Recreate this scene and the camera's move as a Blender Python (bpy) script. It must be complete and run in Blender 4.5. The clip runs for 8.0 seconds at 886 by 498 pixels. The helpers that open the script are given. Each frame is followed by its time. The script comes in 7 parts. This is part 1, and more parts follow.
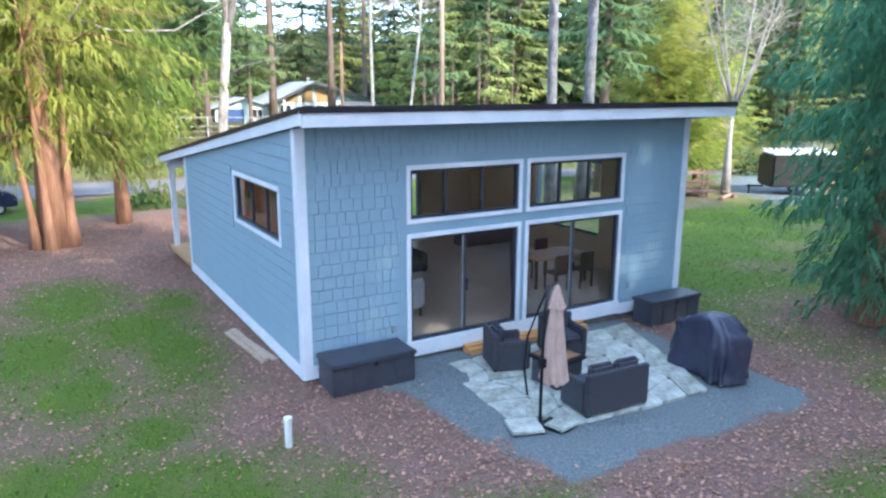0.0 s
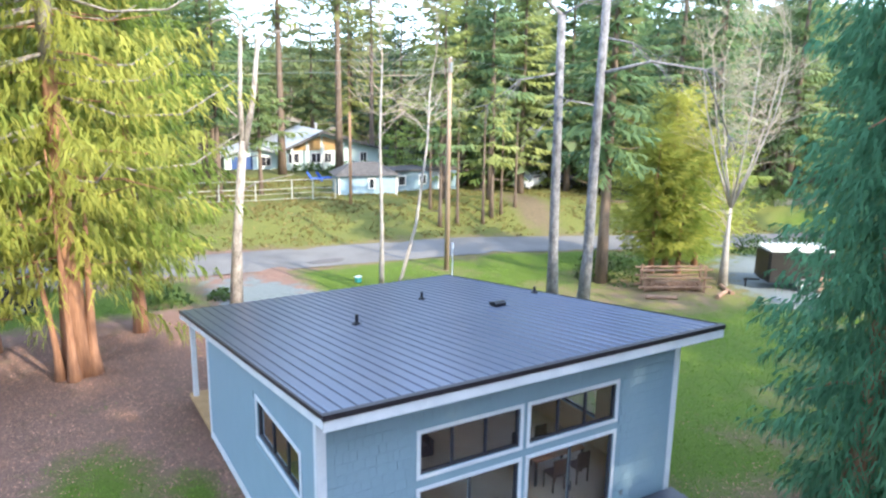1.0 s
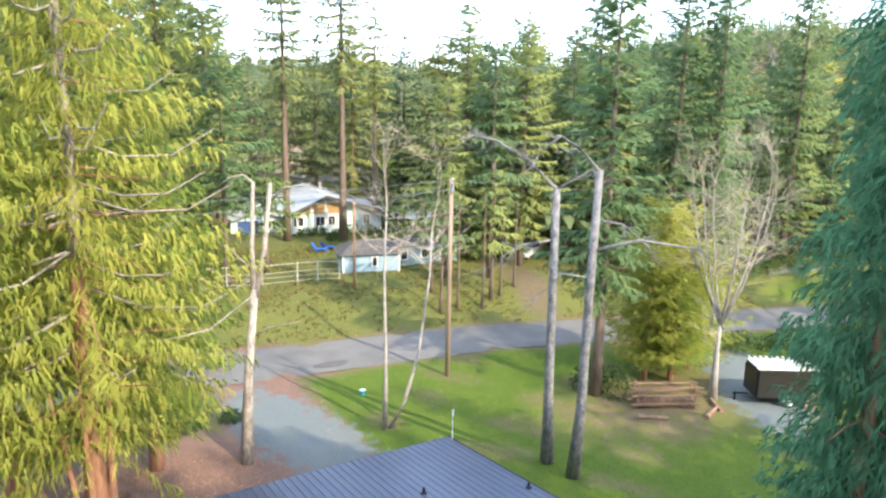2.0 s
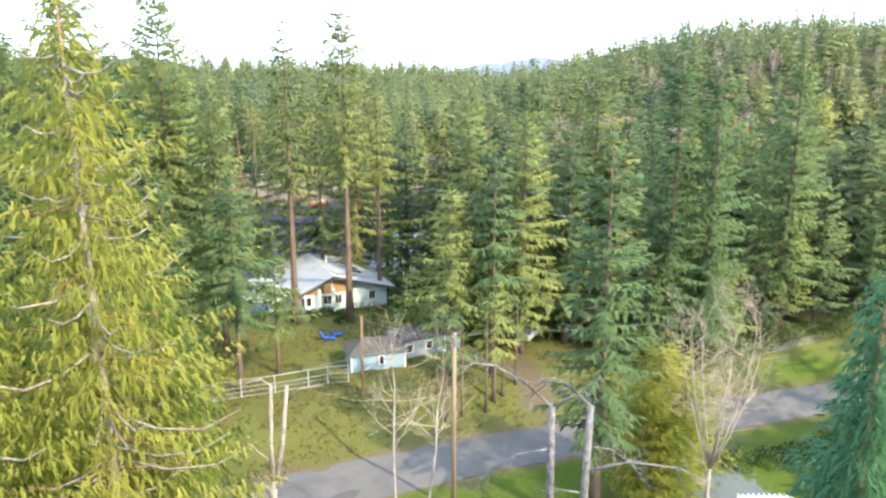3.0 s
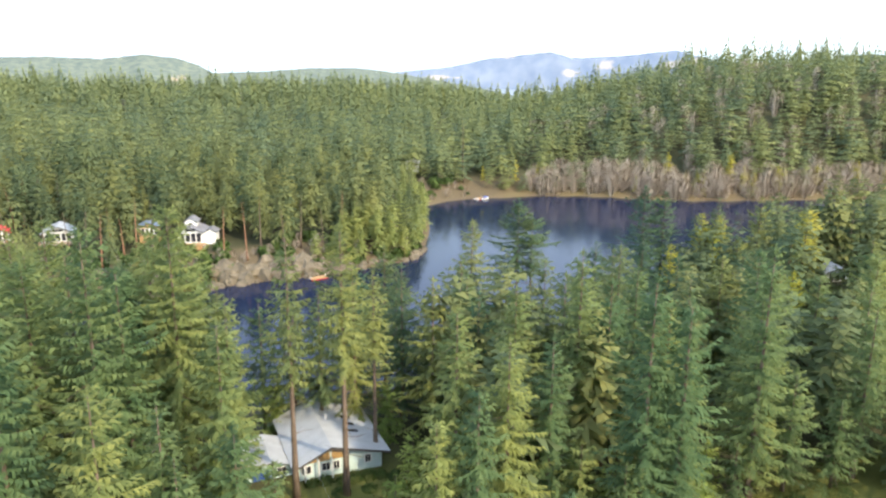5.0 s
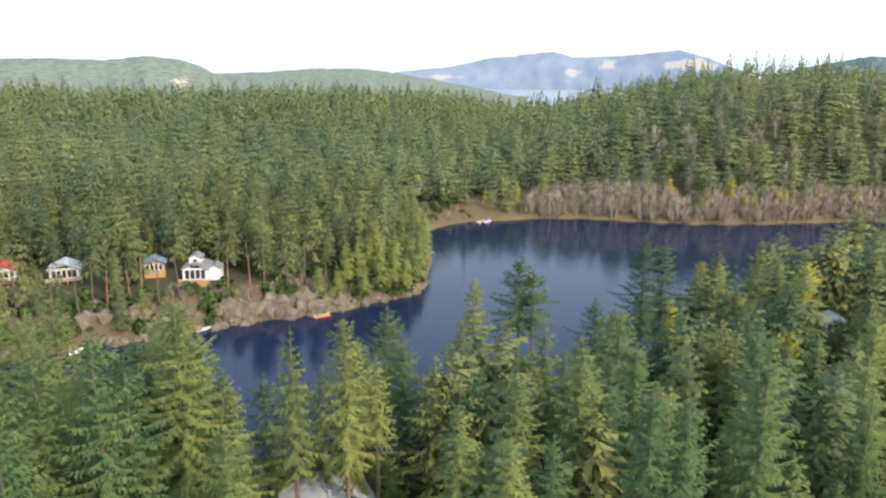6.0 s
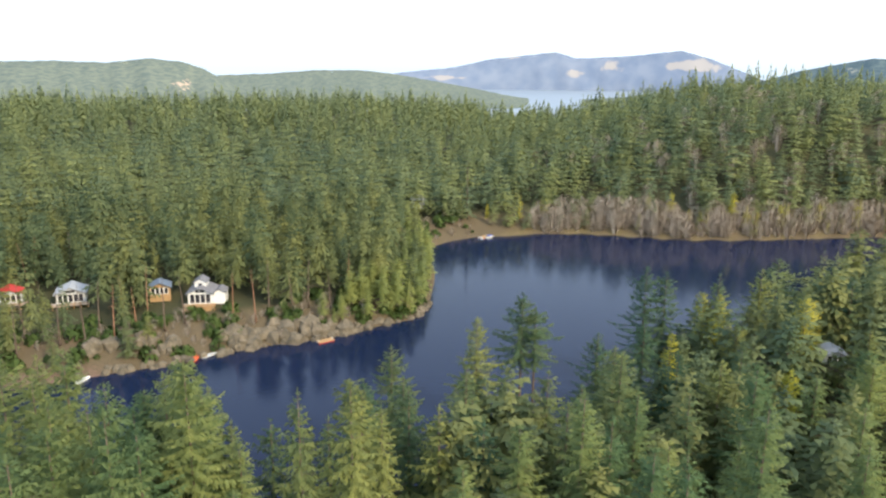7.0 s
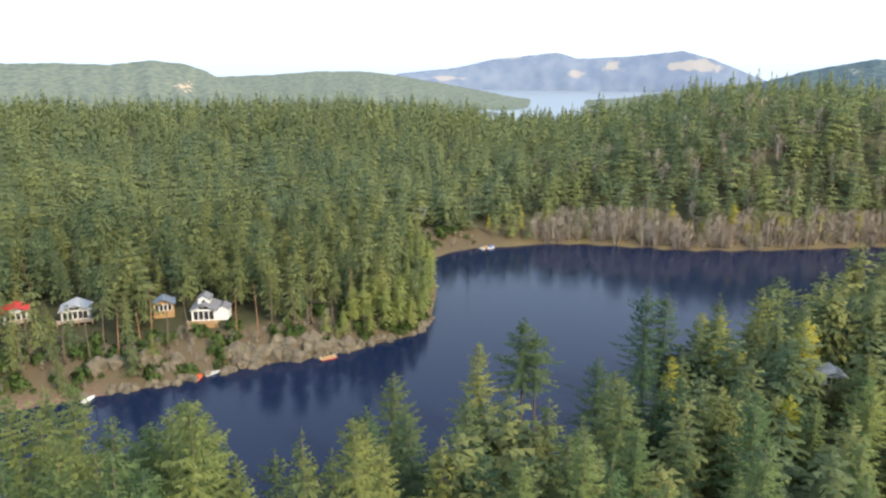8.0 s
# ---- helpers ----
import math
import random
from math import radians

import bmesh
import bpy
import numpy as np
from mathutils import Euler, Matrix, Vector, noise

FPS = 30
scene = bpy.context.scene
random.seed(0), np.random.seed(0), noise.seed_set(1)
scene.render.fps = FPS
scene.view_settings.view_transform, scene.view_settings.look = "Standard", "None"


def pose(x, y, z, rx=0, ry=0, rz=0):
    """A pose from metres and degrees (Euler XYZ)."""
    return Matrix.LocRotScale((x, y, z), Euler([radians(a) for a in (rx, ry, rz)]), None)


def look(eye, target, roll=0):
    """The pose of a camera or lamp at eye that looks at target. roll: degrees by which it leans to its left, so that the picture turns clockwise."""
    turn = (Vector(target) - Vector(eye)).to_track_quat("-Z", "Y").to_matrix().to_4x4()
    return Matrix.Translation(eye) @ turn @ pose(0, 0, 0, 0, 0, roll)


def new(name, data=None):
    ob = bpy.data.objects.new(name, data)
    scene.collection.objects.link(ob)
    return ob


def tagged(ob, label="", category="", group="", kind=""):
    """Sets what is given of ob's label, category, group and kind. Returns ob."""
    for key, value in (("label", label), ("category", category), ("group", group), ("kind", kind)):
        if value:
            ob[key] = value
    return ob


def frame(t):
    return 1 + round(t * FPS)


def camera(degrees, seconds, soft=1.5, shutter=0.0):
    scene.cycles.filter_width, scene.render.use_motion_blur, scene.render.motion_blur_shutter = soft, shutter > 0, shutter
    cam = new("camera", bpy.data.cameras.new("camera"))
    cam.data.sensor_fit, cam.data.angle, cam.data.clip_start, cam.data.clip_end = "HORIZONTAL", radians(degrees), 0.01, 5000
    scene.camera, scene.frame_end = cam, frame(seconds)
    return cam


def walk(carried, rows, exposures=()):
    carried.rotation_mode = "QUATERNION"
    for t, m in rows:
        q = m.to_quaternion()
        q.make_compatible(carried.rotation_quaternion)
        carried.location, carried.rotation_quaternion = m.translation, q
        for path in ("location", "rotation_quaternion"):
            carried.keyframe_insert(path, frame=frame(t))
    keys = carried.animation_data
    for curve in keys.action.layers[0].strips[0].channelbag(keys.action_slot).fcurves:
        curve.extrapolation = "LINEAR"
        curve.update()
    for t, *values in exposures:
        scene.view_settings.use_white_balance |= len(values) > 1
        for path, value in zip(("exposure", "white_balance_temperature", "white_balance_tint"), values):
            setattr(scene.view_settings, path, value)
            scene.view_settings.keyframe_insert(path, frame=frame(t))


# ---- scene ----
cam = camera(64.1, 8.0, soft=2.4)
PATH = [
    (0, (-4.061, -11.59, 5.222), (-3.056, -9.92, 4.776), 0.2),
    (0.5, (-4.171, -11.52, 7.268), (-3.168, -9.847, 6.826), 0.6),
    (1, (-4.233, -11.568, 10.509), (-3.234, -9.891, 10.075), 0.9),
    (1.5, (-4.368, -11.684, 14.062), (-3.372, -10.003, 13.637), 1.2),
    (1.7, (-4.466, -11.764, 15.264), (-3.468, -10.081, 14.849), 1.3),
    (2.8, (-4.51, -11.624, 26.9), (-3.52, -9.947, 26.444), 0.1),
    (3, (-4.701, -11.855, 29.188), (-3.714, -10.176, 28.731), 0.0),
    (3.5, (-4.661, -11.998, 34.905), (-3.678, -10.318, 34.444), 0.0),
    (4, (-4.255, -12.335, 40.928), (-3.275, -10.655, 40.461), 0.0),
    (4.5, (-3.728, -12.882, 47.286), (-2.752, -11.202, 46.813), 0.2),
    (5.8, (-2.872, -11.687, 63.935), (-1.904, -10.007, 63.445), 0.6),
    (6, (-2.819, -11.472, 65.981), (-1.853, -9.79, 65.493), 0.5),
    (6.5, (-2.983, -11.209, 71.295), (-2.02, -9.526, 70.806), 0.5),
    (7, (-3.063, -11.158, 73.772), (-2.102, -9.474, 73.283), 0.5),
    (7.5, (-3.161, -11.021, 76.472), (-2.201, -9.336, 75.982), 0.4),
    (8, (-3.137, -11.094, 79.185), (-2.18, -9.408, 78.695), 0.4),
]
EXPOSURE = [(0, 1.06, 5450, 12), (1.0, 1.06, 5900, 12), (1.7, 0.88, 6300, 12), (3, 0.68, 6500, 10), (4.7, 0.3, 6650, 10), (6, -0.14, 6750, 10), (8, -0.29, 6780, 10)]
walk(cam, [(t, look(e, g, r)) for t, e, g, r in PATH], EXPOSURE)

# ---- world, sun ----
SUN_FROM = Vector((0.27, -0.96, 0.70)).normalized()
world = bpy.data.worlds.new("sky")
scene.world = world
world.use_nodes = True
wn, wl = world.node_tree.nodes, world.node_tree.links
sky = wn.new("ShaderNodeTexSky")
sky.sky_type = "NISHITA"
sky.sun_disc = False
sky.sun_elevation = math.asin(SUN_FROM.z)
sky.sun_rotation = math.atan2(SUN_FROM.x, SUN_FROM.y)
sky.dust_density = 2.0
wn["Background"].inputs["Strength"].default_value = 0.15
veil = wn.new("ShaderNodeBackground")
veil.inputs["Color"].default_value = (0.78, 0.97, 1.22, 1)
veil.inputs["Strength"].default_value = 1.2
both = wn.new("ShaderNodeAddShader")
wl.new(sky.outputs["Color"], wn["Background"].inputs["Color"])
wl.new(wn["Background"].outputs[0], both.inputs[0])
wl.new(veil.outputs[0], both.inputs[1])
wl.new(both.outputs[0], wn["World Output"].inputs["Surface"])
sun = new("sun", bpy.data.lights.new("sun", "SUN"))
sun.data.energy, sun.data.angle, sun.data.color = 5.0, radians(0.8), (1.0, 0.86, 0.6)
sun.matrix_world = look((0, 0, 60), Vector((0, 0, 60)) - SUN_FROM)

# ---- materials ----
def nodes_of(name):
    m = bpy.data.materials.new(name)
    m.use_nodes = True
    return m, m.node_tree.nodes, m.node_tree.links


def noise_node(n, l, scale, detail=4.0, vec=None):
    t = n.new("ShaderNodeTexNoise")
    t.inputs["Scale"].default_value, t.inputs["Detail"].default_value = scale, detail
    if vec is not None:
        l.new(vec, t.inputs["Vector"])
    return t.outputs["Fac"]


def ramp(n, l, fac, stops):
    r = n.new("ShaderNodeValToRGB")
    e = r.color_ramp.elements
    e[0].position, e[0].color = stops[0][0], (*stops[0][1], 1)
    e[1].position, e[1].color = stops[-1][0], (*stops[-1][1], 1)
    for p, c in stops[1:-1]:
        k = e.new(p)
        k.color = (*c, 1)
    l.new(fac, r.inputs["Fac"])
    return r.outputs["Color"]


def mixc(n, l, fac, a, b, mode="MIX"):
    x = n.new("ShaderNodeMix")
    x.data_type, x.blend_type = "RGBA", mode
    for k, v in ((0, fac), (6, a), (7, b)):
        if hasattr(v, "is_linked"):
            l.new(v, x.inputs[k])
        else:
            x.inputs[k].default_value = v if k == 0 else (*v, 1)
    return x.outputs[2]


def bumped(n, l, b, height, strength, dist=0.02):
    k = n.new("ShaderNodeBump")
    k.inputs["Strength"].default_value, k.inputs["Distance"].default_value = strength, dist
    l.new(height, k.inputs["Height"])
    l.new(k.outputs[0], b.inputs["Normal"])


def plain(name, dark, light, rough=0.7, scale=6.0, fine=60.0, bump=0.15, metal=0.0, rand=0.0, stretch=None, spec=0.5):
    """A surface that varies between two colours at two scales, with fine relief."""
    m, n, l = nodes_of(name)
    b = n["Principled BSDF"]
    co = n.new("ShaderNodeTexCoord").outputs["Object"]
    if stretch:
        mp = n.new("ShaderNodeMapping")
        mp.inputs["Scale"].default_value = stretch
        l.new(co, mp.inputs["Vector"])
        co = mp.outputs[0]
    big = noise_node(n, l, scale, 5, co)
    small = noise_node(n, l, fine, 3, co)
    add = n.new("ShaderNodeMath")
    add.operation = "MULTIPLY_ADD"
    add.inputs[1].default_value = 0.6
    l.new(big, add.inputs[0])
    half = n.new("ShaderNodeMath")
    half.operation = "MULTIPLY"
    half.inputs[1].default_value = 0.4
    l.new(small, half.inputs[0])
    l.new(half.outputs[0], add.inputs[2])
    c = ramp(n, l, add.outputs[0], [(0.32, dark), (0.68, light)])
    if rand:
        oi = n.new("ShaderNodeObjectInfo")
        c = mixc(n, l, rand, c, ramp(n, l, oi.outputs["Random"], [(0.0, dark), (1.0, light)]))
    l.new(c, b.inputs["Base Color"])
    b.inputs["Roughness"].default_value, b.inputs["Metallic"].default_value = rough, metal
    b.inputs["Specular IOR Level"].default_value = spec
    if bump:
        bumped(n, l, b, small, bump)
    return m


def leafy(name, dark, light, glow=0.3):
    """Foliage: each spray its own shade, each tree its own tint; some light passes through."""
    m, n, l = nodes_of(name)
    b = n["Principled BSDF"]
    isl = n.new("ShaderNodeNewGeometry").outputs["Random Per Island"]
    at = n.new("ShaderNodeAttribute")
    at.attribute_name = "tint"
    oi = n.new("ShaderNodeObjectInfo").outputs["Random"]
    s = n.new("ShaderNodeMath")
    s.operation = "ADD"
    l.new(at.outputs["Fac"], s.inputs[0])
    l.new(oi, s.inputs[1])
    fr = n.new("ShaderNodeMath")
    fr.operation = "PINGPONG"
    fr.inputs[1].default_value = 1.0
    l.new(s.outputs[0], fr.inputs[0])
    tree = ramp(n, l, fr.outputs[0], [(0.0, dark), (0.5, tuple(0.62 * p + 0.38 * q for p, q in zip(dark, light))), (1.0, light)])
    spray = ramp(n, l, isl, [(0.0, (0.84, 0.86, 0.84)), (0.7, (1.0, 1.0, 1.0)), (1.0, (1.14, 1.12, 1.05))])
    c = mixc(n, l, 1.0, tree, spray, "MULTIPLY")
    l.new(c, b.inputs["Base Color"])
    b.inputs["Roughness"].default_value = 0.75
    b.inputs["Specular IOR Level"].default_value = 0.15
    tr = n.new("ShaderNodeBsdfTranslucent")
    l.new(c, tr.inputs["Color"])
    mx = n.new("ShaderNodeMixShader")
    mx.inputs["Fac"].default_value = glow
    l.new(b.outputs[0], mx.inputs[1])
    l.new(tr.outputs[0], mx.inputs[2])
    l.new(mx.outputs[0], n["Material Output"].inputs["Surface"])
    return m


SIDING = plain("siding_paint", (0.235, 0.345, 0.425), (0.27, 0.385, 0.47), 0.6, 2.0, 30.0, 0.15, rand=0.3, stretch=(1, 1, 0.6))
TRIM = plain("white_trim_paint", (0.62, 0.66, 0.72), (0.78, 0.8, 0.84), 0.5, 2.0, 40.0, 0.05)
ROOF = plain("dark_roof_metal", (0.092, 0.106, 0.172), (0.128, 0.145, 0.212), 0.30, 0.8, 12.0, 0.04, metal=0.6, rand=0.3)
SOFFIT = plain("soffit_paint", (0.20, 0.24, 0.26), (0.26, 0.3, 0.32), 0.7, 2.0, 30.0, 0.1)
FRAME = plain("dark_bronze_frame", (0.025, 0.025, 0.035), (0.045, 0.045, 0.06), 0.4, 5.0, 50.0, 0.05)
WOODIN = plain("warm_pine_boards", (0.64, 0.34, 0.1), (0.82, 0.5, 0.2), 0.5, 3.0, 30.0, 0.1, stretch=(1, 1, 0.2))
PLASTER = plain("warm_plaster", (0.74, 0.56, 0.34), (0.84, 0.68, 0.45), 0.8, 3.0, 40.0, 0.1)
FLOORIN = plain("polished_concrete", (0.5, 0.4, 0.3), (0.64, 0.53, 0.41), 0.35, 1.5, 20.0, 0.05)
DARKWOOD = plain("dark_wood", (0.05, 0.03, 0.02), (0.11, 0.06, 0.035), 0.45, 4.0, 30.0, 0.1)
LINEN = plain("pale_linen", (0.5, 0.5, 0.48), (0.7, 0.7, 0.68), 0.9, 5.0, 80.0, 0.2)
RESIN = plain("black_resin", (0.030, 0.033, 0.045), (0.055, 0.058, 0.075), 0.45, 3.0, 50.0, 0.15)
WICKER = plain("charcoal_wicker", (0.018, 0.018, 0.026), (0.075, 0.075, 0.095), 0.6, 30.0, 120.0, 0.9)
CUSHION = plain("dark_cushion", (0.03, 0.03, 0.045), (0.06, 0.06, 0.08), 0.9, 8.0, 90.0, 0.3)
VINYL = plain("black_vinyl_cover", (0.022, 0.024, 0.045), (0.042, 0.045, 0.075), 0.4, 3.0, 25.0, 0.25)
CANVAS = plain("tan_canvas", (0.44, 0.30, 0.25), (0.6, 0.43, 0.36), 0.9, 6.0, 70.0, 0.3)
BLACKMETAL = plain("black_metal", (0.012, 0.012, 0.016), (0.03, 0.03, 0.036), 0.4, 8.0, 60.0, 0.05, metal=0.6)
FLAG = plain("pale_flagstone", (0.12, 0.125, 0.085), (0.56, 0.58, 0.53), 0.8, 2.6, 16.0, 0.4, rand=0.3)
STEPWOOD = plain("orange_timber", (0.42, 0.2, 0.06), (0.62, 0.34, 0.12), 0.7, 4.0, 40.0, 0.2, stretch=(0.2, 1, 1))
PLANK = plain("weathered_plank", (0.3, 0.22, 0.16), (0.48, 0.38, 0.29), 0.85, 5.0, 50.0, 0.3)
PVC = plain("white_pvc", (0.7, 0.7, 0.7), (0.82, 0.82, 0.8), 0.4, 4.0, 40.0, 0.03)
BARK = plain("grey_brown_bark", (0.07, 0.05, 0.038), (0.22, 0.16, 0.12), 0.95, 3.0, 14.0, 1.0, stretch=(1, 1, 0.2))
CEDARBARK = plain("red_cedar_bark", (0.16, 0.075, 0.045), (0.42, 0.22, 0.13), 0.95, 3.0, 16.0, 1.0, stretch=(1, 1, 0.12))
SNAGBARK = plain("bleached_bark", (0.11, 0.09, 0.08), (0.46, 0.41, 0.375), 0.9, 5.0, 16.0, 0.8, stretch=(1, 1, 0.4))
GREYSNAG = plain("grey_mottled_bark", (0.05, 0.05, 0.058), (0.3, 0.29, 0.3), 0.9, 5.0, 16.0, 0.8, stretch=(1, 1, 0.5))
ALDERBARK = plain("pale_alder_bark", (0.22, 0.20, 0.19), (0.46, 0.42, 0.39), 0.9, 2.0, 12.0, 0.6)
POLEWOOD = plain("pole_wood", (0.2, 0.14, 0.1), (0.36, 0.27, 0.2), 0.9, 2.0, 20.0, 0.4, stretch=(1, 1, 0.1))
TWIG = plain("bare_twigs", (0.31, 0.255, 0.2), (0.49, 0.415, 0.34), 0.95, 0.2, 2.0, 0.0)
FIRLEAF = leafy("fir_needles", (0.12, 0.2, 0.095), (0.345, 0.37, 0.125), 0.42)
DARKFIR = leafy("dark_fir_needles", (0.072, 0.138, 0.082), (0.28, 0.3, 0.098), 0.36)
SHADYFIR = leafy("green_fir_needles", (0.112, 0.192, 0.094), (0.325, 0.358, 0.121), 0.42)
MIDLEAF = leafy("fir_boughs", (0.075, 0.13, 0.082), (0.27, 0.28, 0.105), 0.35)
# distance haze is put into this paler, bluer needle colour
HAZYLEAF = leafy("hazy_fir_needles", (0.1, 0.165, 0.125), (0.27, 0.3, 0.125), 0.35)
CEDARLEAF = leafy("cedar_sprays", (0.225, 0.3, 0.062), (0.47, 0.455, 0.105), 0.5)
# the lawn cedars' shade is put into the leaf colour, darker and bluer
SHADEDCEDAR = leafy("shaded_cedar_sprays", (0.085, 0.225, 0.13), (0.165, 0.34, 0.17), 0.42)
GOLDLEAF = leafy("golden_cedar_sprays", (0.32, 0.34, 0.05), (0.54, 0.48, 0.09), 0.4)
YOUNGLEAF = leafy("young_conifer_sprays", (0.2, 0.29, 0.085), (0.38, 0.44, 0.12), 0.45)
SHRUBLEAF = leafy("shrub_leaves", (0.05, 0.09, 0.03), (0.1, 0.15, 0.045), 0.3)
WALLTEAL = plain("teal_wall_paint", (0.42, 0.53, 0.53), (0.52, 0.63, 0.63), 0.7, 2.0, 30.0, 0.1)
WALLBLUE = plain("shed_blue_paint", (0.19, 0.28, 0.34), (0.29, 0.39, 0.46), 0.75, 2.0, 30.0, 0.15)
ROOFGREY = plain("grey_metal_roof", (0.4, 0.41, 0.44), (0.54, 0.55, 0.58), 0.5, 0.6, 10.0, 0.1, metal=0.2)
ROOFDARK = plain("dark_shingle_roof", (0.05, 0.048, 0.05), (0.11, 0.1, 0.1), 0.9, 3.0, 30.0, 0.5)
REDROOF = plain("red_metal_roof", (0.45, 0.03, 0.03), (0.6, 0.06, 0.05), 0.5, 1.0, 10.0, 0.05)
WHITEPAINT = plain("white_paint", (0.7, 0.7, 0.68), (0.82, 0.82, 0.8), 0.6, 2.0, 20.0, 0.05)
DECKWOOD = plain("honey_deck_wood", (0.32, 0.19, 0.09), (0.5, 0.32, 0.16), 0.8, 2.0, 20.0, 0.3)
BLUETARP = plain("blue_plastic", (0.02, 0.09, 0.5), (0.03, 0.16, 0.7), 0.5, 2.0, 20.0, 0.2)
TRAILERDARK = plain("dark_trailer_paint", (0.014, 0.012, 0.012), (0.03, 0.026, 0.024), 0.35, 2.0, 20.0, 0.02)
RUBBER = plain("tyre_rubber", (0.012, 0.012, 0.013), (0.03, 0.03, 0.03), 0.8, 10.0, 60.0, 0.2)
ROCK = plain("lichen_rock", (0.055, 0.048, 0.035), (0.22, 0.18, 0.125), 0.9, 0.5, 4.0, 0.9)
FIREWOOD = plain("split_firewood", (0.15, 0.085, 0.055), (0.34, 0.22, 0.15), 0.9, 4.0, 30.0, 0.4, rand=0.4)
ORANGE = plain("orange_plastic", (0.6, 0.08, 0.02), (0.75, 0.13, 0.04), 0.5, 3.0, 20.0, 0.02)


def glass(name, tint=(0.9, 0.95, 1.0)):
    m, n, l = nodes_of(name)
    b = n["Principled BSDF"]
    b.inputs["Base Color"].default_value = (*tint, 1)
    b.inputs["Roughness"].default_value = 0.02
    b.inputs["Transmission Weight"].default_value = 1.0
    b.inputs["IOR"].default_value = 1.45
    return m


GLASS = glass("window_glass")
FARGLASS = plain("dark_window", (0.02, 0.02, 0.03), (0.05, 0.05, 0.06), 0.1, 2.0, 10.0, 0.0)


def water_material(name, deep, rough, scale, strength):
    m, n, l = nodes_of(name)
    b = n["Principled BSDF"]
    b.inputs["Base Color"].default_value = (*deep, 1)
    b.inputs["Roughness"].default_value = rough
    b.inputs["IOR"].default_value = 1.33
    b.inputs["Specular IOR Level"].default_value = 0.26
    co = n.new("ShaderNodeTexCoord").outputs["Object"]
    bumped(n, l, b, noise_node(n, l, scale, 3, co), strength, 0.3)
    return m


LAKE = water_material("lake_water", (0.008, 0.0155, 0.044), 0.09, 0.9, 0.08)
SEA = water_material("sea_water", (0.25, 0.3, 0.36), 0.4, 0.02, 0.1)


def ground_material():
    m, n, l = nodes_of("yard_ground")
    b = n["Principled BSDF"]
    co = n.new("ShaderNodeTexCoord").outputs["Object"]
    fine = noise_node(n, l, 9.0, 6, co)
    mid = noise_node(n, l, 1.3, 5, co)
    tiny = noise_node(n, l, 34.0, 4, co)

    def field(name):
        a = n.new("ShaderNodeAttribute")
        a.attribute_name = name
        return a.outputs["Fac"]

    def edged(mask, soft=0.25):
        s = n.new("ShaderNodeMath")
        s.operation = "ADD"
        l.new(mask, s.inputs[0])
        l.new(mid, s.inputs[1])
        t = n.new("ShaderNodeMath")
        t.operation = "MULTIPLY_ADD"
        t.inputs[1].default_value, t.inputs[2].default_value = 0.35, 0
        l.new(fine, t.inputs[0])
        u = n.new("ShaderNodeMath")
        u.operation = "ADD"
        l.new(s.outputs[0], u.inputs[0])
        l.new(t.outputs[0], u.inputs[1])
        r = n.new("ShaderNodeMapRange")
        r.inputs["From Min"].default_value, r.inputs["From Max"].default_value = 1.17 - soft, 1.17 + soft
        l.new(u.outputs[0], r.inputs["Value"])
        return r.outputs[0]

    litter = ramp(n, l, tiny, [(0.3, (0.07, 0.04, 0.034)), (0.5, (0.2, 0.115, 0.092)), (0.72, (0.4, 0.25, 0.2))])
    dirt = ramp(n, l, fine, [(0.3, (0.09, 0.06, 0.045)), (0.7, (0.2, 0.13, 0.1))])
    base = mixc(n, l, mid, litter, dirt)
    grass = ramp(n, l, tiny, [(0.28, (0.034, 0.06, 0.008)), (0.55, (0.082, 0.122, 0.016)), (0.75, (0.15, 0.182, 0.03))])
    moss = mixc(n, l, tiny, ramp(n, l, mid, [(0.32, (0.065, 0.1, 0.018)), (0.68, (0.185, 0.14, 0.055))]), ramp(n, l, fine, [(0.35, (0.05, 0.068, 0.018)), (0.68, (0.215, 0.175, 0.07))]))
    gravel = ramp(n, l, tiny, [(0.3, (0.085, 0.1, 0.1)), (0.55, (0.15, 0.17, 0.175)), (0.78, (0.25, 0.27, 0.275))])
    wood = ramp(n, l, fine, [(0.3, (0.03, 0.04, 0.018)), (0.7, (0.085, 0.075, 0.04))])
    c = mixc(n, l, edged(field("moss")), base, moss)
    c = mixc(n, l, edged(field("grass"), 0.4), c, grass)
    c = mixc(n, l, edged(field("gravel"), 0.12), c, gravel)
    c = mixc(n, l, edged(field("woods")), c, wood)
    c = mixc(n, l, edged(field("rock")), c, ramp(n, l, fine, [(0.3, (0.06, 0.05, 0.03)), (0.7, (0.18, 0.135, 0.085))]))
    l.new(c, b.inputs["Base Color"])
    b.inputs["Roughness"].default_value = 0.95
    b.inputs["Specular IOR Level"].default_value = 0.2
    bumped(n, l, b, tiny, 0.8, 0.03)
    return m


GROUND = ground_material()
ASPHALT = plain("worn_road", (0.1, 0.094, 0.092), (0.172, 0.162, 0.158), 0.9, 0.5, 30.0, 0.4)
PATCH = plain("dark_road_patch", (0.07, 0.062, 0.065), (0.11, 0.1, 0.1), 0.9, 2.0, 30.0, 0.4)


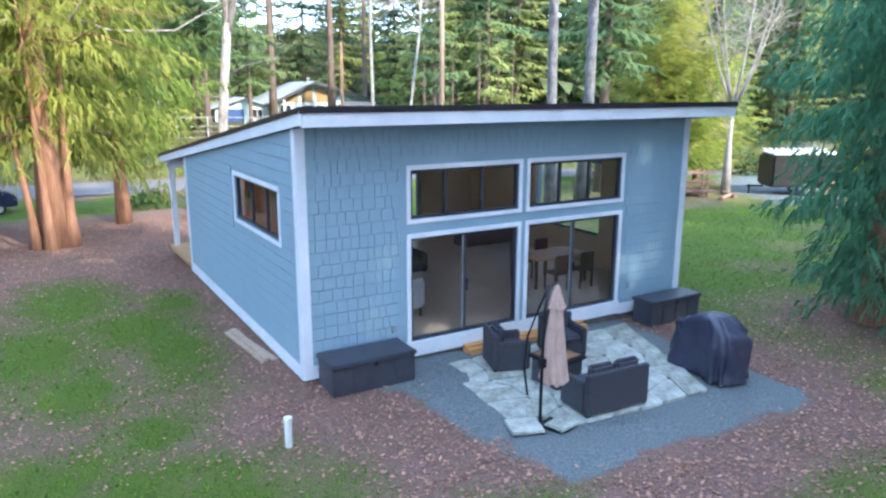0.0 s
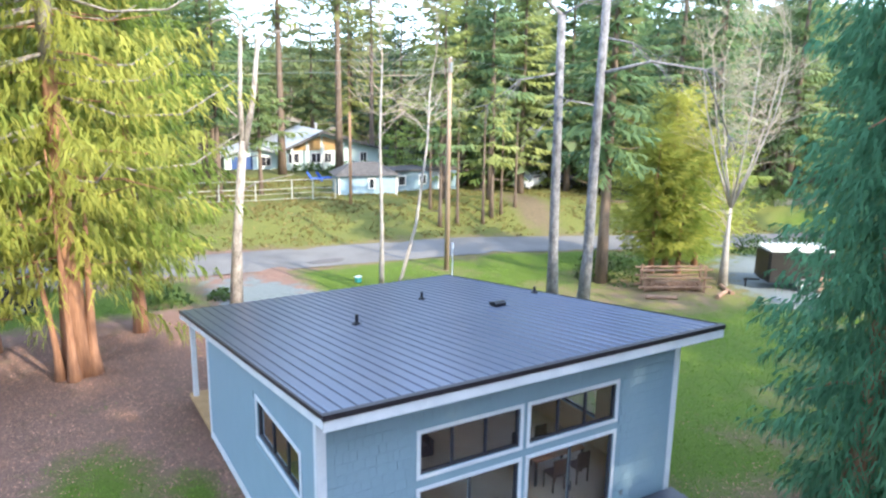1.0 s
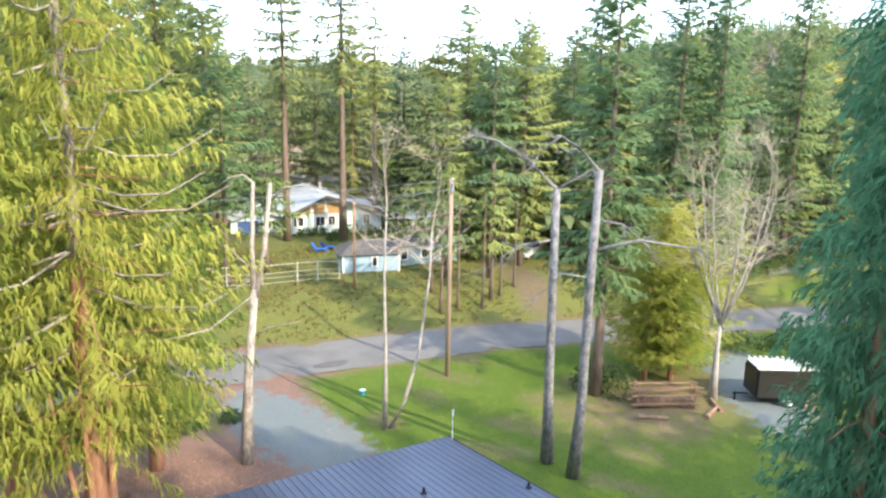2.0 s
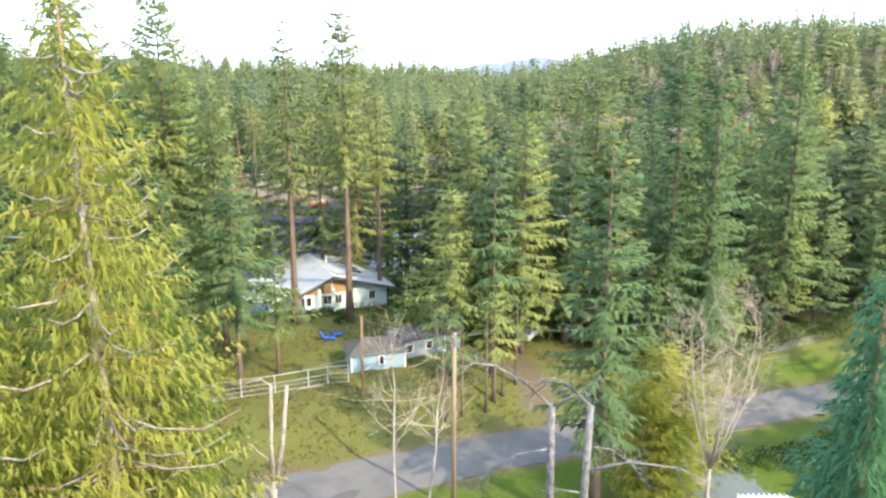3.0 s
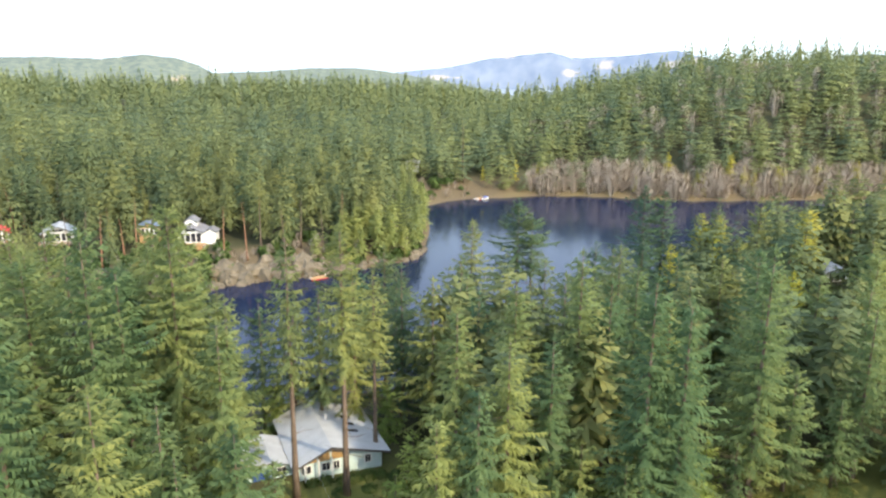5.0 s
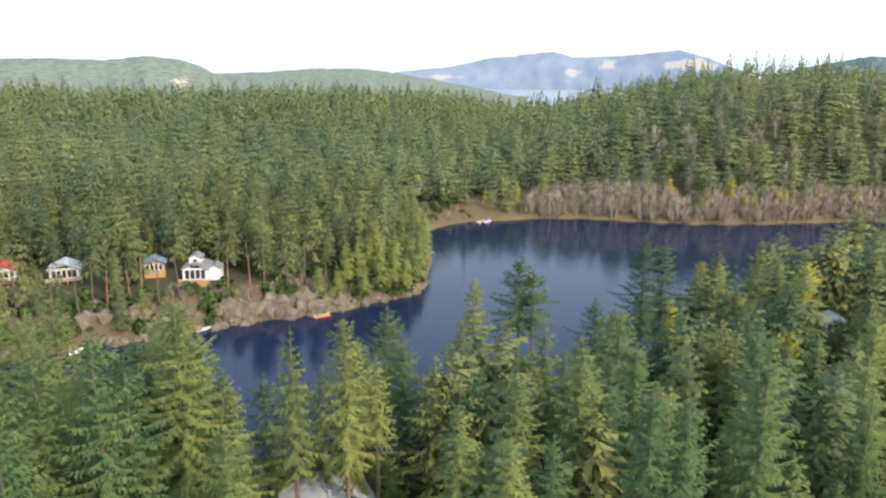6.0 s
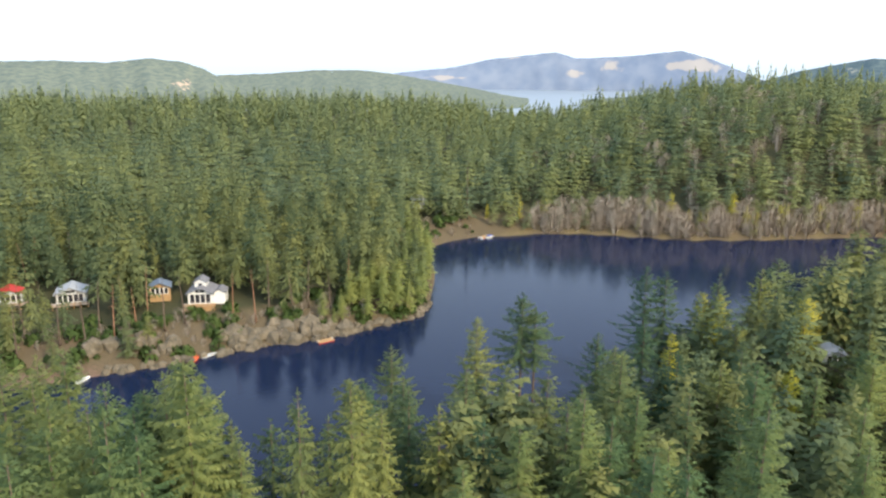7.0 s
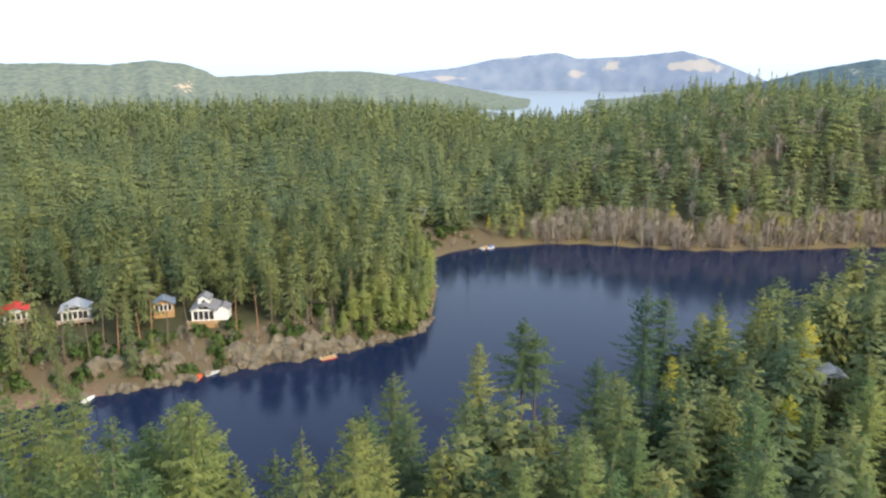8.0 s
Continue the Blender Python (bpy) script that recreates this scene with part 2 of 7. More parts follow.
def haze_material(name, low, high, scale, glow, patch=None):
    """Far hills, with the haze of miles of air put into colour and glow."""
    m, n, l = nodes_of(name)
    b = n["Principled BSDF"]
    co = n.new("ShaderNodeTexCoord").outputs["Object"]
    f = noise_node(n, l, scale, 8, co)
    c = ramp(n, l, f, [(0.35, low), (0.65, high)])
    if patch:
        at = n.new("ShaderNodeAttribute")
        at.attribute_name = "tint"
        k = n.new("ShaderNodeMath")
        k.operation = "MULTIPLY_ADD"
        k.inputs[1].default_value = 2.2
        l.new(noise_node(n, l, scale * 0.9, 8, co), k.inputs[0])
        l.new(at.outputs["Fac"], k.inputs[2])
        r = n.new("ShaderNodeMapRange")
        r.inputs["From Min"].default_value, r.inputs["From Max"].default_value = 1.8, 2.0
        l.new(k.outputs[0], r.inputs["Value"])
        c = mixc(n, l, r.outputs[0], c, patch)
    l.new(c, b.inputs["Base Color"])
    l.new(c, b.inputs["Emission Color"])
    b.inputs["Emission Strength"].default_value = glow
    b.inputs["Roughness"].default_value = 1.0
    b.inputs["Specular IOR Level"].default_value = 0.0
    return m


# pale bluish hill colours carry painted haze; the last number makes them self-lit
HILLGREEN = haze_material("hazed_green_hill", (0.115, 0.145, 0.135), (0.19, 0.215, 0.17), 0.06, 0.16, (0.46, 0.36, 0.28))
HILLBLUE = haze_material("hazed_blue_mountain", (0.155, 0.2, 0.285), (0.2, 0.24, 0.315), 0.012, 0.25, (0.33, 0.315, 0.315))
HILLRIGHT = haze_material("hazed_wooded_hill", (0.06, 0.095, 0.12), (0.12, 0.16, 0.165), 0.06, 0.12, (0.3, 0.3, 0.26))

# ---- mesh helpers ----
def part(name, bm, material, parent=None, label="", smooth=False):
    me = bpy.data.meshes.new(name)
    bm.to_mesh(me)
    bm.free()
    me.materials.append(material)
    if smooth:
        me.shade_smooth()
    ob = new(name, me)
    if parent is not None:
        ob.parent = parent
    return tagged(ob, label)


def thing(name, label, category, at=(0, 0, 0), turn=0.0, group="", kind=""):
    ob = new(name)
    ob.empty_display_size = 0.1
    ob.matrix_world = pose(*at, 0, 0, turn)
    return tagged(ob, label, category, group, kind)


def box(bm, x0, x1, y0, y1, z0, z1, bevel=0.0, turn=None):
    """An axis-aligned block, its edges bevelled by the given metres."""
    r = bmesh.ops.create_cube(bm, size=1.0)
    vs = r["verts"]
    for v in vs:
        v.co = Vector(((x0 + x1) / 2 + v.co.x * (x1 - x0), (y0 + y1) / 2 + v.co.y * (y1 - y0), (z0 + z1) / 2 + v.co.z * (z1 - z0)))
    if bevel:
        es = list({e for v in vs for e in v.link_edges})
        g = bmesh.ops.bevel(bm, geom=es, offset=bevel, segments=2, affect="EDGES")
        vs = list({v for f in g["faces"] for v in f.verts} | {v for v in vs if v.is_valid})
    if turn is not None:
        for v in vs:
            v.co = turn @ v.co
    return vs


def boxpart(name, dims, material, parent=None, bevel=0.01, label=""):
    bm = bmesh.new()
    box(bm, *dims, bevel=bevel)
    return part(name, bm, material, parent, label)


def tube(bm, points, radii, sides=8, cap=True):
    """A tapered round limb along a line of points."""
    rings = []
    for i, (p, r) in enumerate(zip(points, radii)):
        p = Vector(p)
        a = Vector(points[max(i - 1, 0)])
        b = Vector(points[min(i + 1, len(points) - 1)])
        d = (b - a).normalized() if (b - a).length > 1e-6 else Vector((0, 0, 1))
        u = d.orthogonal().normalized() if abs(d.z) < 0.9 else Vector((1, 0, 0)).cross(d).normalized()
        w = d.cross(u)
        rings.append([bm.verts.new(p + r * (math.cos(k * math.tau / sides) * u + math.sin(k * math.tau / sides) * w)) for k in range(sides)])
    for a, b in zip(rings, rings[1:]):
        for k in range(sides):
            bm.faces.new((a[k], a[(k + 1) % sides], b[(k + 1) % sides], b[k]))
    if cap:
        bm.faces.new(rings[0][::-1])
        bm.faces.new(rings[-1])


def prism(bm, outline, z0, z1):
    lo = [bm.verts.new((x, y, z0)) for x, y in outline]
    hi = [bm.verts.new((x, y, z1)) for x, y in outline]
    bm.faces.new(lo[::-1])
    bm.faces.new(hi)
    k = len(lo)
    for i in range(k):
        bm.faces.new((lo[i], lo[(i + 1) % k], hi[(i + 1) % k], hi[i]))


def soup(name, verts, tris, material, tint=None, parent=None, lean=None):
    """A mesh of many loose triangles from arrays; lean: the way each corner faces, so that a bough is lit as one soft mass."""
    tris = np.asarray(tris, np.int32)
    if lean is not None:
        verts = np.asarray(verts, float)
        a, b, c = verts[tris[:, 0]], verts[tris[:, 1]], verts[tris[:, 2]]
        away = (np.cross(b - a, c - a) * lean[tris[:, 0]]).sum(1) < 0
        tris[away] = tris[away][:, [0, 2, 1]]
    me = bpy.data.meshes.new(name)
    me.vertices.add(len(verts))
    me.vertices.foreach_set("co", np.asarray(verts, np.float32).ravel())
    me.loops.add(len(tris) * 3)
    me.loops.foreach_set("vertex_index", np.asarray(tris, np.int32).ravel())
    me.polygons.add(len(tris))
    me.polygons.foreach_set("loop_start", np.arange(0, len(tris) * 3, 3, dtype=np.int32))
    if tint is not None:
        a = me.attributes.new("tint", "FLOAT", "POINT")
        a.data.foreach_set("value", np.asarray(tint, np.float32))
    if lean is not None:
        a = me.attributes.new("custom_normal", "FLOAT_VECTOR", "POINT")
        a.data.foreach_set("vector", np.asarray(lean, np.float32).ravel())
    me.materials.append(material)
    me.update(calc_edges=True)
    ob = new(name, me)
    if parent is not None:
        ob.parent = parent
    return ob


def step(a, b, x):
    t = np.clip((x - a) / (b - a), 0, 1)
    return t * t * (3 - 2 * t)

# ---- the lie of the land ----
LAKE_Z, SEA_Z = -3.5, -40.0
NEAR_SHORE = [(-170, 125), (-60, 112), (0, 106), (40, 100), (62, 93), (100, 97), (150, 108), (250, 130), (350, 138), (450, 142)]
FAR_SHORE = [(450, 150), (353, 175), (318, 190), (288, 202), (261, 216), (239, 238), (224, 252), (204, 260), (176, 268), (159, 267),
             (147, 263), (133, 236), (122, 214), (108, 192), (96, 179), (83, 178), (61, 177), (45, 179), (20, 178), (-2, 180), (-60, 186), (-170, 195)]
SHORE = np.array(NEAR_SHORE + FAR_SHORE, float)


def shore_distance(x, y):
    """Metres to the lake's edge, negative on the water."""
    best = np.full(x.shape, 1e9)
    inside = np.zeros(x.shape, bool)
    for (ax, ay), (bx, by) in zip(SHORE, np.roll(SHORE, -1, 0)):
        dx, dy = bx - ax, by - ay
        t = np.clip(((x - ax) * dx + (y - ay) * dy) / (dx * dx + dy * dy), 0, 1)
        best = np.minimum(best, np.hypot(x - ax - t * dx, y - ay - t * dy))
        cross = (ay > y) != (by > y)
        inside ^= cross & (x < dx * (y - ay) / (dy if dy else 1e-9) + ax)
    return np.where(inside, -best, best)


def beyond(x, y):
    """True past the middle of the lake."""
    return y > np.interp(x, [-400, 95, 150, 225, 290, 350, 600], [145, 140, 185, 190, 165, 156, 150])


def road_mid(x):
    return 36.1 - 0.135 * x


def road_z(x):
    return -0.9 - 0.056 * np.clip(x - 25, 0, 80)


def land(x, y):
    x, y = np.asarray(x, float), np.asarray(y, float)
    d = shore_distance(x, y)
    yard = -0.04 - 0.13 * step(2, 9, x) * step(16, 11, x) * step(4, 0, y) - 0.9 * step(8, 20, 0.9 * y + 0.5 * np.clip(x - 12, 0, 40))
    rz = road_z(x)
    off = y - road_mid(x)
    z = yard + (rz - yard) * step(-9, -3.5, off)
    z = z + (rz + 1.8 + 0.056 * np.clip(x - 25, 0, 80) * 0.4 - z) * step(3.2, 11, off)
    z = z + 0.3 * step(45, 75, y)
    bump = 0.05 * np.sin(0.9 * x + 1.3 * np.sin(0.5 * y)) * np.sin(0.8 * y + 0.7) * step(3, 7, np.hypot(x - 4.5, (y - 3) * 0.7))
    z = z + 11 * np.exp(-((x - 158) ** 2 + (y - 74) ** 2) / (2 * 24.0 ** 2))
    near = LAKE_Z + (z + bump - LAKE_Z) * step(0, 24, d)
    r = np.hypot(x + 3, y + 11)
    far = LAKE_Z + 6.0 * step(0, 13, d) + 27 * (1 - 0.6 * np.exp(-((np.degrees(np.arctan2(x + 3, y + 11)) - 38) / 8.0) ** 2)) * step(10, 420, d) + 46 * np.exp(-((x - 455) ** 2 + (y - 285) ** 2) / (2 * 125.0 ** 2)) * step(0, 60, d)
    far = far + 2.0 * np.sin(0.045 * x + 1.0) * np.sin(0.038 * y) * step(10, 80, d)
    far = far - 95 * step(780, 1500, r)
    out = np.where(beyond(x, y), far, near - 60 * step(700, 1500, r))
    return np.where(d < 0, LAKE_Z + np.maximum(d, -12) * 0.25, out)


def ground_z(x, y):
    return float(land(np.array([x]), np.array([y]))[0])


def blob(x, y, cx, cy, rx, ry, turn=0.0):
    c, s = math.cos(radians(turn)), math.sin(radians(turn))
    u, v = (x - cx) * c + (y - cy) * s, -(x - cx) * s + (y - cy) * c
    return np.clip(1.25 - np.hypot(u / rx, v / ry), 0, 1)


def fields(x, y):
    """How much each kind of cover lies at a place."""
    d = shore_distance(x, y)
    off = y - road_mid(x)
    grass = np.zeros_like(x)
    for p in ((-3.3, 7.4, 1.7, 3.0), (-2.4, 4.6, 1.5, 2.2, 0), (-3.6, 1.6, 1.3, 1.8), (-2.7, -0.6, 1.0, 1.2), (-4.4, -1.6, 1.9, 1.5), (-2.4, -3.0, 1.8, 1.0),
              (-1.0, -3.6, 1.0, 0.6), (-1.7, 3.2, 1.1, 3.6), (-4.2, 4.0, 1.6, 3.2), (-3.2, -2.4, 2.6, 0.9), (0.6, -5.2, 1.6, 0.6), (5.6, -7.4, 1.8, 1.0), (-1.1, 6.2, 0.8, 1.8), (-7.5, 3.0, 3, 5), (9.9, -5.4, 1.2, 0.8)):
        grass = np.maximum(grass, blob(x, y, *p))
    lawn = step(9.8, 11.5, x - 0.25 * (y - 2)) * step(-8, -3, y + 0.2 * (x - 12)) * step(-2.5, -4.5, off)
    lawn = np.maximum(lawn, step(9.0, 11, x) * step(14, 17, y) * step(-2.8, -4.0, off))
    lawn = np.maximum(lawn, 0.9 * step(25.0, 27.5, y) * step(-2.8, -4.0, off) * step(6, 2, x))
    lawn = lawn * (1 - 0.6 * np.clip(np.sin(0.9 * x + 0.6 * np.sin(0.7 * y)) * np.sin(0.75 * y + 0.5 * x), 0, 1))
    grass = np.maximum(grass, lawn)
    bank = step(2.8, 4.2, off) * step(30, 12, d * 0 + y - 60)
    grass = np.maximum(grass, 0.34 * bank)
    moss = np.maximum(0.85 * bank, 0.55 * step(10, 13, x) * step(-5, 0, y))
    grass = grass * (1 - 0.97 * blob(x, y, 28.5, 17.0, 9, 5.5)) * (1 - 0.8 * blob(x, y, 12.5, -3.2, 3.2, 3.0))
    gravel = np.maximum(blob(x, y, 7.4, 24.0, 3.4, 9.5, 12), blob(x, y, 36.5, 15.5, 3.6, 9.0, -38))
    grass = np.maximum(grass, 1.1 * blob(x, y, 70, 32.4, 9.5, 2.6, -8))
    apron = step(1.05, 1.35, x + 0.18 * (y + 1)) * step(7.9, 7.5, x) * step(-5.4, -5.0, y + 0.12 * (x - 2) * step(3, 1.5, x)) * step(0.6, 0.2, y)
    apron = apron * step(-6.6, -6.0, y - 0.9 * x * step(2.6, 1.2, x))
    gravel = np.maximum(gravel, apron * step(-5.6, -5.1, y))
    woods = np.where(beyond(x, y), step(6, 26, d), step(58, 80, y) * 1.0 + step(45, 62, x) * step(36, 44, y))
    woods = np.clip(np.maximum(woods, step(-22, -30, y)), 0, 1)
    rock = np.where(beyond(x, y), step(24, 8, d) * step(-1, 1, d), 0.0)
    rock = np.maximum(rock, 0.95 * blob(x, y, 36.5, 41, 2.6, 9, -20))
    rock = np.maximum(rock, 0.5 * blob(x, y, 420, 250, 60, 40))
    return {"grass": grass, "moss": moss, "gravel": gravel, "woods": woods, "rock": rock}


def spread(n, fine, reach, mid):
    """Grid lines that lie close round mid and widen outwards."""
    u = np.linspace(-1, 1, n)
    k = math.asinh(reach / (fine * n / 2) * 3.2) * 1.12
    s = np.sinh(k * u)
    return mid + s / s[-1] * reach


def build_ground():
    gx, gy = spread(280, 0.42, 4600, 6.0), spread(320, 0.42, 4600, 8.0)
    X, Y = np.meshgrid(gx, gy)
    Z = land(X.ravel(), Y.ravel())
    v = np.stack([X.ravel(), Y.ravel(), Z], 1)
    i = np.arange(len(gx) * (len(gy) - 1)).reshape(len(gy) - 1, len(gx))[:, :-1].ravel()
    w = len(gx)
    t = np.concatenate([np.stack([i, i + 1, i + w + 1], 1), np.stack([i, i + w + 1, i + w], 1)])
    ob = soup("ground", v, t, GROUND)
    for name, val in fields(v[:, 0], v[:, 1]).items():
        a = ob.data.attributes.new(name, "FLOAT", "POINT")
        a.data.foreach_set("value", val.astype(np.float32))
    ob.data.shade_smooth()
    return tagged(ob, "leaf-strewn yard with mossy grass, sloping to woods and lake", "ground", kind="structure")


build_ground()
bm = bmesh.new()
bm.faces.new([bm.verts.new((x, y, LAKE_Z)) for x, y in SHORE])
for f in bm.faces:
    for v in f.verts:
        c = Vector((120, 160, 0))
        v.co.xy += (v.co.xy - c.xy).normalized() * 3.0
bmesh.ops.triangulate(bm, faces=bm.faces[:])
tagged(part("water_lake", bm, LAKE), "dark blue lake with a faintly rippled surface", "lake", kind="structure")
bm = bmesh.new()
bm.faces.new([bm.verts.new((x, y, SEA_Z)) for x, y in ((-4700, 900), (4700, 900), (4700, 4700), (-4700, 4700))])
tagged(part("water_sea", bm, SEA), "pale strip of sea between hills", "sea", kind="structure")


def strip(name, xs, mid, half, lift, material, label, cat):
    """A road's surface that follows the land."""
    bm = bmesh.new()
    rows = []
    for x in xs:
        y = mid(x)
        rows.append([bm.verts.new((x, y + k * half, float(road_z(np.array([x]))[0]) + lift + 0.04 * (1 - k * k))) for k in (-1, -0.5, 0, 0.5, 1)])
    for a, b in zip(rows, rows[1:]):
        for k in range(4):
            bm.faces.new((a[k], b[k], b[k + 1], a[k + 1]))
    return tagged(part(name, bm, material, smooth=True), label, cat, kind="structure")


strip("road", np.linspace(-120, 220, 120), road_mid, 3.0, 0.03, ASPHALT, "pale worn country road", "road")
bm = bmesh.new()
prism(bm, [(12.9 + 1.3 * math.cos(a) * (1 + 0.1 * math.sin(5 * a)), 32.6 + 0.5 * math.sin(a)) for a in np.linspace(0, math.tau, 18)[:-1]], -0.86, -0.818)
tagged(part("road_patch", bm, PATCH), "dark tar patch in the road", "road patch", kind="structure")
bm = bmesh.new()
zr = float(road_z(np.array([68.0]))[0]) + 0.03
prism(bm, [(68.2 + 1.9 * math.cos(a) * (1 + 0.12 * math.sin(4 * a)), 27.2 + 0.55 * math.sin(a)) for a in np.linspace(0, math.tau, 18)[:-1]], zr - 0.06, zr + 0.06)
tagged(part("road_patch", bm, PATCH), "dark tar patch in the road", "road patch", kind="structure")


# ---- trees ----
RNG = np.random.default_rng(7)


def unit(v):
    return v / np.maximum(np.linalg.norm(v, axis=1), 1e-9)[:, None]


def fronds(rng, h, base, reach, gap, per, pitch, spray, k=2, droop=0.4, upturn=0.3, hang=0.2, full=0.75, ragged=0.35, rise=0.5, least=3, belly=2.0, slim=1.15, loose=0.35):
    """The foliage of a conifer: boughs in uneven whorls, each a feathered frond of sprays along its spine.
    Gives corners, triangles, tints and the way each corner faces."""
    whorls = max(4, int((h - base) / gap))
    wf = (np.arange(whorls) + 0.7 * rng.random(whorls)) / whorls
    ws = 1 + ragged * (rng.random(whorls) - 0.5)
    fr = np.clip(np.repeat(wf, per) + (rng.random(whorls * per) - 0.5) * 0.45 / whorls, 0, 0.985)
    az = np.repeat(rng.random(whorls) * math.tau, per) + np.tile(np.arange(per), whorls) * math.tau / per + (rng.random(len(fr)) - 0.5) * 0.9
    o = rng.random(3) * 6
    L = reach * np.clip(1 - fr, 0.02, 1) ** full * np.minimum(1, 0.62 + belly * fr) * np.repeat(ws, per)
    L = L * (1 - 0.7 * ragged + 1.3 * ragged * rng.random(len(fr))) * (1 + 0.24 * np.sin(2 * az + 9 * fr + o[0]) * np.sin(3 * az - 13 * fr + o[1]) + 0.1 * np.sin(29 * fr + o[2]))
    L = np.maximum(L, 0.07 * reach)
    a = rise * fr ** 2 - droop * (1 - fr) + (rng.random(len(fr)) - 0.5) * 0.22
    z0 = base + (h - base) * fr
    n = 2 * np.clip((L / pitch).astype(int), least, 60)
    b = np.repeat(np.arange(len(fr)), n)
    j = np.arange(len(b)) - np.repeat(np.cumsum(n) - n, n)
    m = len(b)
    s = np.clip((j // 2 + 0.2 + 0.6 * rng.random(m)) / (n[b] / 2), 0.05, 1.0)
    sg = np.where(j % 2, 1.0, -1.0)
    d = np.stack([np.cos(az), np.sin(az), np.zeros(len(az))], 1)[b]
    side = np.stack([-d[:, 1], d[:, 0], np.zeros(m)], 1) * sg[:, None]
    up = np.array([0, 0, 1.0])
    rise_at = a[b] + 2 * upturn * s
    along = unit(d + up * rise_at[:, None])
    p = d * (s * L[b])[:, None] + up * (z0[b] + L[b] * (a[b] * s + upturn * s * s))[:, None] + (rng.random((m, 3)) - 0.5) * (0.5 * loose * pitch + 0.9 * max(loose - 0.35, 0))
    l = np.minimum(spray, 0.5 * L[b]) * (0.95 - loose + 2 * loose * rng.random(m)) * (0.45 + 0.85 * np.sin(np.clip(0.18 + 0.72 * s, 0, 1) * math.pi))
    th = np.radians(64 - 44 * s + 70 * loose * (rng.random(m) - 0.5))
    lat = unit(along * np.cos(th)[:, None] + side * np.sin(th)[:, None] - up * (hang * (0.3 + 1.2 * rng.random(m)))[:, None])
    w = (L[b] / (n[b] / 2)) * slim
    tris, face = [], []
    soft = unit(up + 0.5 * d + 0.25 * lat + 0.7 * (rng.random((m, 3)) - 0.5))
    for q in range(k):
        if q == 0:
            r0, r1 = p - along * (0.3 * w)[:, None], p + along * (0.7 * w)[:, None]
            tip = p + lat * l[:, None] + up * (0.1 * l * (rng.random(m) - 0.5))[:, None]
        else:
            u = (q - 0.4 + 0.3 * rng.random(m)) / k
            bend = unit(lat + along * (0.7 if q % 2 else -0.35) - up * (hang * 0.8 * rng.random(m))[:, None] + 0.3 * (rng.random((m, 3)) - 0.5))
            r0 = p + lat * (u * l * 0.75)[:, None]
            r1 = r0 + lat * (0.24 * slim * l)[:, None] + up * (0.1 * l * (rng.random(m) - 0.5))[:, None]
            tip = r0 + bend * (0.62 * l)[:, None]
        tris.append(np.stack([r0, r1, tip], 1))
        face.append(np.repeat(soft, 3, 0))
    v = np.concatenate(tris).reshape(-1, 3)
    # tint darkens from tip to trunk: inner shade put into the leaf colour
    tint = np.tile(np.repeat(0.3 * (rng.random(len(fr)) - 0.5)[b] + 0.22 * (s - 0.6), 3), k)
    kk = 0.025 * reach
    top = np.array([[0, 0, h * 1.012], [kk, 0, h * 0.975], [-kk, kk, h * 0.975], [-kk, -kk, h * 0.975]])
    t = np.arange(len(v)).reshape(-1, 3)
    t = np.concatenate([t, np.array([[0, 1, 2], [0, 2, 3], [0, 3, 1]]) + len(v)])
    N = np.concatenate(face + [unit(top - np.array([0, 0, h * 0.95]) + np.array([0, -0.01, 0]))])
    return np.concatenate([v, top]), t, np.concatenate([tint, np.zeros(4)]), N


def trunk_mesh(name, h, r, material, parent, sides=9, limbs=0, low=0.15, rng=None, lean=(0, 0), limb_len=1.6, flare=1.5):
    bm = bmesh.new()
    n = 7
    pts = [(lean[0] * (i / n) ** 1.5, lean[1] * (i / n) ** 1.5, h * (i / n) - 0.25 * (i == 0)) for i in range(n + 1)]
    rad = [r * (flare if i == 0 else 1) * (1 - 0.93 * i / n) + 0.012 for i in range(n + 1)]
    tube(bm, pts, rad, sides)
    for _ in range(limbs):
        f = low + (0.9 - low) * rng.random()
        a = rng.random() * math.tau
        ln = limb_len * (0.4 + rng.random()) * (1.1 - 0.7 * f)
        p0 = Vector((lean[0] * f ** 1.5, lean[1] * f ** 1.5, h * f))
        dv = Vector((math.cos(a), math.sin(a), 0))
        p1 = p0 + dv * ln * 0.55 + Vector((0, 0, -0.05 * ln))
        p2 = p0 + dv * ln + Vector((0, 0, (rng.random() - 0.6) * 0.4 * ln))
        tube(bm, [p0, p1, p2], [0.05 * (1.3 - f), 0.035 * (1.3 - f), 0.01], 5, cap=False)
    return part(name, bm, material, parent, smooth=True)


def conifer(kind, x, y, h, base, reach, gap, per, pitch, spray, k, leaf, bark, label, r=None, seed=0, limbs=14, lean=(0, 0), group="", **shape):
    rng = np.random.default_rng(seed)
    ob = thing(kind, label, "tree", (x, y, ground_z(x, y)), 0, group)
    r = r or 0.011 * h + 0.05
    trunk_mesh("trunk", h * 0.97, r, bark, ob, limbs=limbs, low=0.12, rng=rng, lean=lean, limb_len=reach * 0.7)
    v, t, tint, N = fronds(rng, h, base, reach, gap, per, pitch, spray, k, **shape)
    f = np.clip(v[:, 2] / h, 0, 1) ** 1.5
    v[:, 0] += lean[0] * f
    v[:, 1] += lean[1] * f
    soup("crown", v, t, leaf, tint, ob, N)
    return ob


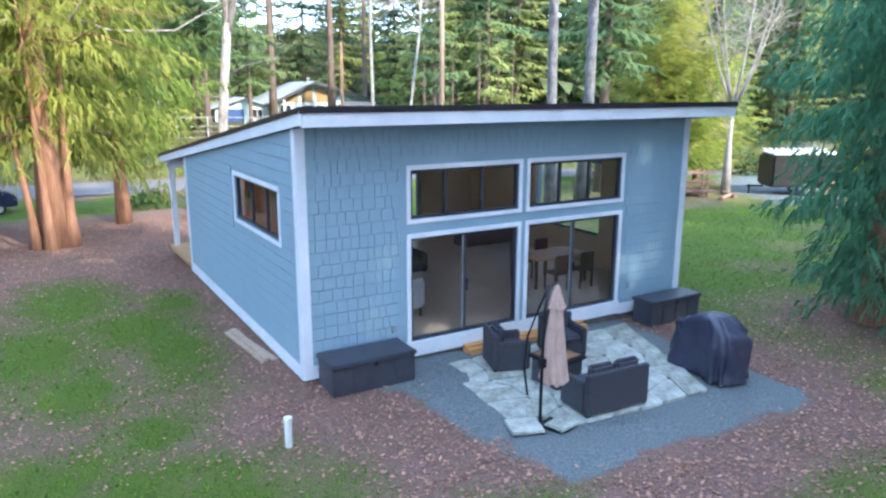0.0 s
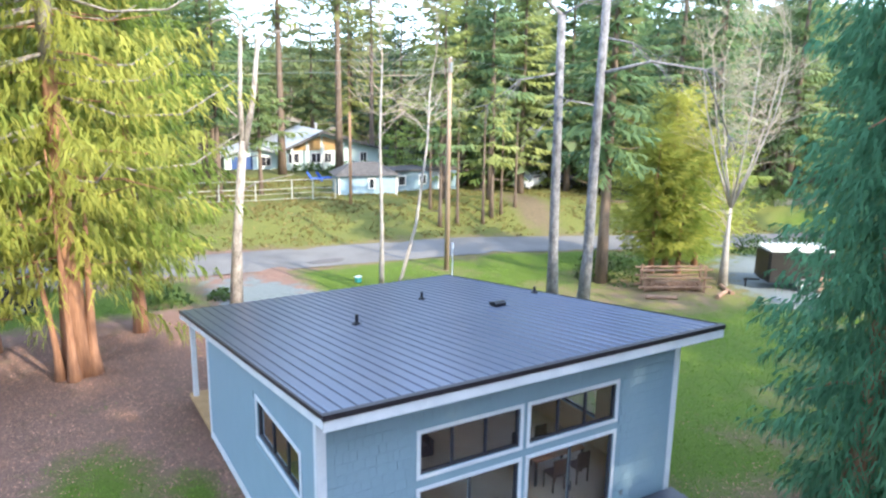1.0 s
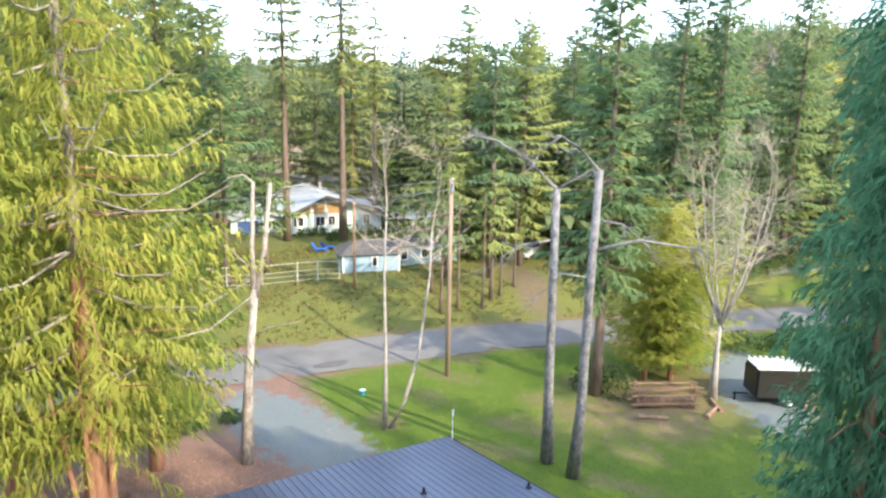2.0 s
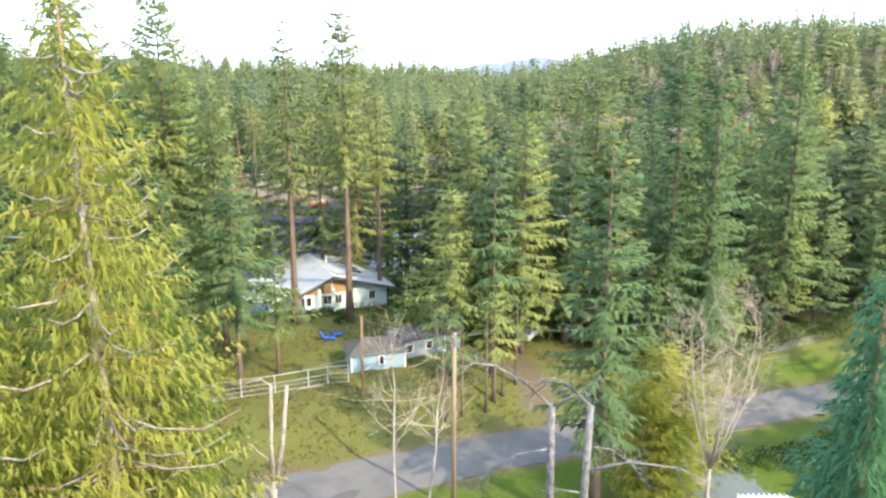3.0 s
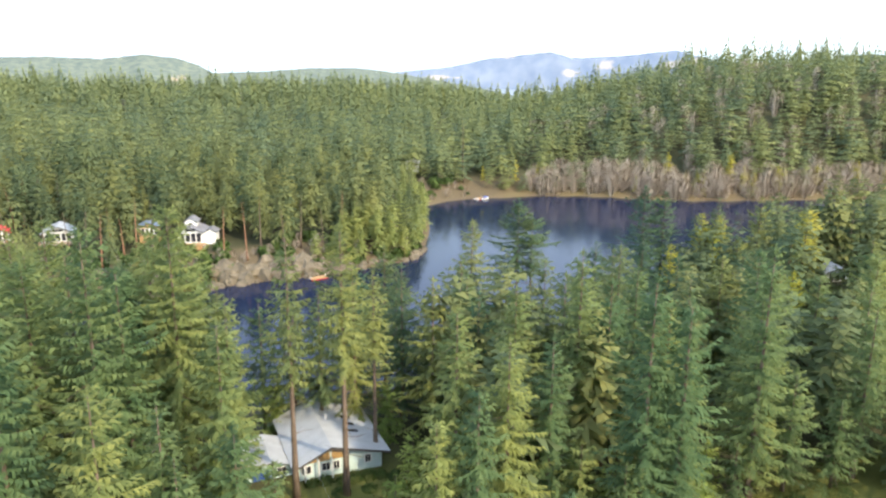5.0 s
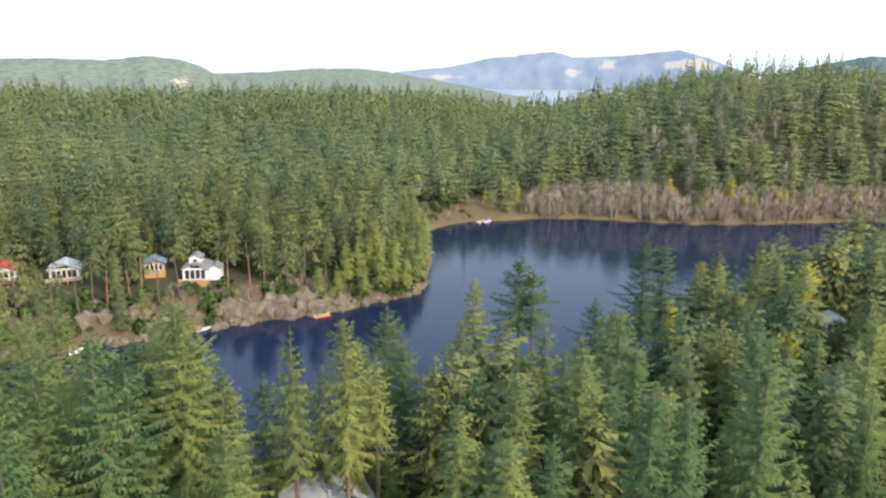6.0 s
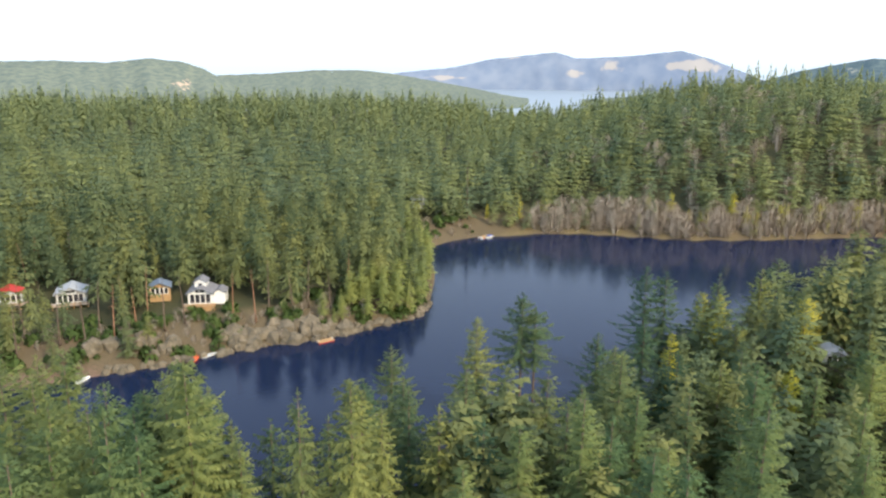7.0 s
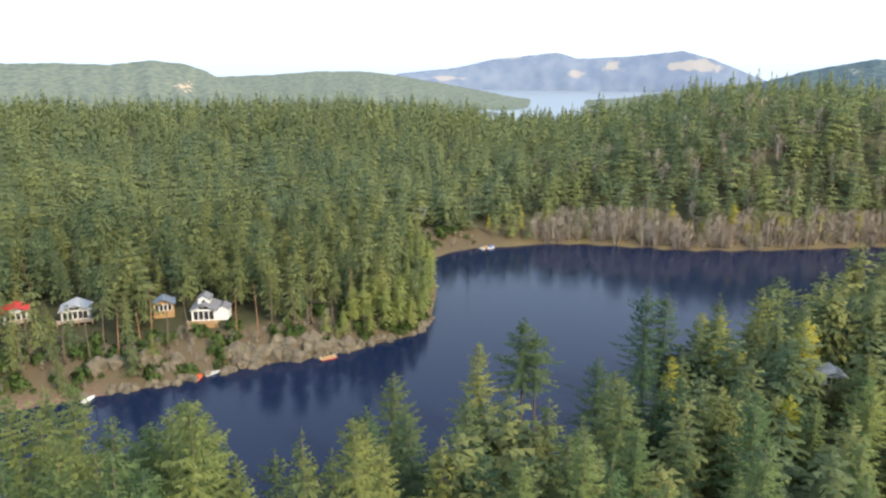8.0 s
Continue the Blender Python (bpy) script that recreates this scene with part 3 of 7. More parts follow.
# tall cedars beside the drive, sunlit
CED = dict(leaf=CEDARLEAF, bark=CEDARBARK, droop=0.6, upturn=0.34, hang=1.3, rise=0.5, slim=0.6, loose=0.75)
TALL = conifer("cedar_tree", -3.1, 18.6, 33.6, 4.4, 6.6, 0.5, 6, 0.22, 0.5, 5, label="tall yellow-green western cedar with drooping sprays", r=0.42, seed=1, limbs=70, full=0.72, ragged=0.6, **CED)
conifer("cedar_tree", -0.1, 23.6, 21.5, 3.6, 4.6, 0.42, 6, 0.2, 0.55, 5, label="slim green cedar with a straight red-brown trunk", r=0.26, seed=2, limbs=30, ragged=0.45, **CED)
BROAD = conifer("cedar_tree", -7.8, 17.2, 28.5, 5.0, 5.6, 0.5, 6, 0.22, 0.5, 5, label="broad cedar with bare silvery limbs near its top", r=0.4, seed=3, limbs=70, ragged=0.5, **CED)
conifer("cedar_tree", -6.2, 23.5, 22.0, 5.5, 4.6, 0.5, 6, 0.28, 0.65, 4, label="yellow-green cedar standing behind others", r=0.3, seed=4, limbs=30, ragged=0.45, **CED)
for n, (x, y, r, lx, ly) in enumerate(((-3.75, 18.25, 0.13, -1.2, 0.6), (-2.55, 18.4, 0.2, 0.3, 0.4), (-3.3, 17.95, 0.16, -0.2, -0.1))):
    st = trunk_mesh("trunk", 9.0, r, CEDARBARK, TALL, lean=(lx, ly), flare=1.9)
    st.location = (x + 3.1, y - 18.6, ground_z(x, y) - TALL.location.z)
def dead_limbs(ob, h, reach, n, seed):
    rg = np.random.default_rng(seed)
    for k in range(n):
        f = 0.25 + 0.68 * rg.random()
        a = rg.random() * math.tau
        ln = reach * (0.45 + 0.6 * rg.random()) * (1.08 - f) ** 0.6
        p = Vector((0, 0, h * f))
        d = Vector((math.cos(a), math.sin(a), 0))
        bm = bmesh.new()
        tube(bm, [p, p + d * ln * 0.4 + Vector((0, 0, -0.12 * ln)), p + d * ln * 0.75 + Vector((0, 0, -0.1 * ln)), p + d * ln * 1.05 + Vector((0, 0, 0.08 * ln))], [0.07, 0.055, 0.04, 0.014], 5)
        part("dead_limb", bm, SNAGBARK, ob, "bare silvery limb", smooth=True)


dead_limbs(TALL, 33.6, 7.6, 80, 61)
bm = bmesh.new()
tube(bm, [(0.02, 0, 12), (0.02, 0, 20), (0.01, 0, 28), (0, 0, 33)], [0.31, 0.215, 0.11, 0.03], 9)
part("upper_stem", bm, SNAGBARK, TALL, "bleached silvery upper stem", smooth=True)
dead_limbs(BROAD, 28.5, 5.6, 26, 62)
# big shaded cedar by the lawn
conifer("cedar_tree", 12.85, -3.2, 25.0, 0.9, 2.75, 0.34, 9, 0.15, 0.42, 5, SHADEDCEDAR, CEDARBARK, "large dark blue-green cedar in shade with hanging boughs", r=0.3, seed=5, limbs=20, droop=0.6, upturn=0.25, hang=1.2, ragged=0.3, full=0.6, slim=0.6, loose=0.6)
conifer("cedar_tree", 15.6, -5.2, 21.0, 1.0, 3.4, 0.4, 7, 0.22, 0.6, 3, SHADEDCEDAR, CEDARBARK, "dark cedar standing in shade", r=0.28, seed=6, droop=0.6, upturn=0.25, hang=1.2)
# golden cedar clump
for n, (x, y, h, rr) in enumerate(((33.0, 21.2, 11.6, 3.2), (30.8, 20.4, 9.4, 2.8), (35.0, 20.4, 9.0, 2.8), (32.2, 19.4, 7.4, 2.4))):
    conifer("cedar_tree", x, y, h, 1.2, rr * 1.2, 0.3, 7, 0.2, 0.45, 5, CEDARLEAF, CEDARBARK, "bushy golden-green cedar of a clump by the log rack", r=0.16, seed=20 + n, full=0.45, limbs=8, group="golden cedars", droop=0.1, upturn=0.35, hang=0.5, slim=0.6, ragged=0.5, loose=0.7)

# firs that stand free: x, y, height of the tip, foot of the crown, reach
FIRS = [(26.0, 20.0, 26.5, 6.0, 2.9), (20.9, 66.2, 36.3, 17.5, 2.9), (26.8, 63.8, 37.0, 19.0, 2.9), (33.6, 69.7, 29.0, 17.0, 2.2), (23.6, 89.7, 20.8, 4, 3.0),
        (67.4, 98.6, 27.4, 7, 3.9), (29.5, 79.6, 24.5, 8, 3.4), (180, 112.7, 21.7, 3, 5.2), (93.5, 92.7, 21.4, 4, 4.4), (50.3, 101.7, 23.6, 4, 3.8), (-0.3, 66.8, 38.4, 8, 5.2),
        (-7.3, 113.0, 29.0, 6, 4.2), (78.2, 98.6, 29.4, 15.5, 5.2), (80.9, 97.6, 26.5, 16.0, 4.8), (118.9, 104.9, 29.1, 5, 5.2), (124.0, 103.4, 27.6, 5, 4.6), (162.0, 105.0, 23.0, 4, 4.8), (-1.8, 47.6, 29.2, 6, 3.6), (3.7, 51.5, 25.3, 6, 2.8), (33.4, 43.2, 22.8, 7.5, 3.1),
        (29.3, 44.8, 19.7, 7.0, 2.9), (39.6, 46.7, 26.4, 4, 4.0), (57.0, 37.2, 30.5, 3, 3.8), (56.7, 54.9, 32.4, 4, 4.0), (4.5, 49.4, 20.6, 5, 2.6), (73.4, 39.3, 34.0, 5, 4.2),
        (83.6, 50.0, 20.8, 3, 3.4), (9.4, 75.0, 38.6, 6, 6.2), (61.6, 54.4, 27.8, 4, 3.6), (53.2, 39.0, 33.4, 4, 3.8), (97.7, 58.4, 26.6, 3, 5.0), (62.2, 41.8, 29.0, 4, 3.6),
        (124.4, 53.7, 23.5, 3, 4.6), (144.1, 104.2, 24.3, 3, 3.6), (241.9, 126.2, 14.2, 0, 5.0), (36.9, 53.5, 28.0, 6, 3.6),
        (30.9, 39.2, 12.5, 4.5, 2.0), (25.2, 38.4, 10.0, 5, 1.6), (46.0, 47.0, 25.0, 4, 3.6), (50.0, 60.0, 27.0, 5, 3.8), (44.0, 72.0, 26.0, 4, 3.8), (66.0, 66.0, 27.0, 4, 4.0),
        (38.0, 86.0, 25.0, 5, 3.6), (12.0, 92.0, 27.0, 5, 3.8), (-12.0, 84.0, 31.0, 6, 4.6), (-4.0, 95.0, 27.0, 5, 4.0), (56.0, 84.0, 25.0, 4, 3.8), (82.0, 74.0, 26.0, 4, 4.2),
        (92.0, 36.0, 25.0, 3, 4.2), (105.0, 44.0, 24.0, 3, 4.4), (112.0, 72.0, 22.0, 3, 4.4), (86.0, 62.0, 23.0, 3, 4.0), (-9.0, 58.0, 33.0, 6, 4.6), (-14.0, 46.0, 29.0, 6, 4.2),
        (101.0, 78.0, 21.0, 3, 4.2), (69.0, 78.0, 24.0, 4, 3.8), (48.0, 92.0, 22.0, 4, 3.6), (15.0, 73.0, 27.0, 8, 3.2), (-20.0, 70.0, 33.0, 6, 4.6), (-22.0, 100.0, 29.0, 5, 4.4), (3.0, 71.5, 33.0, 6, 5.2), (12.5, 83.0, 31.0, 6, 5.0), (-6.0, 74.0, 34.0, 6, 5.4), (-9.5, 66.0, 36.0, 6, 5.6), (4.0, 86.0, 29.0, 5, 4.8), (42.0, 96.0, 21.0, 4, 4.0), (60.0, 90.0, 22.0, 4, 4.0), (-15.0, 76.0, 31.0, 5, 5.0), (72.0, 60.0, 27.0, 4, 4.2), (79.0, 44.0, 26.0, 3, 4.2), (90.0, 84.0, 22.0, 4, 4.2), (106.0, 92.0, 22.0, 3, 4.2), (126.0, 84.0, 20.0, 3, 4.4), (118.0, 60.0, 19.0, 3, 4.4), (134.0, 60.0, 21.0, 3, 4.6), (101.0, 68.0, 23.0, 3, 4.6), (14.6, 53.2, 15.0, 6.0, 2.7), (10.2, 50.6, 20.9, 8.0, 3.2), (11.2, 60.0, 29.0, 7.5, 4.4), (27.0, 84.0, 21.0, 3, 3.6), (35.0, 80.0, 27.0, 3, 4.6), (43.0, 80.0, 26.0, 3, 4.6), (6.0, 92.0, 28.0, 4, 4.8), (51.0, 74.0, 25.0, 3, 4.4), (60.0, 62.0, 27.0, 3, 4.4), (48.0, 66.0, 25.0, 3, 4.2), (66.0, 48.0, 26.0, 3, 4.2), (158.0, 67.0, 26.0, 9, 3.6), (143.0, 70.5, 17.5, 4, 2.8), (139.0, 72.5, 15.0, 3, 2.6), (150.0, 85.0, 24.0, 8, 3.2), (161.0, 80.0, 25.0, 9, 3.4), (167.0, 73.0, 26.0, 9, 3.6), (141.0, 64.0, 23.0, 7, 3.4), (151.0, 60.0, 24.0, 7, 3.6), (160.0, 90.0, 23.0, 6, 3.4), (171.0, 86.0, 24.0, 7, 3.6), (128.0, 73.0, 22.0, 5, 3.4), (-7.5, 92.0, 34.0, 6, 4.4), (-3.5, 101.0, 33.5, 5, 4.2), (1.2, 94.0, 30.0, 5, 4.4), (6.6, 96.0, 27.0, 5, 4.2), (11.5, 90.0, 31.5, 5, 4.4), (13.6, 84.0, 31.0, 5, 4.2), (-5.8, 84.0, 33.3, 5, 4.4), (8.2, 86.0, 33.3, 6, 4.4), (-1.6, 80.0, 33.6, 6, 4.2), (-11.2, 95.0, 35.7, 6, 4.6), (16.0, 82.0, 26.0, 4, 3.0), (48.0, 43.5, 13.0, 1.8, 2.8), (50.2, 38.5, 12.0, 1.6, 2.6), (58.5, 37.5, 12.0, 1.6, 2.8), (59.0, 38.5, 9.0, 1.5, 2.2), (74.5, 39.4, 13.0, 1.6, 3.0), (87.0, 36.0, 12.0, 1.6, 3.0), (69.5, 38.6, 9.5, 1.6, 2.4), (54.0, 41.0, 16.0, 1.6, 3.0), (80.0, 38.5, 17.0, 1.6, 3.2)]
def fir(n, x, y, top, foot, reach, leaf=FIRLEAF, label="tall green Douglas fir with a ragged crown", group="firs", fine=1.0, **shape):
    z0 = ground_z(x, y)
    h = top - z0
    rng = np.random.default_rng(500 + n)
    reach *= 1.3
    base = max(foot - z0, 1.0)
    ob = thing("fir_tree", label, "tree", (x, y, z0), rng.random() * 360, group)
    trunk_mesh("trunk", h * 0.97, 0.011 * h + 0.05, BARK, ob, sides=7, limbs=16, low=0.12, rng=rng, limb_len=reach * 0.75, flare=1.25)
    kind = dict(droop=(0.55, 0.4, 0.65, 0.5)[n % 4], upturn=(0.26, 0.2, 0.3, 0.16)[n % 4], hang=(0.45, 0.6, 0.4)[n % 3], full=(0.6, 0.74, 0.52, 0.66, 0.56)[n % 5], ragged=(0.34, 0.5, 0.42)[n % 3])
    kind.update(shape)
    v, t, tint, N = fronds(rng, h, base, reach, (0.8, 0.92, 0.75)[n % 3] / fine, 5, 0.34 / fine, 0.8, 3, **kind)
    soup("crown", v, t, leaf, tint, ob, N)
    return ob


for n, f in enumerate(FIRS):
    far_side = f[1] > 60 and f[0] > 18
    tall = dict(full=(0.8, 0.95, 0.7, 0.85, 0.75)[n % 5], fine=0.86) if far_side and f[3] < 12 else {}
    fir(n, *f[:4], f[4] * (1.35 if tall else 1.0), DARKFIR if far_side else SHADYFIR if f[0] > 28 else FIRLEAF, **tall)
for n, (x, y, top, foot, reach) in enumerate(((132.6, 99.5, 22.3, 0, 3.6), (138.5, 76.8, 26.3, 2, 4.0), (137, 98, 21.6, 0, 3.2), (128, 92, 19, 0, 3.0), (110, 88, 20, 0, 2.6), (119, 66, 18, 0, 3), (152, 84, 17, 0, 3.4))):
    fir(n + 3, x, y, top, foot, reach, GOLDLEAF, "golden-green cedar among dark firs", "golden cedars", droop=0.15, upturn=0.3, hang=0.3, full=0.55, ragged=0.22)
# bright young conifers between the tall trunks
for n, (x, y, h) in enumerate(((33, 52, 7.5), (37, 50, 6), (42, 53, 8.5), (46, 50, 7), (39, 57, 8), (51, 48, 8), (55, 46, 7), (30, 56, 6.5), (35, 61, 8.5), (8, 66, 8), (4, 63, 7), (12, 70, 9), (0, 60, 8), (-4, 56, 7.5), (42, 63, 9), (48, 57, 8), (63, 39, 8), (68, 42, 9), (58, 43, 8.5), (17, 82, 9), (24, 85, 10), (31, 84, 9), (38, 75, 9))):
    z = ground_z(x, y)
    fir(n + 40, x, y, z + h, z + 0.6, 0.26 * h + 0.4, YOUNGLEAF, "bright young conifer below the tall firs", "young conifers", ragged=0.3, full=0.7)
# unseen firs behind and beside the viewer, added to shade house, yard and road
for n, (x, y, h, reach) in enumerate(((6, -27, 31, 5), (12, -24, 34, 5), (18, -27, 32, 5), (24, -22, 30, 5), (1.5, -30, 27, 4.2), (30, -24, 29, 5), (9, -34, 37, 5), (16, -36, 38, 5), (23, -33, 37, 5), (3, -40, 36, 5), (36, -30, 30, 5), (4, -21.5, 26, 4.2), (-2, -33, 30, 4.4), (8.5, -20.5, 24, 4), (4, -29, 31, 5), (9, -29, 32, 5), (14, -30, 33, 5), (-13.5, -6, 22, 4.2), (-13.5, 2, 25, 4.4), (-13.5, 9.5, 24, 4.2), (-18, -12, 28, 5), (-12, -20, 24, 4.2), (-15, -25, 29, 5), (-5, -27, 28, 4.4), (27, -14, 26, 4.5), (35, -11, 25, 4.5), (15.5, -22, 30, 4.4), (11, -25, 31, 4.4), (19.5, -23, 29, 4.2), (52, 3, 24, 4.4), (60, 6, 25, 4.6), (68, 10, 24, 4.4), (77, 9, 26, 4.6), (86, 13, 25, 4.6), (96, 13, 26, 4.6), (17.5, -12, 15, 3.6))):
    fir(n, x, y, h * 1.1, 4, reach, FIRLEAF, "unseen tall fir added to shade the yard and road", "firs", 0.64)


def scatter(x0, x1, y0, y1, gap, keep, rng):
    gx, gy = np.meshgrid(np.arange(x0, x1, gap), np.arange(y0, y1, gap))
    x = gx.ravel() + (rng.random(gx.size) - 0.5) * gap * 1.1
    y = gy.ravel() + (rng.random(gx.size) - 0.5) * gap * 1.1
    k = keep(x, y)
    return x[k], y[k]


HOUSES = ((35, 206, 11.5), (0, 224, 11), (-15, 231, 7), (157, 297, 1.2), (25, 216, 7))


def wood_keep(rng):
    def keep(x, y):
        d = shore_distance(x, y)
        r = np.hypot(x + 3, y + 11)
        a = np.degrees(np.arctan2(x + 3, y + 11))
        k = beyond(x, y) & (d > 3) & (r < 1150) & (a > -12) & (a < 72)
        for hx, hy, hr in HOUSES:
            k &= np.hypot(x - hx, y - hy) > hr
            k &= ~((np.abs(x - hx + (hy - y) * (hx + 3) / (hy + 11)) < hr * 0.6) & (y < hy) & (y > hy - 22))
        k &= ~((np.hypot(x - 158, y - 280) < 9))
        k &= ~((x < 86) & (d < 17) & (rng.random(x.shape) < 0.8))
        return k & (rng.random(x.shape) < 0.92)
    return keep


def many(name, templates, x, y, h, w, material, rng, label):
    """One mesh of a whole wood."""
    V, T, A, M = [], [], [], []
    count = 0
    z = land(x, y)
    pick = rng.integers(0, len(templates), len(x))
    for k, (v, t, N) in enumerate(templates):
        idx = np.where(pick == k)[0]
        if not len(idx):
            continue
        a = rng.random(len(idx)) * math.tau
        c, s = np.cos(a)[:, None], np.sin(a)[:, None]
        W = np.empty((len(idx), len(v), 3))
        W[:, :, 0] = (v[None, :, 0] * c - v[None, :, 1] * s) * w[idx][:, None] + x[idx][:, None]
        W[:, :, 1] = (v[None, :, 0] * s + v[None, :, 1] * c) * w[idx][:, None] + y[idx][:, None]
        W[:, :, 2] = v[None, :, 2] * h[idx][:, None] + z[idx][:, None]
        V.append(W.reshape(-1, 3))
        F = np.empty((len(idx), len(v), 3))
        F[:, :, 0] = N[None, :, 0] * c - N[None, :, 1] * s
        F[:, :, 1] = N[None, :, 0] * s + N[None, :, 1] * c
        F[:, :, 2] = N[None, :, 2]
        M.append(F.reshape(-1, 3))
        T.append((t[None] + (np.arange(len(idx)) * len(v))[:, None, None] + count).reshape(-1, 3))
        low = 0.5 + 0.42 * np.sin(0.021 * x[idx] + 1.7 * np.sin(0.013 * y[idx])) * np.sin(0.017 * y[idx] + 1.1)
        A.append(np.repeat(np.clip(0.3 * low + 0.7 * rng.random(len(idx)), 0, 0.999), len(v)))
        count += len(idx) * len(v)
    ob = soup(name, np.concatenate(V), np.concatenate(T), material, np.concatenate(A), lean=np.concatenate(M))
    return tagged(ob, label, "woods", kind="stuff")


def tiers(rng, base, levels, per, full, ragged=0.4, slim=0.3):
    """A slight conifer, one kite to a branch, of unit height and reach."""
    lv = np.repeat(np.arange(levels), per)
    fr = (lv + rng.random(len(lv))) / levels
    z = base + (0.97 - base) * fr
    a = rng.random(len(lv)) * math.tau
    L = (1 - fr * 0.96) ** full * np.minimum(1, 0.5 + 2.0 * fr) * (1 - ragged + 1.6 * ragged * rng.random(len(lv)))
    o1, o2 = rng.random() * 6, rng.random() * 6
    L = L * (1 + 0.3 * np.sin(2 * a + 9 * fr + o1) * np.sin(3 * a - 12 * fr + o2) + 0.15 * np.sin(25 * fr + o2))
    d = np.stack([np.cos(a), np.sin(a), np.zeros_like(a)], 1)
    s = np.stack([-np.sin(a), np.cos(a), np.zeros_like(a)], 1)
    Lc = L[:, None]
    up = np.array([0, 0, 1.0])
    root = z[:, None] * up + d * 0.02
    tip = z[:, None] * up + d * Lc - up * (0.025 + 0.12 * Lc)
    w = slim * (0.7 + 0.6 * rng.random(len(lv)))[:, None] * np.sqrt(Lc) * 0.75
    mid = root * 0.72 + tip * 0.28
    tw = up * 0.09 * (rng.random(len(lv))[:, None] - 0.5)
    left, right = mid + s * w - up * 0.03 + tw, mid - s * w - up * 0.03 - tw
    v = np.stack([tip, left, right], 1).reshape(-1, 3)
    t = np.arange(len(v)).reshape(-1, 3)
    k = 0.09
    top = np.array([[0, 0, 1.03], [k, 0, 0.9], [-k * 0.6, k, 0.9], [-k * 0.6, -k, 0.9]])
    N = np.repeat(unit(1.0 * up + 0.5 * d + 0.5 * (rng.random((len(lv), 3)) - 0.5)), 3, 0)
    N = np.concatenate([N, unit(top - np.array([0, 0.005, 0.88]))])
    return np.concatenate([v, top]), np.concatenate([t, np.array([[0, 1, 2], [0, 2, 3], [0, 3, 1]]) + len(v)]), N


rng = np.random.default_rng(11)
def unit_fir(seed, base, gap, full, ragged):
    """A fir of height 1 and reach 1, for woods."""
    v, t, _, N = fronds(np.random.default_rng(seed), 24.0, base, 4.0, gap, 5, 0.95, 1.6, 1, 0.75, 0.12, 0.75, full, ragged, 0.4, 2)
    return v / np.array([4.0, 4.0, 24.0]), t, N


MID = [unit_fir(200 + k, (3.0, 5.0, 7.0, 4.0)[k % 4], (1.0, 1.2)[k % 2], (0.7, 0.9, 0.6, 0.8)[k % 4], (0.5, 0.35)[k % 2]) for k in range(10)]
FARK = [tiers(np.random.default_rng(300 + k), (0.1, 0.2)[k % 2], 14, 8, (0.75, 0.9, 1.05)[k % 3], 0.35, 0.12) for k in range(8)]
RIDGE = [unit_fir(330 + k, (3.0, 5.0)[k % 2], (1.9, 2.2)[k % 2], (0.8, 1.0, 0.7)[k % 3], 0.4) for k in range(10)]
px, py = scatter(-140, 620, 150, 900, 6.4, wood_keep(rng), rng)
rr = np.hypot(px + 3, py + 11)
hh = 11 + 13 * rng.random(len(px)) + 11 * rng.random(len(px)) ** 4
hh *= np.where(shore_distance(px, py) < 14, 0.7, 1.0)
ww = hh * (0.13 + 0.1 * rng.random(len(px)))
near = rr < 320
many("woods_midway", MID, px[near], py[near], hh[near], ww[near], MIDLEAF, rng, "dense fir wood above the far shore")
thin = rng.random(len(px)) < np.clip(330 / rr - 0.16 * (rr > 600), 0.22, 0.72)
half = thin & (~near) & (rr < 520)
many("woods_slope", RIDGE, px[half], py[half], hh[half] * 0.95, ww[half] * 1.45, HAZYLEAF, rng, "fir forest climbing from the lake")
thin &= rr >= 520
many("woods_far", FARK, px[thin], py[thin], hh[thin] * 0.95, ww[thin] * 1.5, HAZYLEAF, rng, "distant fir forest over the ridge")


def side_keep(x, y):
    d = shore_distance(x, y)
    ok = (~beyond(x, y)) & (d > 2) & (np.hypot(x + 3, y + 11) < 420)
    a = (x > 88) & (y > 26 - 0.05 * (x - 88)) | (x < -24) & (y > 30) | (x > 40) & (y > 50) & (y < 88)
    a &= ~((np.abs((x - 152) * 0.5 - (y - 77) * 0.87) < 6) & (x < 158) & (x > 118))
    return ok & a & (rng.random(x.shape) < 0.8)


px, py = scatter(-120, 420, 26, 140, 8.6, side_keep, rng)
hh = 14 + 12 * rng.random(len(px))
hh = np.where((px > 80) | (px < -20), hh, hh * 1.1)
many("woods_near_shore", MID, px, py, hh, hh * (0.21 + 0.11 * rng.random(len(px))), MIDLEAF, rng, "firs crowding the near shore")

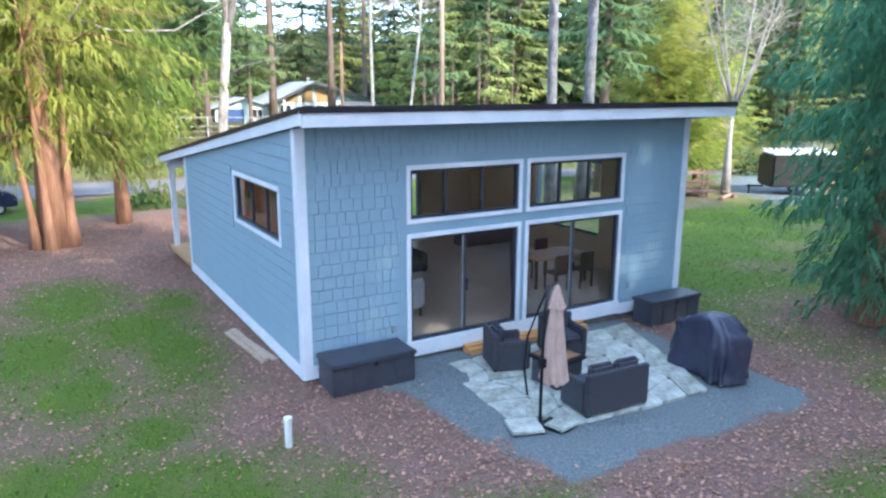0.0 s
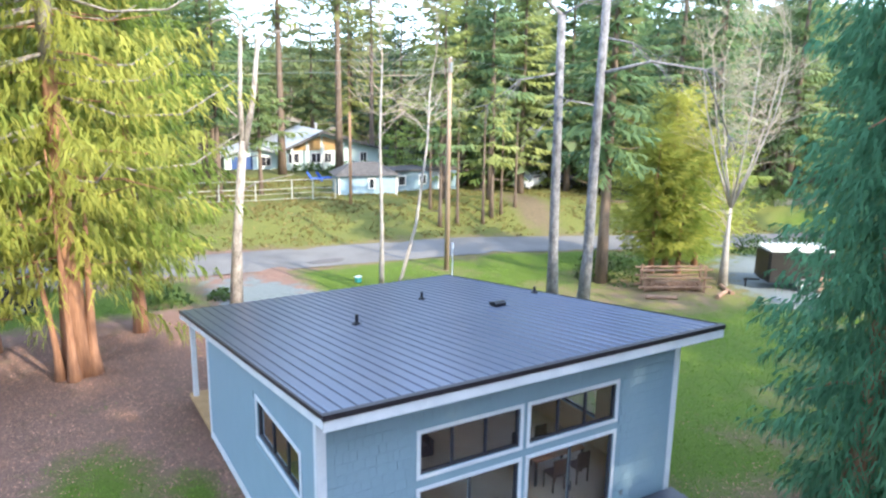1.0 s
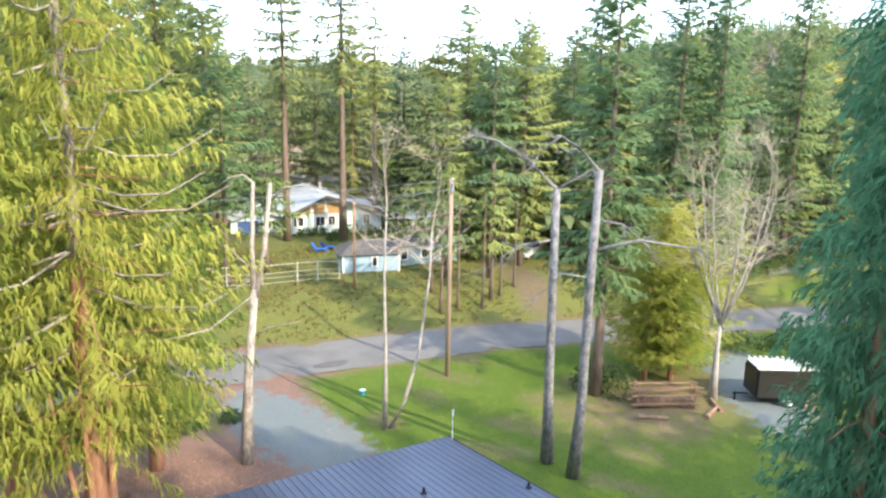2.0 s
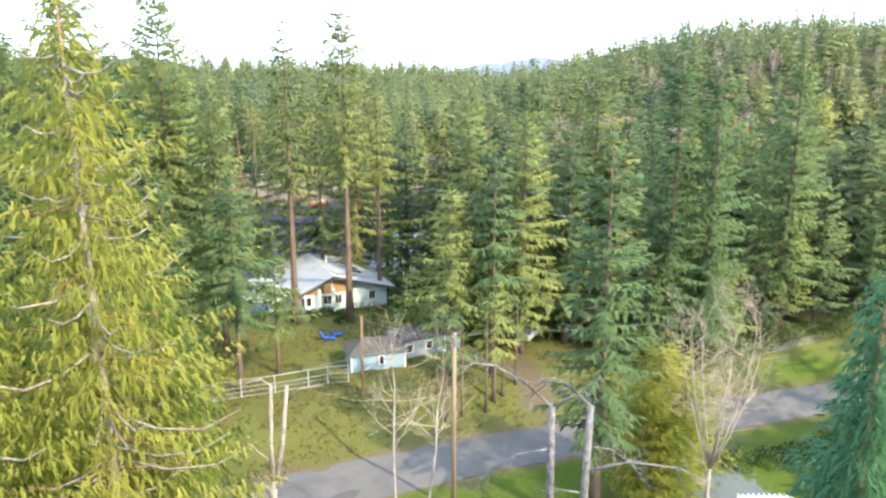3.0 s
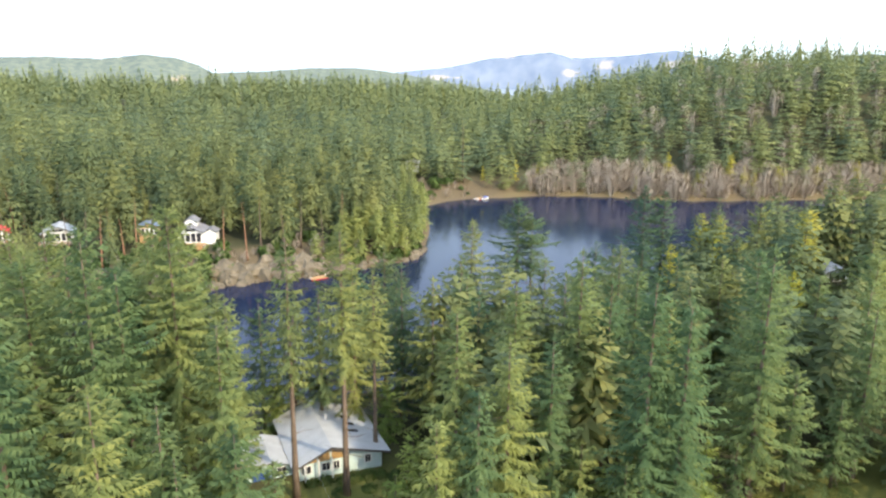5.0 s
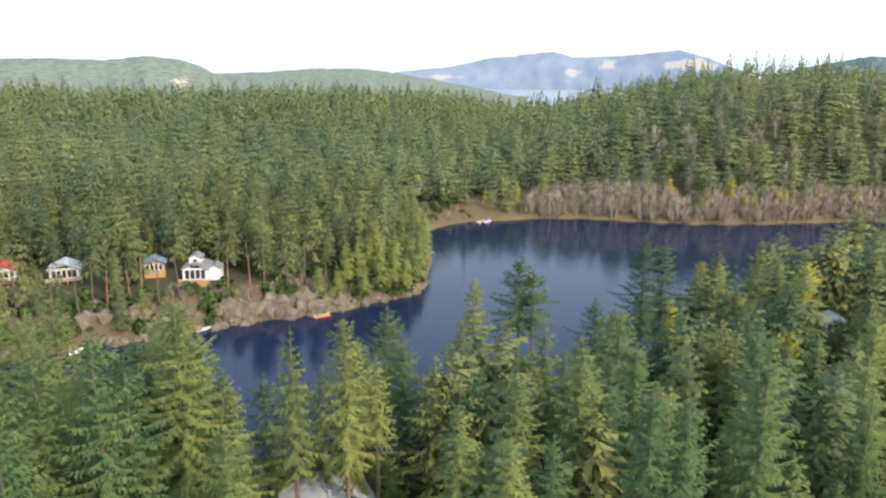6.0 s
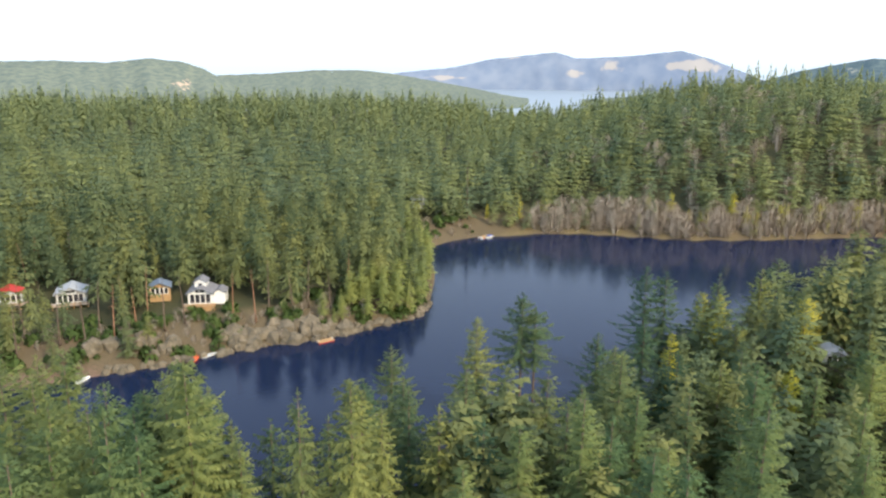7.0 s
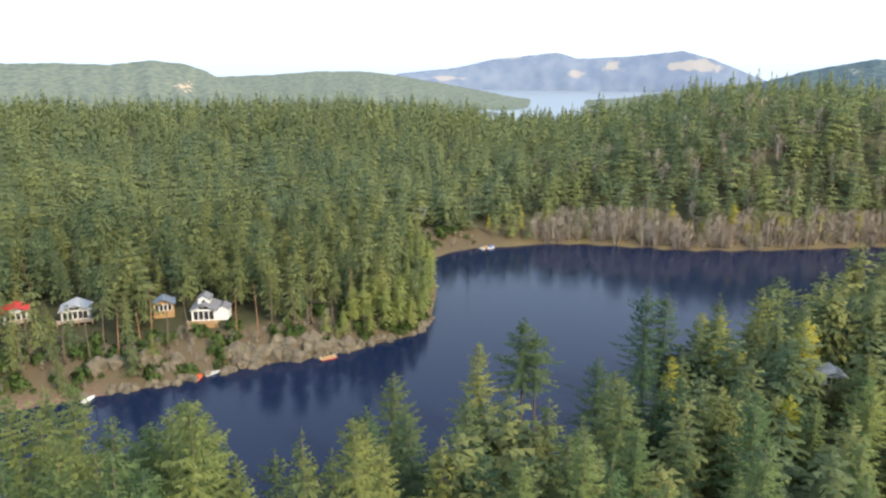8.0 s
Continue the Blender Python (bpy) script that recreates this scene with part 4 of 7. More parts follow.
# ---- far hills ----
def hills(name, material, label, far, deep, bearings, tops, bare=()):
    """A ridge with a slope towards the viewer and one behind; bare names clearings by bearing, height, half widths."""
    b = np.linspace(bearings[0], bearings[-1], 200)
    crest = np.interp(b, bearings, tops) + 2.2 * far / 2500 * np.array([noise.noise((x * 1.7, far * 0.01, 3.0)) + 0.5 * noise.noise((x * 6, far * 0.01, 1.0)) for x in b])
    rows, clear = [], []
    steps = [(-deep * (1 - q), q ** 0.8) for q in np.linspace(0, 1, 13)] + [(deep * 0.4, 0.6)]
    for dr, f in steps:
        r = far + dr
        wob = np.array([noise.noise((x * 0.9, f * 1.7, far * 0.003)) for x in b]) * (f < 0.97)
        z = SEA_Z - 3 + (crest - SEA_Z) * f * (1 + 0.08 * wob)
        rows.append(np.stack([-3 + np.sin(np.radians(b)) * (r + wob * deep * 0.15), -11 + np.cos(np.radians(b)) * (r + wob * deep * 0.15), z], 1))
        m = np.zeros(len(b))
        for bb, zz, wb, wz in bare:
            m = np.maximum(m, 1 - ((b - bb) / wb) ** 2 - ((z - zz) / wz) ** 2)
        clear.append(np.clip(m, 0, 1) ** 0.6)
    v = np.concatenate(rows)
    w = len(b)
    i = np.arange(w * (len(rows) - 1)).reshape(-1, w)[:, :-1].ravel()
    t = np.concatenate([np.stack([i, i + 1, i + w + 1], 1), np.stack([i, i + w + 1, i + w], 1)])
    ob = soup(name, v, t, material, np.concatenate(clear))
    ob.data.shade_smooth()
    return tagged(ob, label, "hills", kind="structure")


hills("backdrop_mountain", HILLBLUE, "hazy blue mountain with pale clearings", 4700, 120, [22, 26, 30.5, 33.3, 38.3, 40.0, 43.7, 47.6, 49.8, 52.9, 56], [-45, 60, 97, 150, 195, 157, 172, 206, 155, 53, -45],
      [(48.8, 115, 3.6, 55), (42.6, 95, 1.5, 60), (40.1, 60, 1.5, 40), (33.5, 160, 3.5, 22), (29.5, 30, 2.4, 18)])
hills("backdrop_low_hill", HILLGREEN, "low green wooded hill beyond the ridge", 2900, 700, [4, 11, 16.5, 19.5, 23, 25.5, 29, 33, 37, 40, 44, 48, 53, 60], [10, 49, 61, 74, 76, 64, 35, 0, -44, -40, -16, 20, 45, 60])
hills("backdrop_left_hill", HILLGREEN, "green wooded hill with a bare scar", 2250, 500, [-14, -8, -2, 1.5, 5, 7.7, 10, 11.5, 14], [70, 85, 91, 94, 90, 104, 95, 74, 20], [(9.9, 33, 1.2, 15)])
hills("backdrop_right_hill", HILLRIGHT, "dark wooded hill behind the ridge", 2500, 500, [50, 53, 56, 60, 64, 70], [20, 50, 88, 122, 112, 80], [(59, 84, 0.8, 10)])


# ---- the cabin ----
W, D = 9.7, 9.25
SLOPE = 0.1355


def roof_top(y):
    return 4.89 - SLOPE * (y + 0.61)


def wall_top(y):
    return roof_top(y) - 0.27


CABIN = thing("cabin", "small blue-grey shingled cabin with a low metal shed roof", "house")


def yz_prism(bm, outline, x0, x1):
    lo = [bm.verts.new((x0, y, z)) for y, z in outline]
    hi = [bm.verts.new((x1, y, z)) for y, z in outline]
    bm.faces.new(lo)
    bm.faces.new(hi[::-1])
    k = len(lo)
    for i in range(k):
        bm.faces.new((lo[i], hi[i], hi[(i + 1) % k], lo[(i + 1) % k]))


OPEN = [(2.19, 4.72), (5.0, 7.6)]
bm = bmesh.new()
cols, levels = [0, 2.19, 4.72, 5.0, 7.6, W], [0.02, 0.34, 2.41, 2.78, 3.71, wall_top(0)]
grid = {(i, j, k): bm.verts.new((x, 0.16 * k, z)) for i, x in enumerate(cols) for j, z in enumerate(levels) for k in (0, 1)}
solid = {(i, j): not (i in (1, 3) and j in (1, 3)) for i in range(5) for j in range(5)}
for (i, j), full in solid.items():
    if not full:
        continue
    bm.faces.new([grid[a] for a in ((i, j, 0), (i + 1, j, 0), (i + 1, j + 1, 0), (i, j + 1, 0))])
    bm.faces.new([grid[a] for a in ((i, j, 1), (i, j + 1, 1), (i + 1, j + 1, 1), (i + 1, j, 1))])
    for (di, dj), (a, b) in (((-1, 0), ((0, 1), (0, 0))), ((1, 0), ((1, 0), (1, 1))), ((0, -1), ((0, 0), (1, 0))), ((0, 1), ((1, 1), (0, 1)))):
        if not solid.get((i + di, j + dj), False):
            bm.faces.new([grid[i + a[0], j + a[1], 0], grid[i + a[0], j + a[1], 1], grid[i + b[0], j + b[1], 1], grid[i + b[0], j + b[1], 0]])
FRONT = part("wall_front", bm, SIDING, CABIN, "blue-grey shingled wall")
bm = bmesh.new()
for y0, y1 in ((0.16, 1.05), (4.05, D)):
    yz_prism(bm, [(y0, 0.02), (y1, 0.02), (y1, wall_top(y1)), (y0, wall_top(y0))], 0, 0.16)
yz_prism(bm, [(1.05, 0.02), (4.05, 0.02), (4.05, 2.38), (1.05, 2.38)], 0, 0.16)
yz_prism(bm, [(1.05, 3.34), (4.05, 3.34), (4.05, wall_top(4.05)), (1.05, wall_top(1.05))], 0, 0.16)
LEFT = part("wall_side", bm, SIDING, CABIN, "blue-grey shingled wall")
bm = bmesh.new()
for y0, y1 in ((0.16, 2.6), (5.4, D)):
    yz_prism(bm, [(y0, 0.02), (y1, 0.02), (y1, wall_top(y1)), (y0, wall_top(y0))], W - 0.16, W)
yz_prism(bm, [(2.6, 0.02), (5.4, 0.02), (5.4, 1.2), (2.6, 1.2)], W - 0.16, W)
yz_prism(bm, [(2.6, 3.2), (5.4, 3.2), (5.4, wall_top(5.4)), (2.6, wall_top(2.6))], W - 0.16, W)
part("wall_side", bm, SIDING, CABIN, "blue-grey wall with a wide window")
bm = bmesh.new()
for a, b, c, d in ((0.16, 5.6, 0.02, wall_top(D)), (7.4, W - 0.16, 0.02, wall_top(D)), (5.6, 7.4, 2.4, wall_top(D))):
    box(bm, a, b, D - 0.16, D, c, d)
part("wall_back", bm, SIDING, CABIN)
boxpart("wall_inner", (0.2, 5.2, 6.0, 6.1, 0.35, 3.6), WOODIN, CABIN, 0, "warm pine boarded wall")
boxpart("wall_inner", (1.95, 2.05, 0.2, 4.4, 0.35, 3.7), WOODIN, CABIN, 0, "warm pine boarded wall")
boxpart("lining", (0.17, 0.2, 0.2, 1.0, 0.35, 4.1), WOODIN, CABIN, 0)
boxpart("lining", (0.17, 0.2, 4.1, 6.0, 0.35, 3.6), WOODIN, CABIN, 0)
boxpart("lining", (0.17, 0.2, 1.0, 4.1, 0.35, 2.35), WOODIN, CABIN, 0)
boxpart("lining", (5.3, 9.5, 9.02, 9.05, 2.45, 3.1), PLASTER, CABIN, 0)
boxpart("lining", (7.5, 9.5, 9.02, 9.05, 0.35, 2.45), PLASTER, CABIN, 0)
boxpart("lining", (9.48, 9.51, 0.2, 2.6, 0.35, 4.2), PLASTER, CABIN, 0)
boxpart("lining", (9.48, 9.51, 5.4, 9.0, 0.35, 3.5), PLASTER, CABIN, 0)
boxpart("lining", (9.48, 9.51, 2.6, 5.4, 0.35, 1.19), PLASTER, CABIN, 0)
boxpart("lining", (5.3, 5.33, 6.1, 9.0, 0.35, 3.4), PLASTER, CABIN, 0)
boxpart("floor_inner", (0.17, W - 0.17, 0.17, D - 0.17, 0.1, 0.34), FLOORIN, CABIN, 0, "pale polished concrete floor")
bm = bmesh.new()
yz_prism(bm, [(0.18, wall_top(0.18) - 0.03), (D - 0.18, wall_top(D - 0.18) - 0.03), (D - 0.18, wall_top(D - 0.18) - 0.1), (0.18, wall_top(0.18) - 0.1)], 0.18, W - 0.18)
part("ceiling_inner", bm, WOODIN, CABIN, "boarded ceiling")
boxpart("foundation", (0.03, W - 0.03, 0.03, D - 0.03, -0.4, 0.02), plain("damp_concrete", (0.1, 0.09, 0.085), (0.18, 0.17, 0.16), 0.9), CABIN, 0)

# skirt and corner boards
for dims in ((-0.025, 2.05, -0.028, -0.003, 0.0, 0.26), (2.05, 7.74, -0.034, -0.003, 0.03, 0.335), (7.74, W + 0.025, -0.028, -0.003, 0.0, 0.26), (-0.03, -0.004, 0.0, D, -0.01, 0.26), (-0.03, W, D + 0.003, D + 0.028, 0, 0.26)):
    boxpart("skirt_board", dims, TRIM, CABIN, 0.004, "white painted skirt board")
for x0, x1, y0, y1 in ((-0.035, 0.15, -0.04, -0.012), (-0.038, -0.012, -0.012, 0.14), (W - 0.15, W + 0.035, -0.04, -0.012)):
    boxpart("corner_board", (x0, x1, y0, y1, 0.26, wall_top(0) - 0.01), TRIM, CABIN, 0.004)
boxpart("corner_board", (-0.038, -0.012, D - 0.13, D + 0.02, 0.0, wall_top(D) - 0.01), TRIM, CABIN, 0.004)

# roof
bm = bmesh.new()
yz_prism(bm, [(-0.58, roof_top(-0.58) - 0.04), (12.8, roof_top(12.8) - 0.04), (12.8, roof_top(12.8) - 0.24), (-0.58, roof_top(-0.58) - 0.24)], -0.09, 10.52)
ROOFOB = part("roof", bm, SOFFIT, CABIN, "grey painted soffit boards")
X0, X1, Y0, Y1 = -0.12, 10.55, -0.61, 12.83
bm = bmesh.new()
yz_prism(bm, [(Y0 - 0.025, roof_top(Y0) - 0.05), (Y0, roof_top(Y0) - 0.05), (Y0, roof_top(Y0) - 0.31), (Y0 - 0.025, roof_top(Y0) - 0.31)], X0, X1)
part("fascia", bm, TRIM, ROOFOB, "white fascia board")
for x in (X0, X1 - 0.025):
    bm = bmesh.new()
    yz_prism(bm, [(Y0 + 0.002, roof_top(Y0) - 0.05), (Y1, roof_top(Y1) - 0.05), (Y1, roof_top(Y1) - 0.26), (Y0 + 0.002, roof_top(Y0) - 0.27)], x, x + 0.025)
    part("fascia", bm, TRIM, ROOFOB, "white fascia board")
bm = bmesh.new()
yz_prism(bm, [(Y1, roof_top(Y1) - 0.05), (Y1 + 0.025, roof_top(Y1) - 0.05), (Y1 + 0.025, roof_top(Y1) - 0.26), (Y1, roof_top(Y1) - 0.26)], X0, X1)
part("fascia", bm, TRIM, ROOFOB)
DRIP = plain("dark_drip_edge", (0.02, 0.016, 0.022), (0.035, 0.03, 0.038), 0.5, 3, 30, 0.05, metal=0.3)
bm = bmesh.new()
yz_prism(bm, [(Y0 - 0.05, roof_top(Y0) + 0.026), (Y0 + 0.1, roof_top(Y0) + 0.012), (Y0 + 0.1, roof_top(Y0) - 0.048), (Y0 - 0.05, roof_top(Y0) - 0.085)], X0 - 0.02, X1 + 0.02)
part("drip_edge", bm, DRIP, ROOFOB, "dark metal drip edge")
for x in (X0 - 0.022, X1 - 0.03):
    bm = bmesh.new()
    yz_prism(bm, [(Y0 + 0.1, roof_top(Y0 + 0.1) + 0.02), (Y1, roof_top(Y1) + 0.02), (Y1, roof_top(Y1) - 0.07), (Y0 + 0.1, roof_top(Y0 + 0.1) - 0.07)], x, x + 0.052)
    part("drip_edge", bm, DRIP, ROOFOB, "dark metal drip edge")
PW = (X1 - X0 - 0.06) / 12
bm = bmesh.new()
prof = []
for k in range(3):
    c = PW * (k + 0.5) / 3
    prof += [(c - 0.05, 0.0), (c - 0.028, 0.02), (c + 0.028, 0.02), (c + 0.05, 0.0)]
prof = [(0.0, 0.0)] + prof + [(PW - 0.006, 0.0)]
ya, yb = Y0 - 0.03, Y1 + 0.02
lo = [bm.verts.new((x, ya, roof_top(ya) + z)) for x, z in prof]
hi = [bm.verts.new((x, yb, roof_top(yb) + z)) for x, z in prof]
lo2 = [bm.verts.new((x, ya, roof_top(ya) + z - 0.012)) for x, z in prof]
for i in range(len(prof) - 1):
    bm.faces.new((lo[i], lo[i + 1], hi[i + 1], hi[i]))
    bm.faces.new((lo2[i], lo2[i + 1], lo[i + 1], lo[i]))
panel = part("roof_panel", bm, ROOF, ROOFOB, "dark ribbed metal roof panel")
panel.location.x = X0 + 0.03
for k in range(1, 12):
    o = panel.copy()
    scene.collection.objects.link(o)
    o.location.x = X0 + 0.03 + k * PW
for x, y, h, r in ((3.56, 6.28, 0.3, 0.05), (6.9, 8.47, 0.26, 0.045), (10.2, 6.6, 0.24, 0.045)):
    bm = bmesh.new()
    z = roof_top(y)
    tube(bm, [(x, y, z - 0.02), (x, y, z + 0.05), (x, y, z + 0.08)], [r * 3.0, r * 2.4, r], 12)
    tube(bm, [(x, y, z + 0.06), (x, y, z + h)], [r, r], 12)
    part("vent_pipe", bm, BLACKMETAL, ROOFOB, "black plumbing vent pipe")
bm = bmesh.new()
z = roof_top(5.65)
yz_prism(bm, [(5.5, z + 0.03), (5.85, z + 0.01), (5.85, z + 0.1), (5.62, z + 0.17), (5.5, z + 0.12)], 7.85, 8.25)
part("roof_vent", bm, BLACKMETAL, ROOFOB, "low black exhaust vent")
bm = bmesh.new()
tube(bm, [(10.5, 12.4, roof_top(12.4)), (10.5, 12.4, roof_top(12.4) + 1.35)], [0.022, 0.02], 8)
tube(bm, [(10.5, 12.4, roof_top(12.4) + 1.1), (10.5, 12.4, roof_top(12.4) + 1.4)], [0.04, 0.04], 8)
part("mast", bm, PVC, ROOFOB, "pale slender mast at the roof corner")

# back porch
boxpart("porch_deck", (0.0, W, D + 0.03, 12.6, 0.0, 0.14), DECKWOOD, CABIN, 0.005)
for x in (0.16, 4.9, 9.55):
    boxpart("porch_post", (x - 0.08, x + 0.08, 12.22, 12.38, 0.14, roof_top(12.3) - 0.42), TRIM, CABIN, 0.006, "white porch post")
boxpart("porch_beam", (0.02, W - 0.02, 12.2, 12.4, roof_top(12.4) - 0.44, roof_top(12.4) - 0.25), TRIM, CABIN, 0.006)
boxpart("door_back", (8.2, 9.1, D - 0.17, D - 0.12, 0.36, 2.35), DARKWOOD, CABIN, 0.004, "dark panelled door")


def glazed(name, plane, a0, a1, z0, z1, bars, label, trims=True, face=0.0, sliding=False):
    """A framed opening with its panes, in a wall along x or along y."""
    def dims(p0, p1, q0, q1, d0, d1):
        return (p0, p1, face + d0, face + d1, q0, q1) if plane == "x" else (face + d0, face + d1, p0, p1, q0, q1)
    s = 0.055
    fr = boxpart(name, dims(a0 + 0.002, a0 + s, z0 + 0.002, z1 - 0.002, 0.02, 0.11), FRAME, CABIN, 0.004, label)
    for b in (dims(a1 - s, a1 - 0.002, z0 + 0.002, z1 - 0.002, 0.02, 0.11), dims(a0 + s, a1 - s, z0 + 0.002, z0 + s, 0.02, 0.11), dims(a0 + s, a1 - s, z1 - s, z1 - 0.002, 0.02, 0.11)):
        boxpart("frame", b, FRAME, fr, 0.004)
    cuts = [a0 + s] + bars + [a1 - s]
    for k, c in enumerate(bars):
        boxpart("mullion", dims(c - 0.03, c + 0.03, z0 + s, z1 - s, 0.03, 0.1), FRAME, fr, 0.004)
    for k in range(len(cuts) - 1):
        off = 0.012 * (k % 2) if sliding else 0.0
        lo = cuts[k] + (0.03 if k else 0)
        hi = cuts[k + 1] - (0.03 if k < len(cuts) - 2 else 0)
        g = boxpart("pane", dims(lo + 0.002, hi - 0.002, z0 + s + 0.002, z1 - s - 0.002, 0.06 + off, 0.066 + off), GLASS, fr, 0)
        g.visible_shadow = False
    if trims:
        for b in (dims(a0 - 0.09, a0, z0 - 0.01, z1 + 0.09, -0.03, -0.004), dims(a1, a1 + 0.09, z0 - 0.01, z1 + 0.09, -0.03, -0.004), dims(a0, a1, z1, z1 + 0.09, -0.03, -0.004), dims(a0 - 0.09, a1 + 0.09, z0 - 0.085, z0 - 0.01, -0.036, -0.004)):
            boxpart("casing", b, TRIM, fr, 0.004, "white painted casing")
    return fr


for (a, b), m, u in ((OPEN[0], [3.45], [2.99, 3.84]), (OPEN[1], [6.28], [5.85, 6.68])):
    d = glazed("sliding_door", "x", a, b, 0.34, 2.41, m, "dark-framed glass sliding door", sliding=True)
    boxpart("handle", (m[0] + 0.03, m[0] + 0.05, -0.01, 0.03, 1.2, 1.45), BLACKMETAL, d, 0.004)
    boxpart("stile", (m[0] - 0.062, m[0] - 0.034, 0.035, 0.05, 0.4, 2.35), SOFFIT, d, 0.003, "pale weatherstrip stile")
    glazed("window", "x", a, b, 2.78, 3.71, u, "dark-framed transom window")
glazed("window", "y", 1.05, 4.05, 2.38, 3.34, [1.95, 2.95], "dark-framed slider window with white casing")
fr = boxpart("window", (W - 0.11, W - 0.05, 2.6, 5.4, 1.2, 1.26), FRAME, CABIN, 0.004)
g = boxpart("pane", (W - 0.08, W - 0.075, 2.62, 5.38, 1.27, 3.19), GLASS, fr, 0)
g.visible_shadow = False
for x in (1.8, 8.0):
    o = boxpart("outlet_cover", (x - 0.045, x + 0.045, -0.05, -0.012, 0.6, 0.74), SOFFIT, CABIN, 0.008, "grey weatherproof outlet cover")

# wall shingles: the nearer ones singly, the rest in one
COURSE = 0.232
SHING = {}


def shingle_mesh(w, h):
    v = [(0, -0.02, 0), (w, -0.02, 0), (w, -0.012, h), (0, -0.012, h), (0, 0.003, 0), (w, 0.003, 0), (w, 0.003, h), (0, 0.003, h)]
    f = [(0, 1, 2, 3), (0, 4, 5, 1), (0, 3, 7, 4), (1, 5, 6, 2), (3, 2, 6, 7)]
    return v, f


def front_shingles():
    rng = random.Random(4)
    out = []
    top = wall_top(0) - 0.01
    k = 0
    while 0.27 + k * COURSE < top:
        z = 0.27 + k * COURSE
        h = min(COURSE - 0.012, top - z)
        x = 0.152
        while x < W - 0.17:
            w = rng.choice((0.13, 0.17, 0.21, 0.25))
            w = min(w, W - 0.155 - x)
            bad = any(a - 0.1 < x + w and x < b + 0.1 and (z + h > c - 0.09 and z < e + 0.09) for a, b in OPEN for c, e in ((0.3, 2.41), (2.78, 3.71)))
            if not bad and w > 0.04:
                out.append((x, z, round(w - 0.006, 3), round(h, 3), rng.random()))
            x += w
        k += 1
    return out


rows = front_shingles()
close = [s for s in rows if s[2] in (0.124, 0.164, 0.204, 0.244) and s[3] > 0.21 and s[0] < 2.2]
close = sorted(close, key=lambda s: s[0])[:300]
seen = set(close)
for x, z, w, h, r in close:
    if w not in SHING:
        v, f = shingle_mesh(w, h)
        me = bpy.data.meshes.new("shingle")
        me.from_pydata(v, [], f)
        me.materials.append(SIDING)
        SHING[w] = me
    o = new("shingle", SHING[w])
    o.parent = FRONT
    o.location = (x, -0.004 - 0.001 * r, z)
V, F = [], []
for s in rows:
    if s in seen:
        continue
    v, f = shingle_mesh(s[2], s[3])
    n = len(V)
    V += [(a + s[0], b - 0.004 - 0.001 * s[4], c + s[1]) for a, b, c in v]
    F += [tuple(i + n for i in q) for q in f]
me = bpy.data.meshes.new("shingles")
me.from_pydata(V, [], F)
me.materials.append(SIDING)
o = new("shingles", me)
o.parent = FRONT
tagged(o, kind="stuff")
V, F = [], []
rng = random.Random(9)
k = 0
while 0.27 + k * COURSE < wall_top(0) - 0.05:
    z = 0.27 + k * COURSE
    y = 0.142
    while y < D - 0.15:
        w = min(rng.choice((0.15, 0.2, 0.26, 0.3)), D - 0.14 - y)
        h = min(COURSE - 0.012, wall_top(y + w) - z)
        if h > 0.02 and not (y + w > 0.96 and y < 4.15 and z + h > 2.29 and z < 3.44):
            v, f = shingle_mesh(w - 0.005, h)
            n = len(V)
            V += [(b - 0.004, y + w - a, c + z) for a, b, c in v]
            F += [tuple(i + n for i in q) for q in f]
        y += w
    k += 1
me = bpy.data.meshes.new("shingles")
me.from_pydata(V, [], F)
me.materials.append(SIDING)
o = new("shingles", me)
o.parent = LEFT
tagged(o, kind="stuff")

# ---- inside, seen through the glass ----
def dining_chair(x, y, turn, mat, label):
    ob = thing("dining_chair", label, "chair", (x, y, 0.34), turn, "dining chairs")
    boxpart("seat", (-0.22, 0.22, -0.22, 0.22, 0.43, 0.48), mat, ob, 0.015)
    boxpart("backrest", (-0.22, 0.22, 0.19, 0.23, 0.5, 0.92), mat, ob, 0.015)
    for sx in (-0.19, 0.19):
        for sy in (-0.19, 0.19):
            boxpart("leg", (sx - 0.02, sx + 0.02, sy - 0.02, sy + 0.02, 0, 0.43), DARKWOOD, ob, 0.004)
    return ob


def table(name, x, y, w, d, h, top, label, cat="table"):
    ob = thing(name, label, cat, (x, y, 0.34))
    boxpart("tabletop", (-w / 2, w / 2, -d / 2, d / 2, h - 0.04, h), top, ob, 0.01)
    for sx in (-1, 1):
        for sy in (-1, 1):
            cx, cy = sx * (w / 2 - 0.06), sy * (d / 2 - 0.06)
            boxpart("leg", (cx - 0.03, cx + 0.03, cy - 0.03, cy + 0.03, 0, h - 0.04), DARKWOOD, ob, 0.005)
    return ob


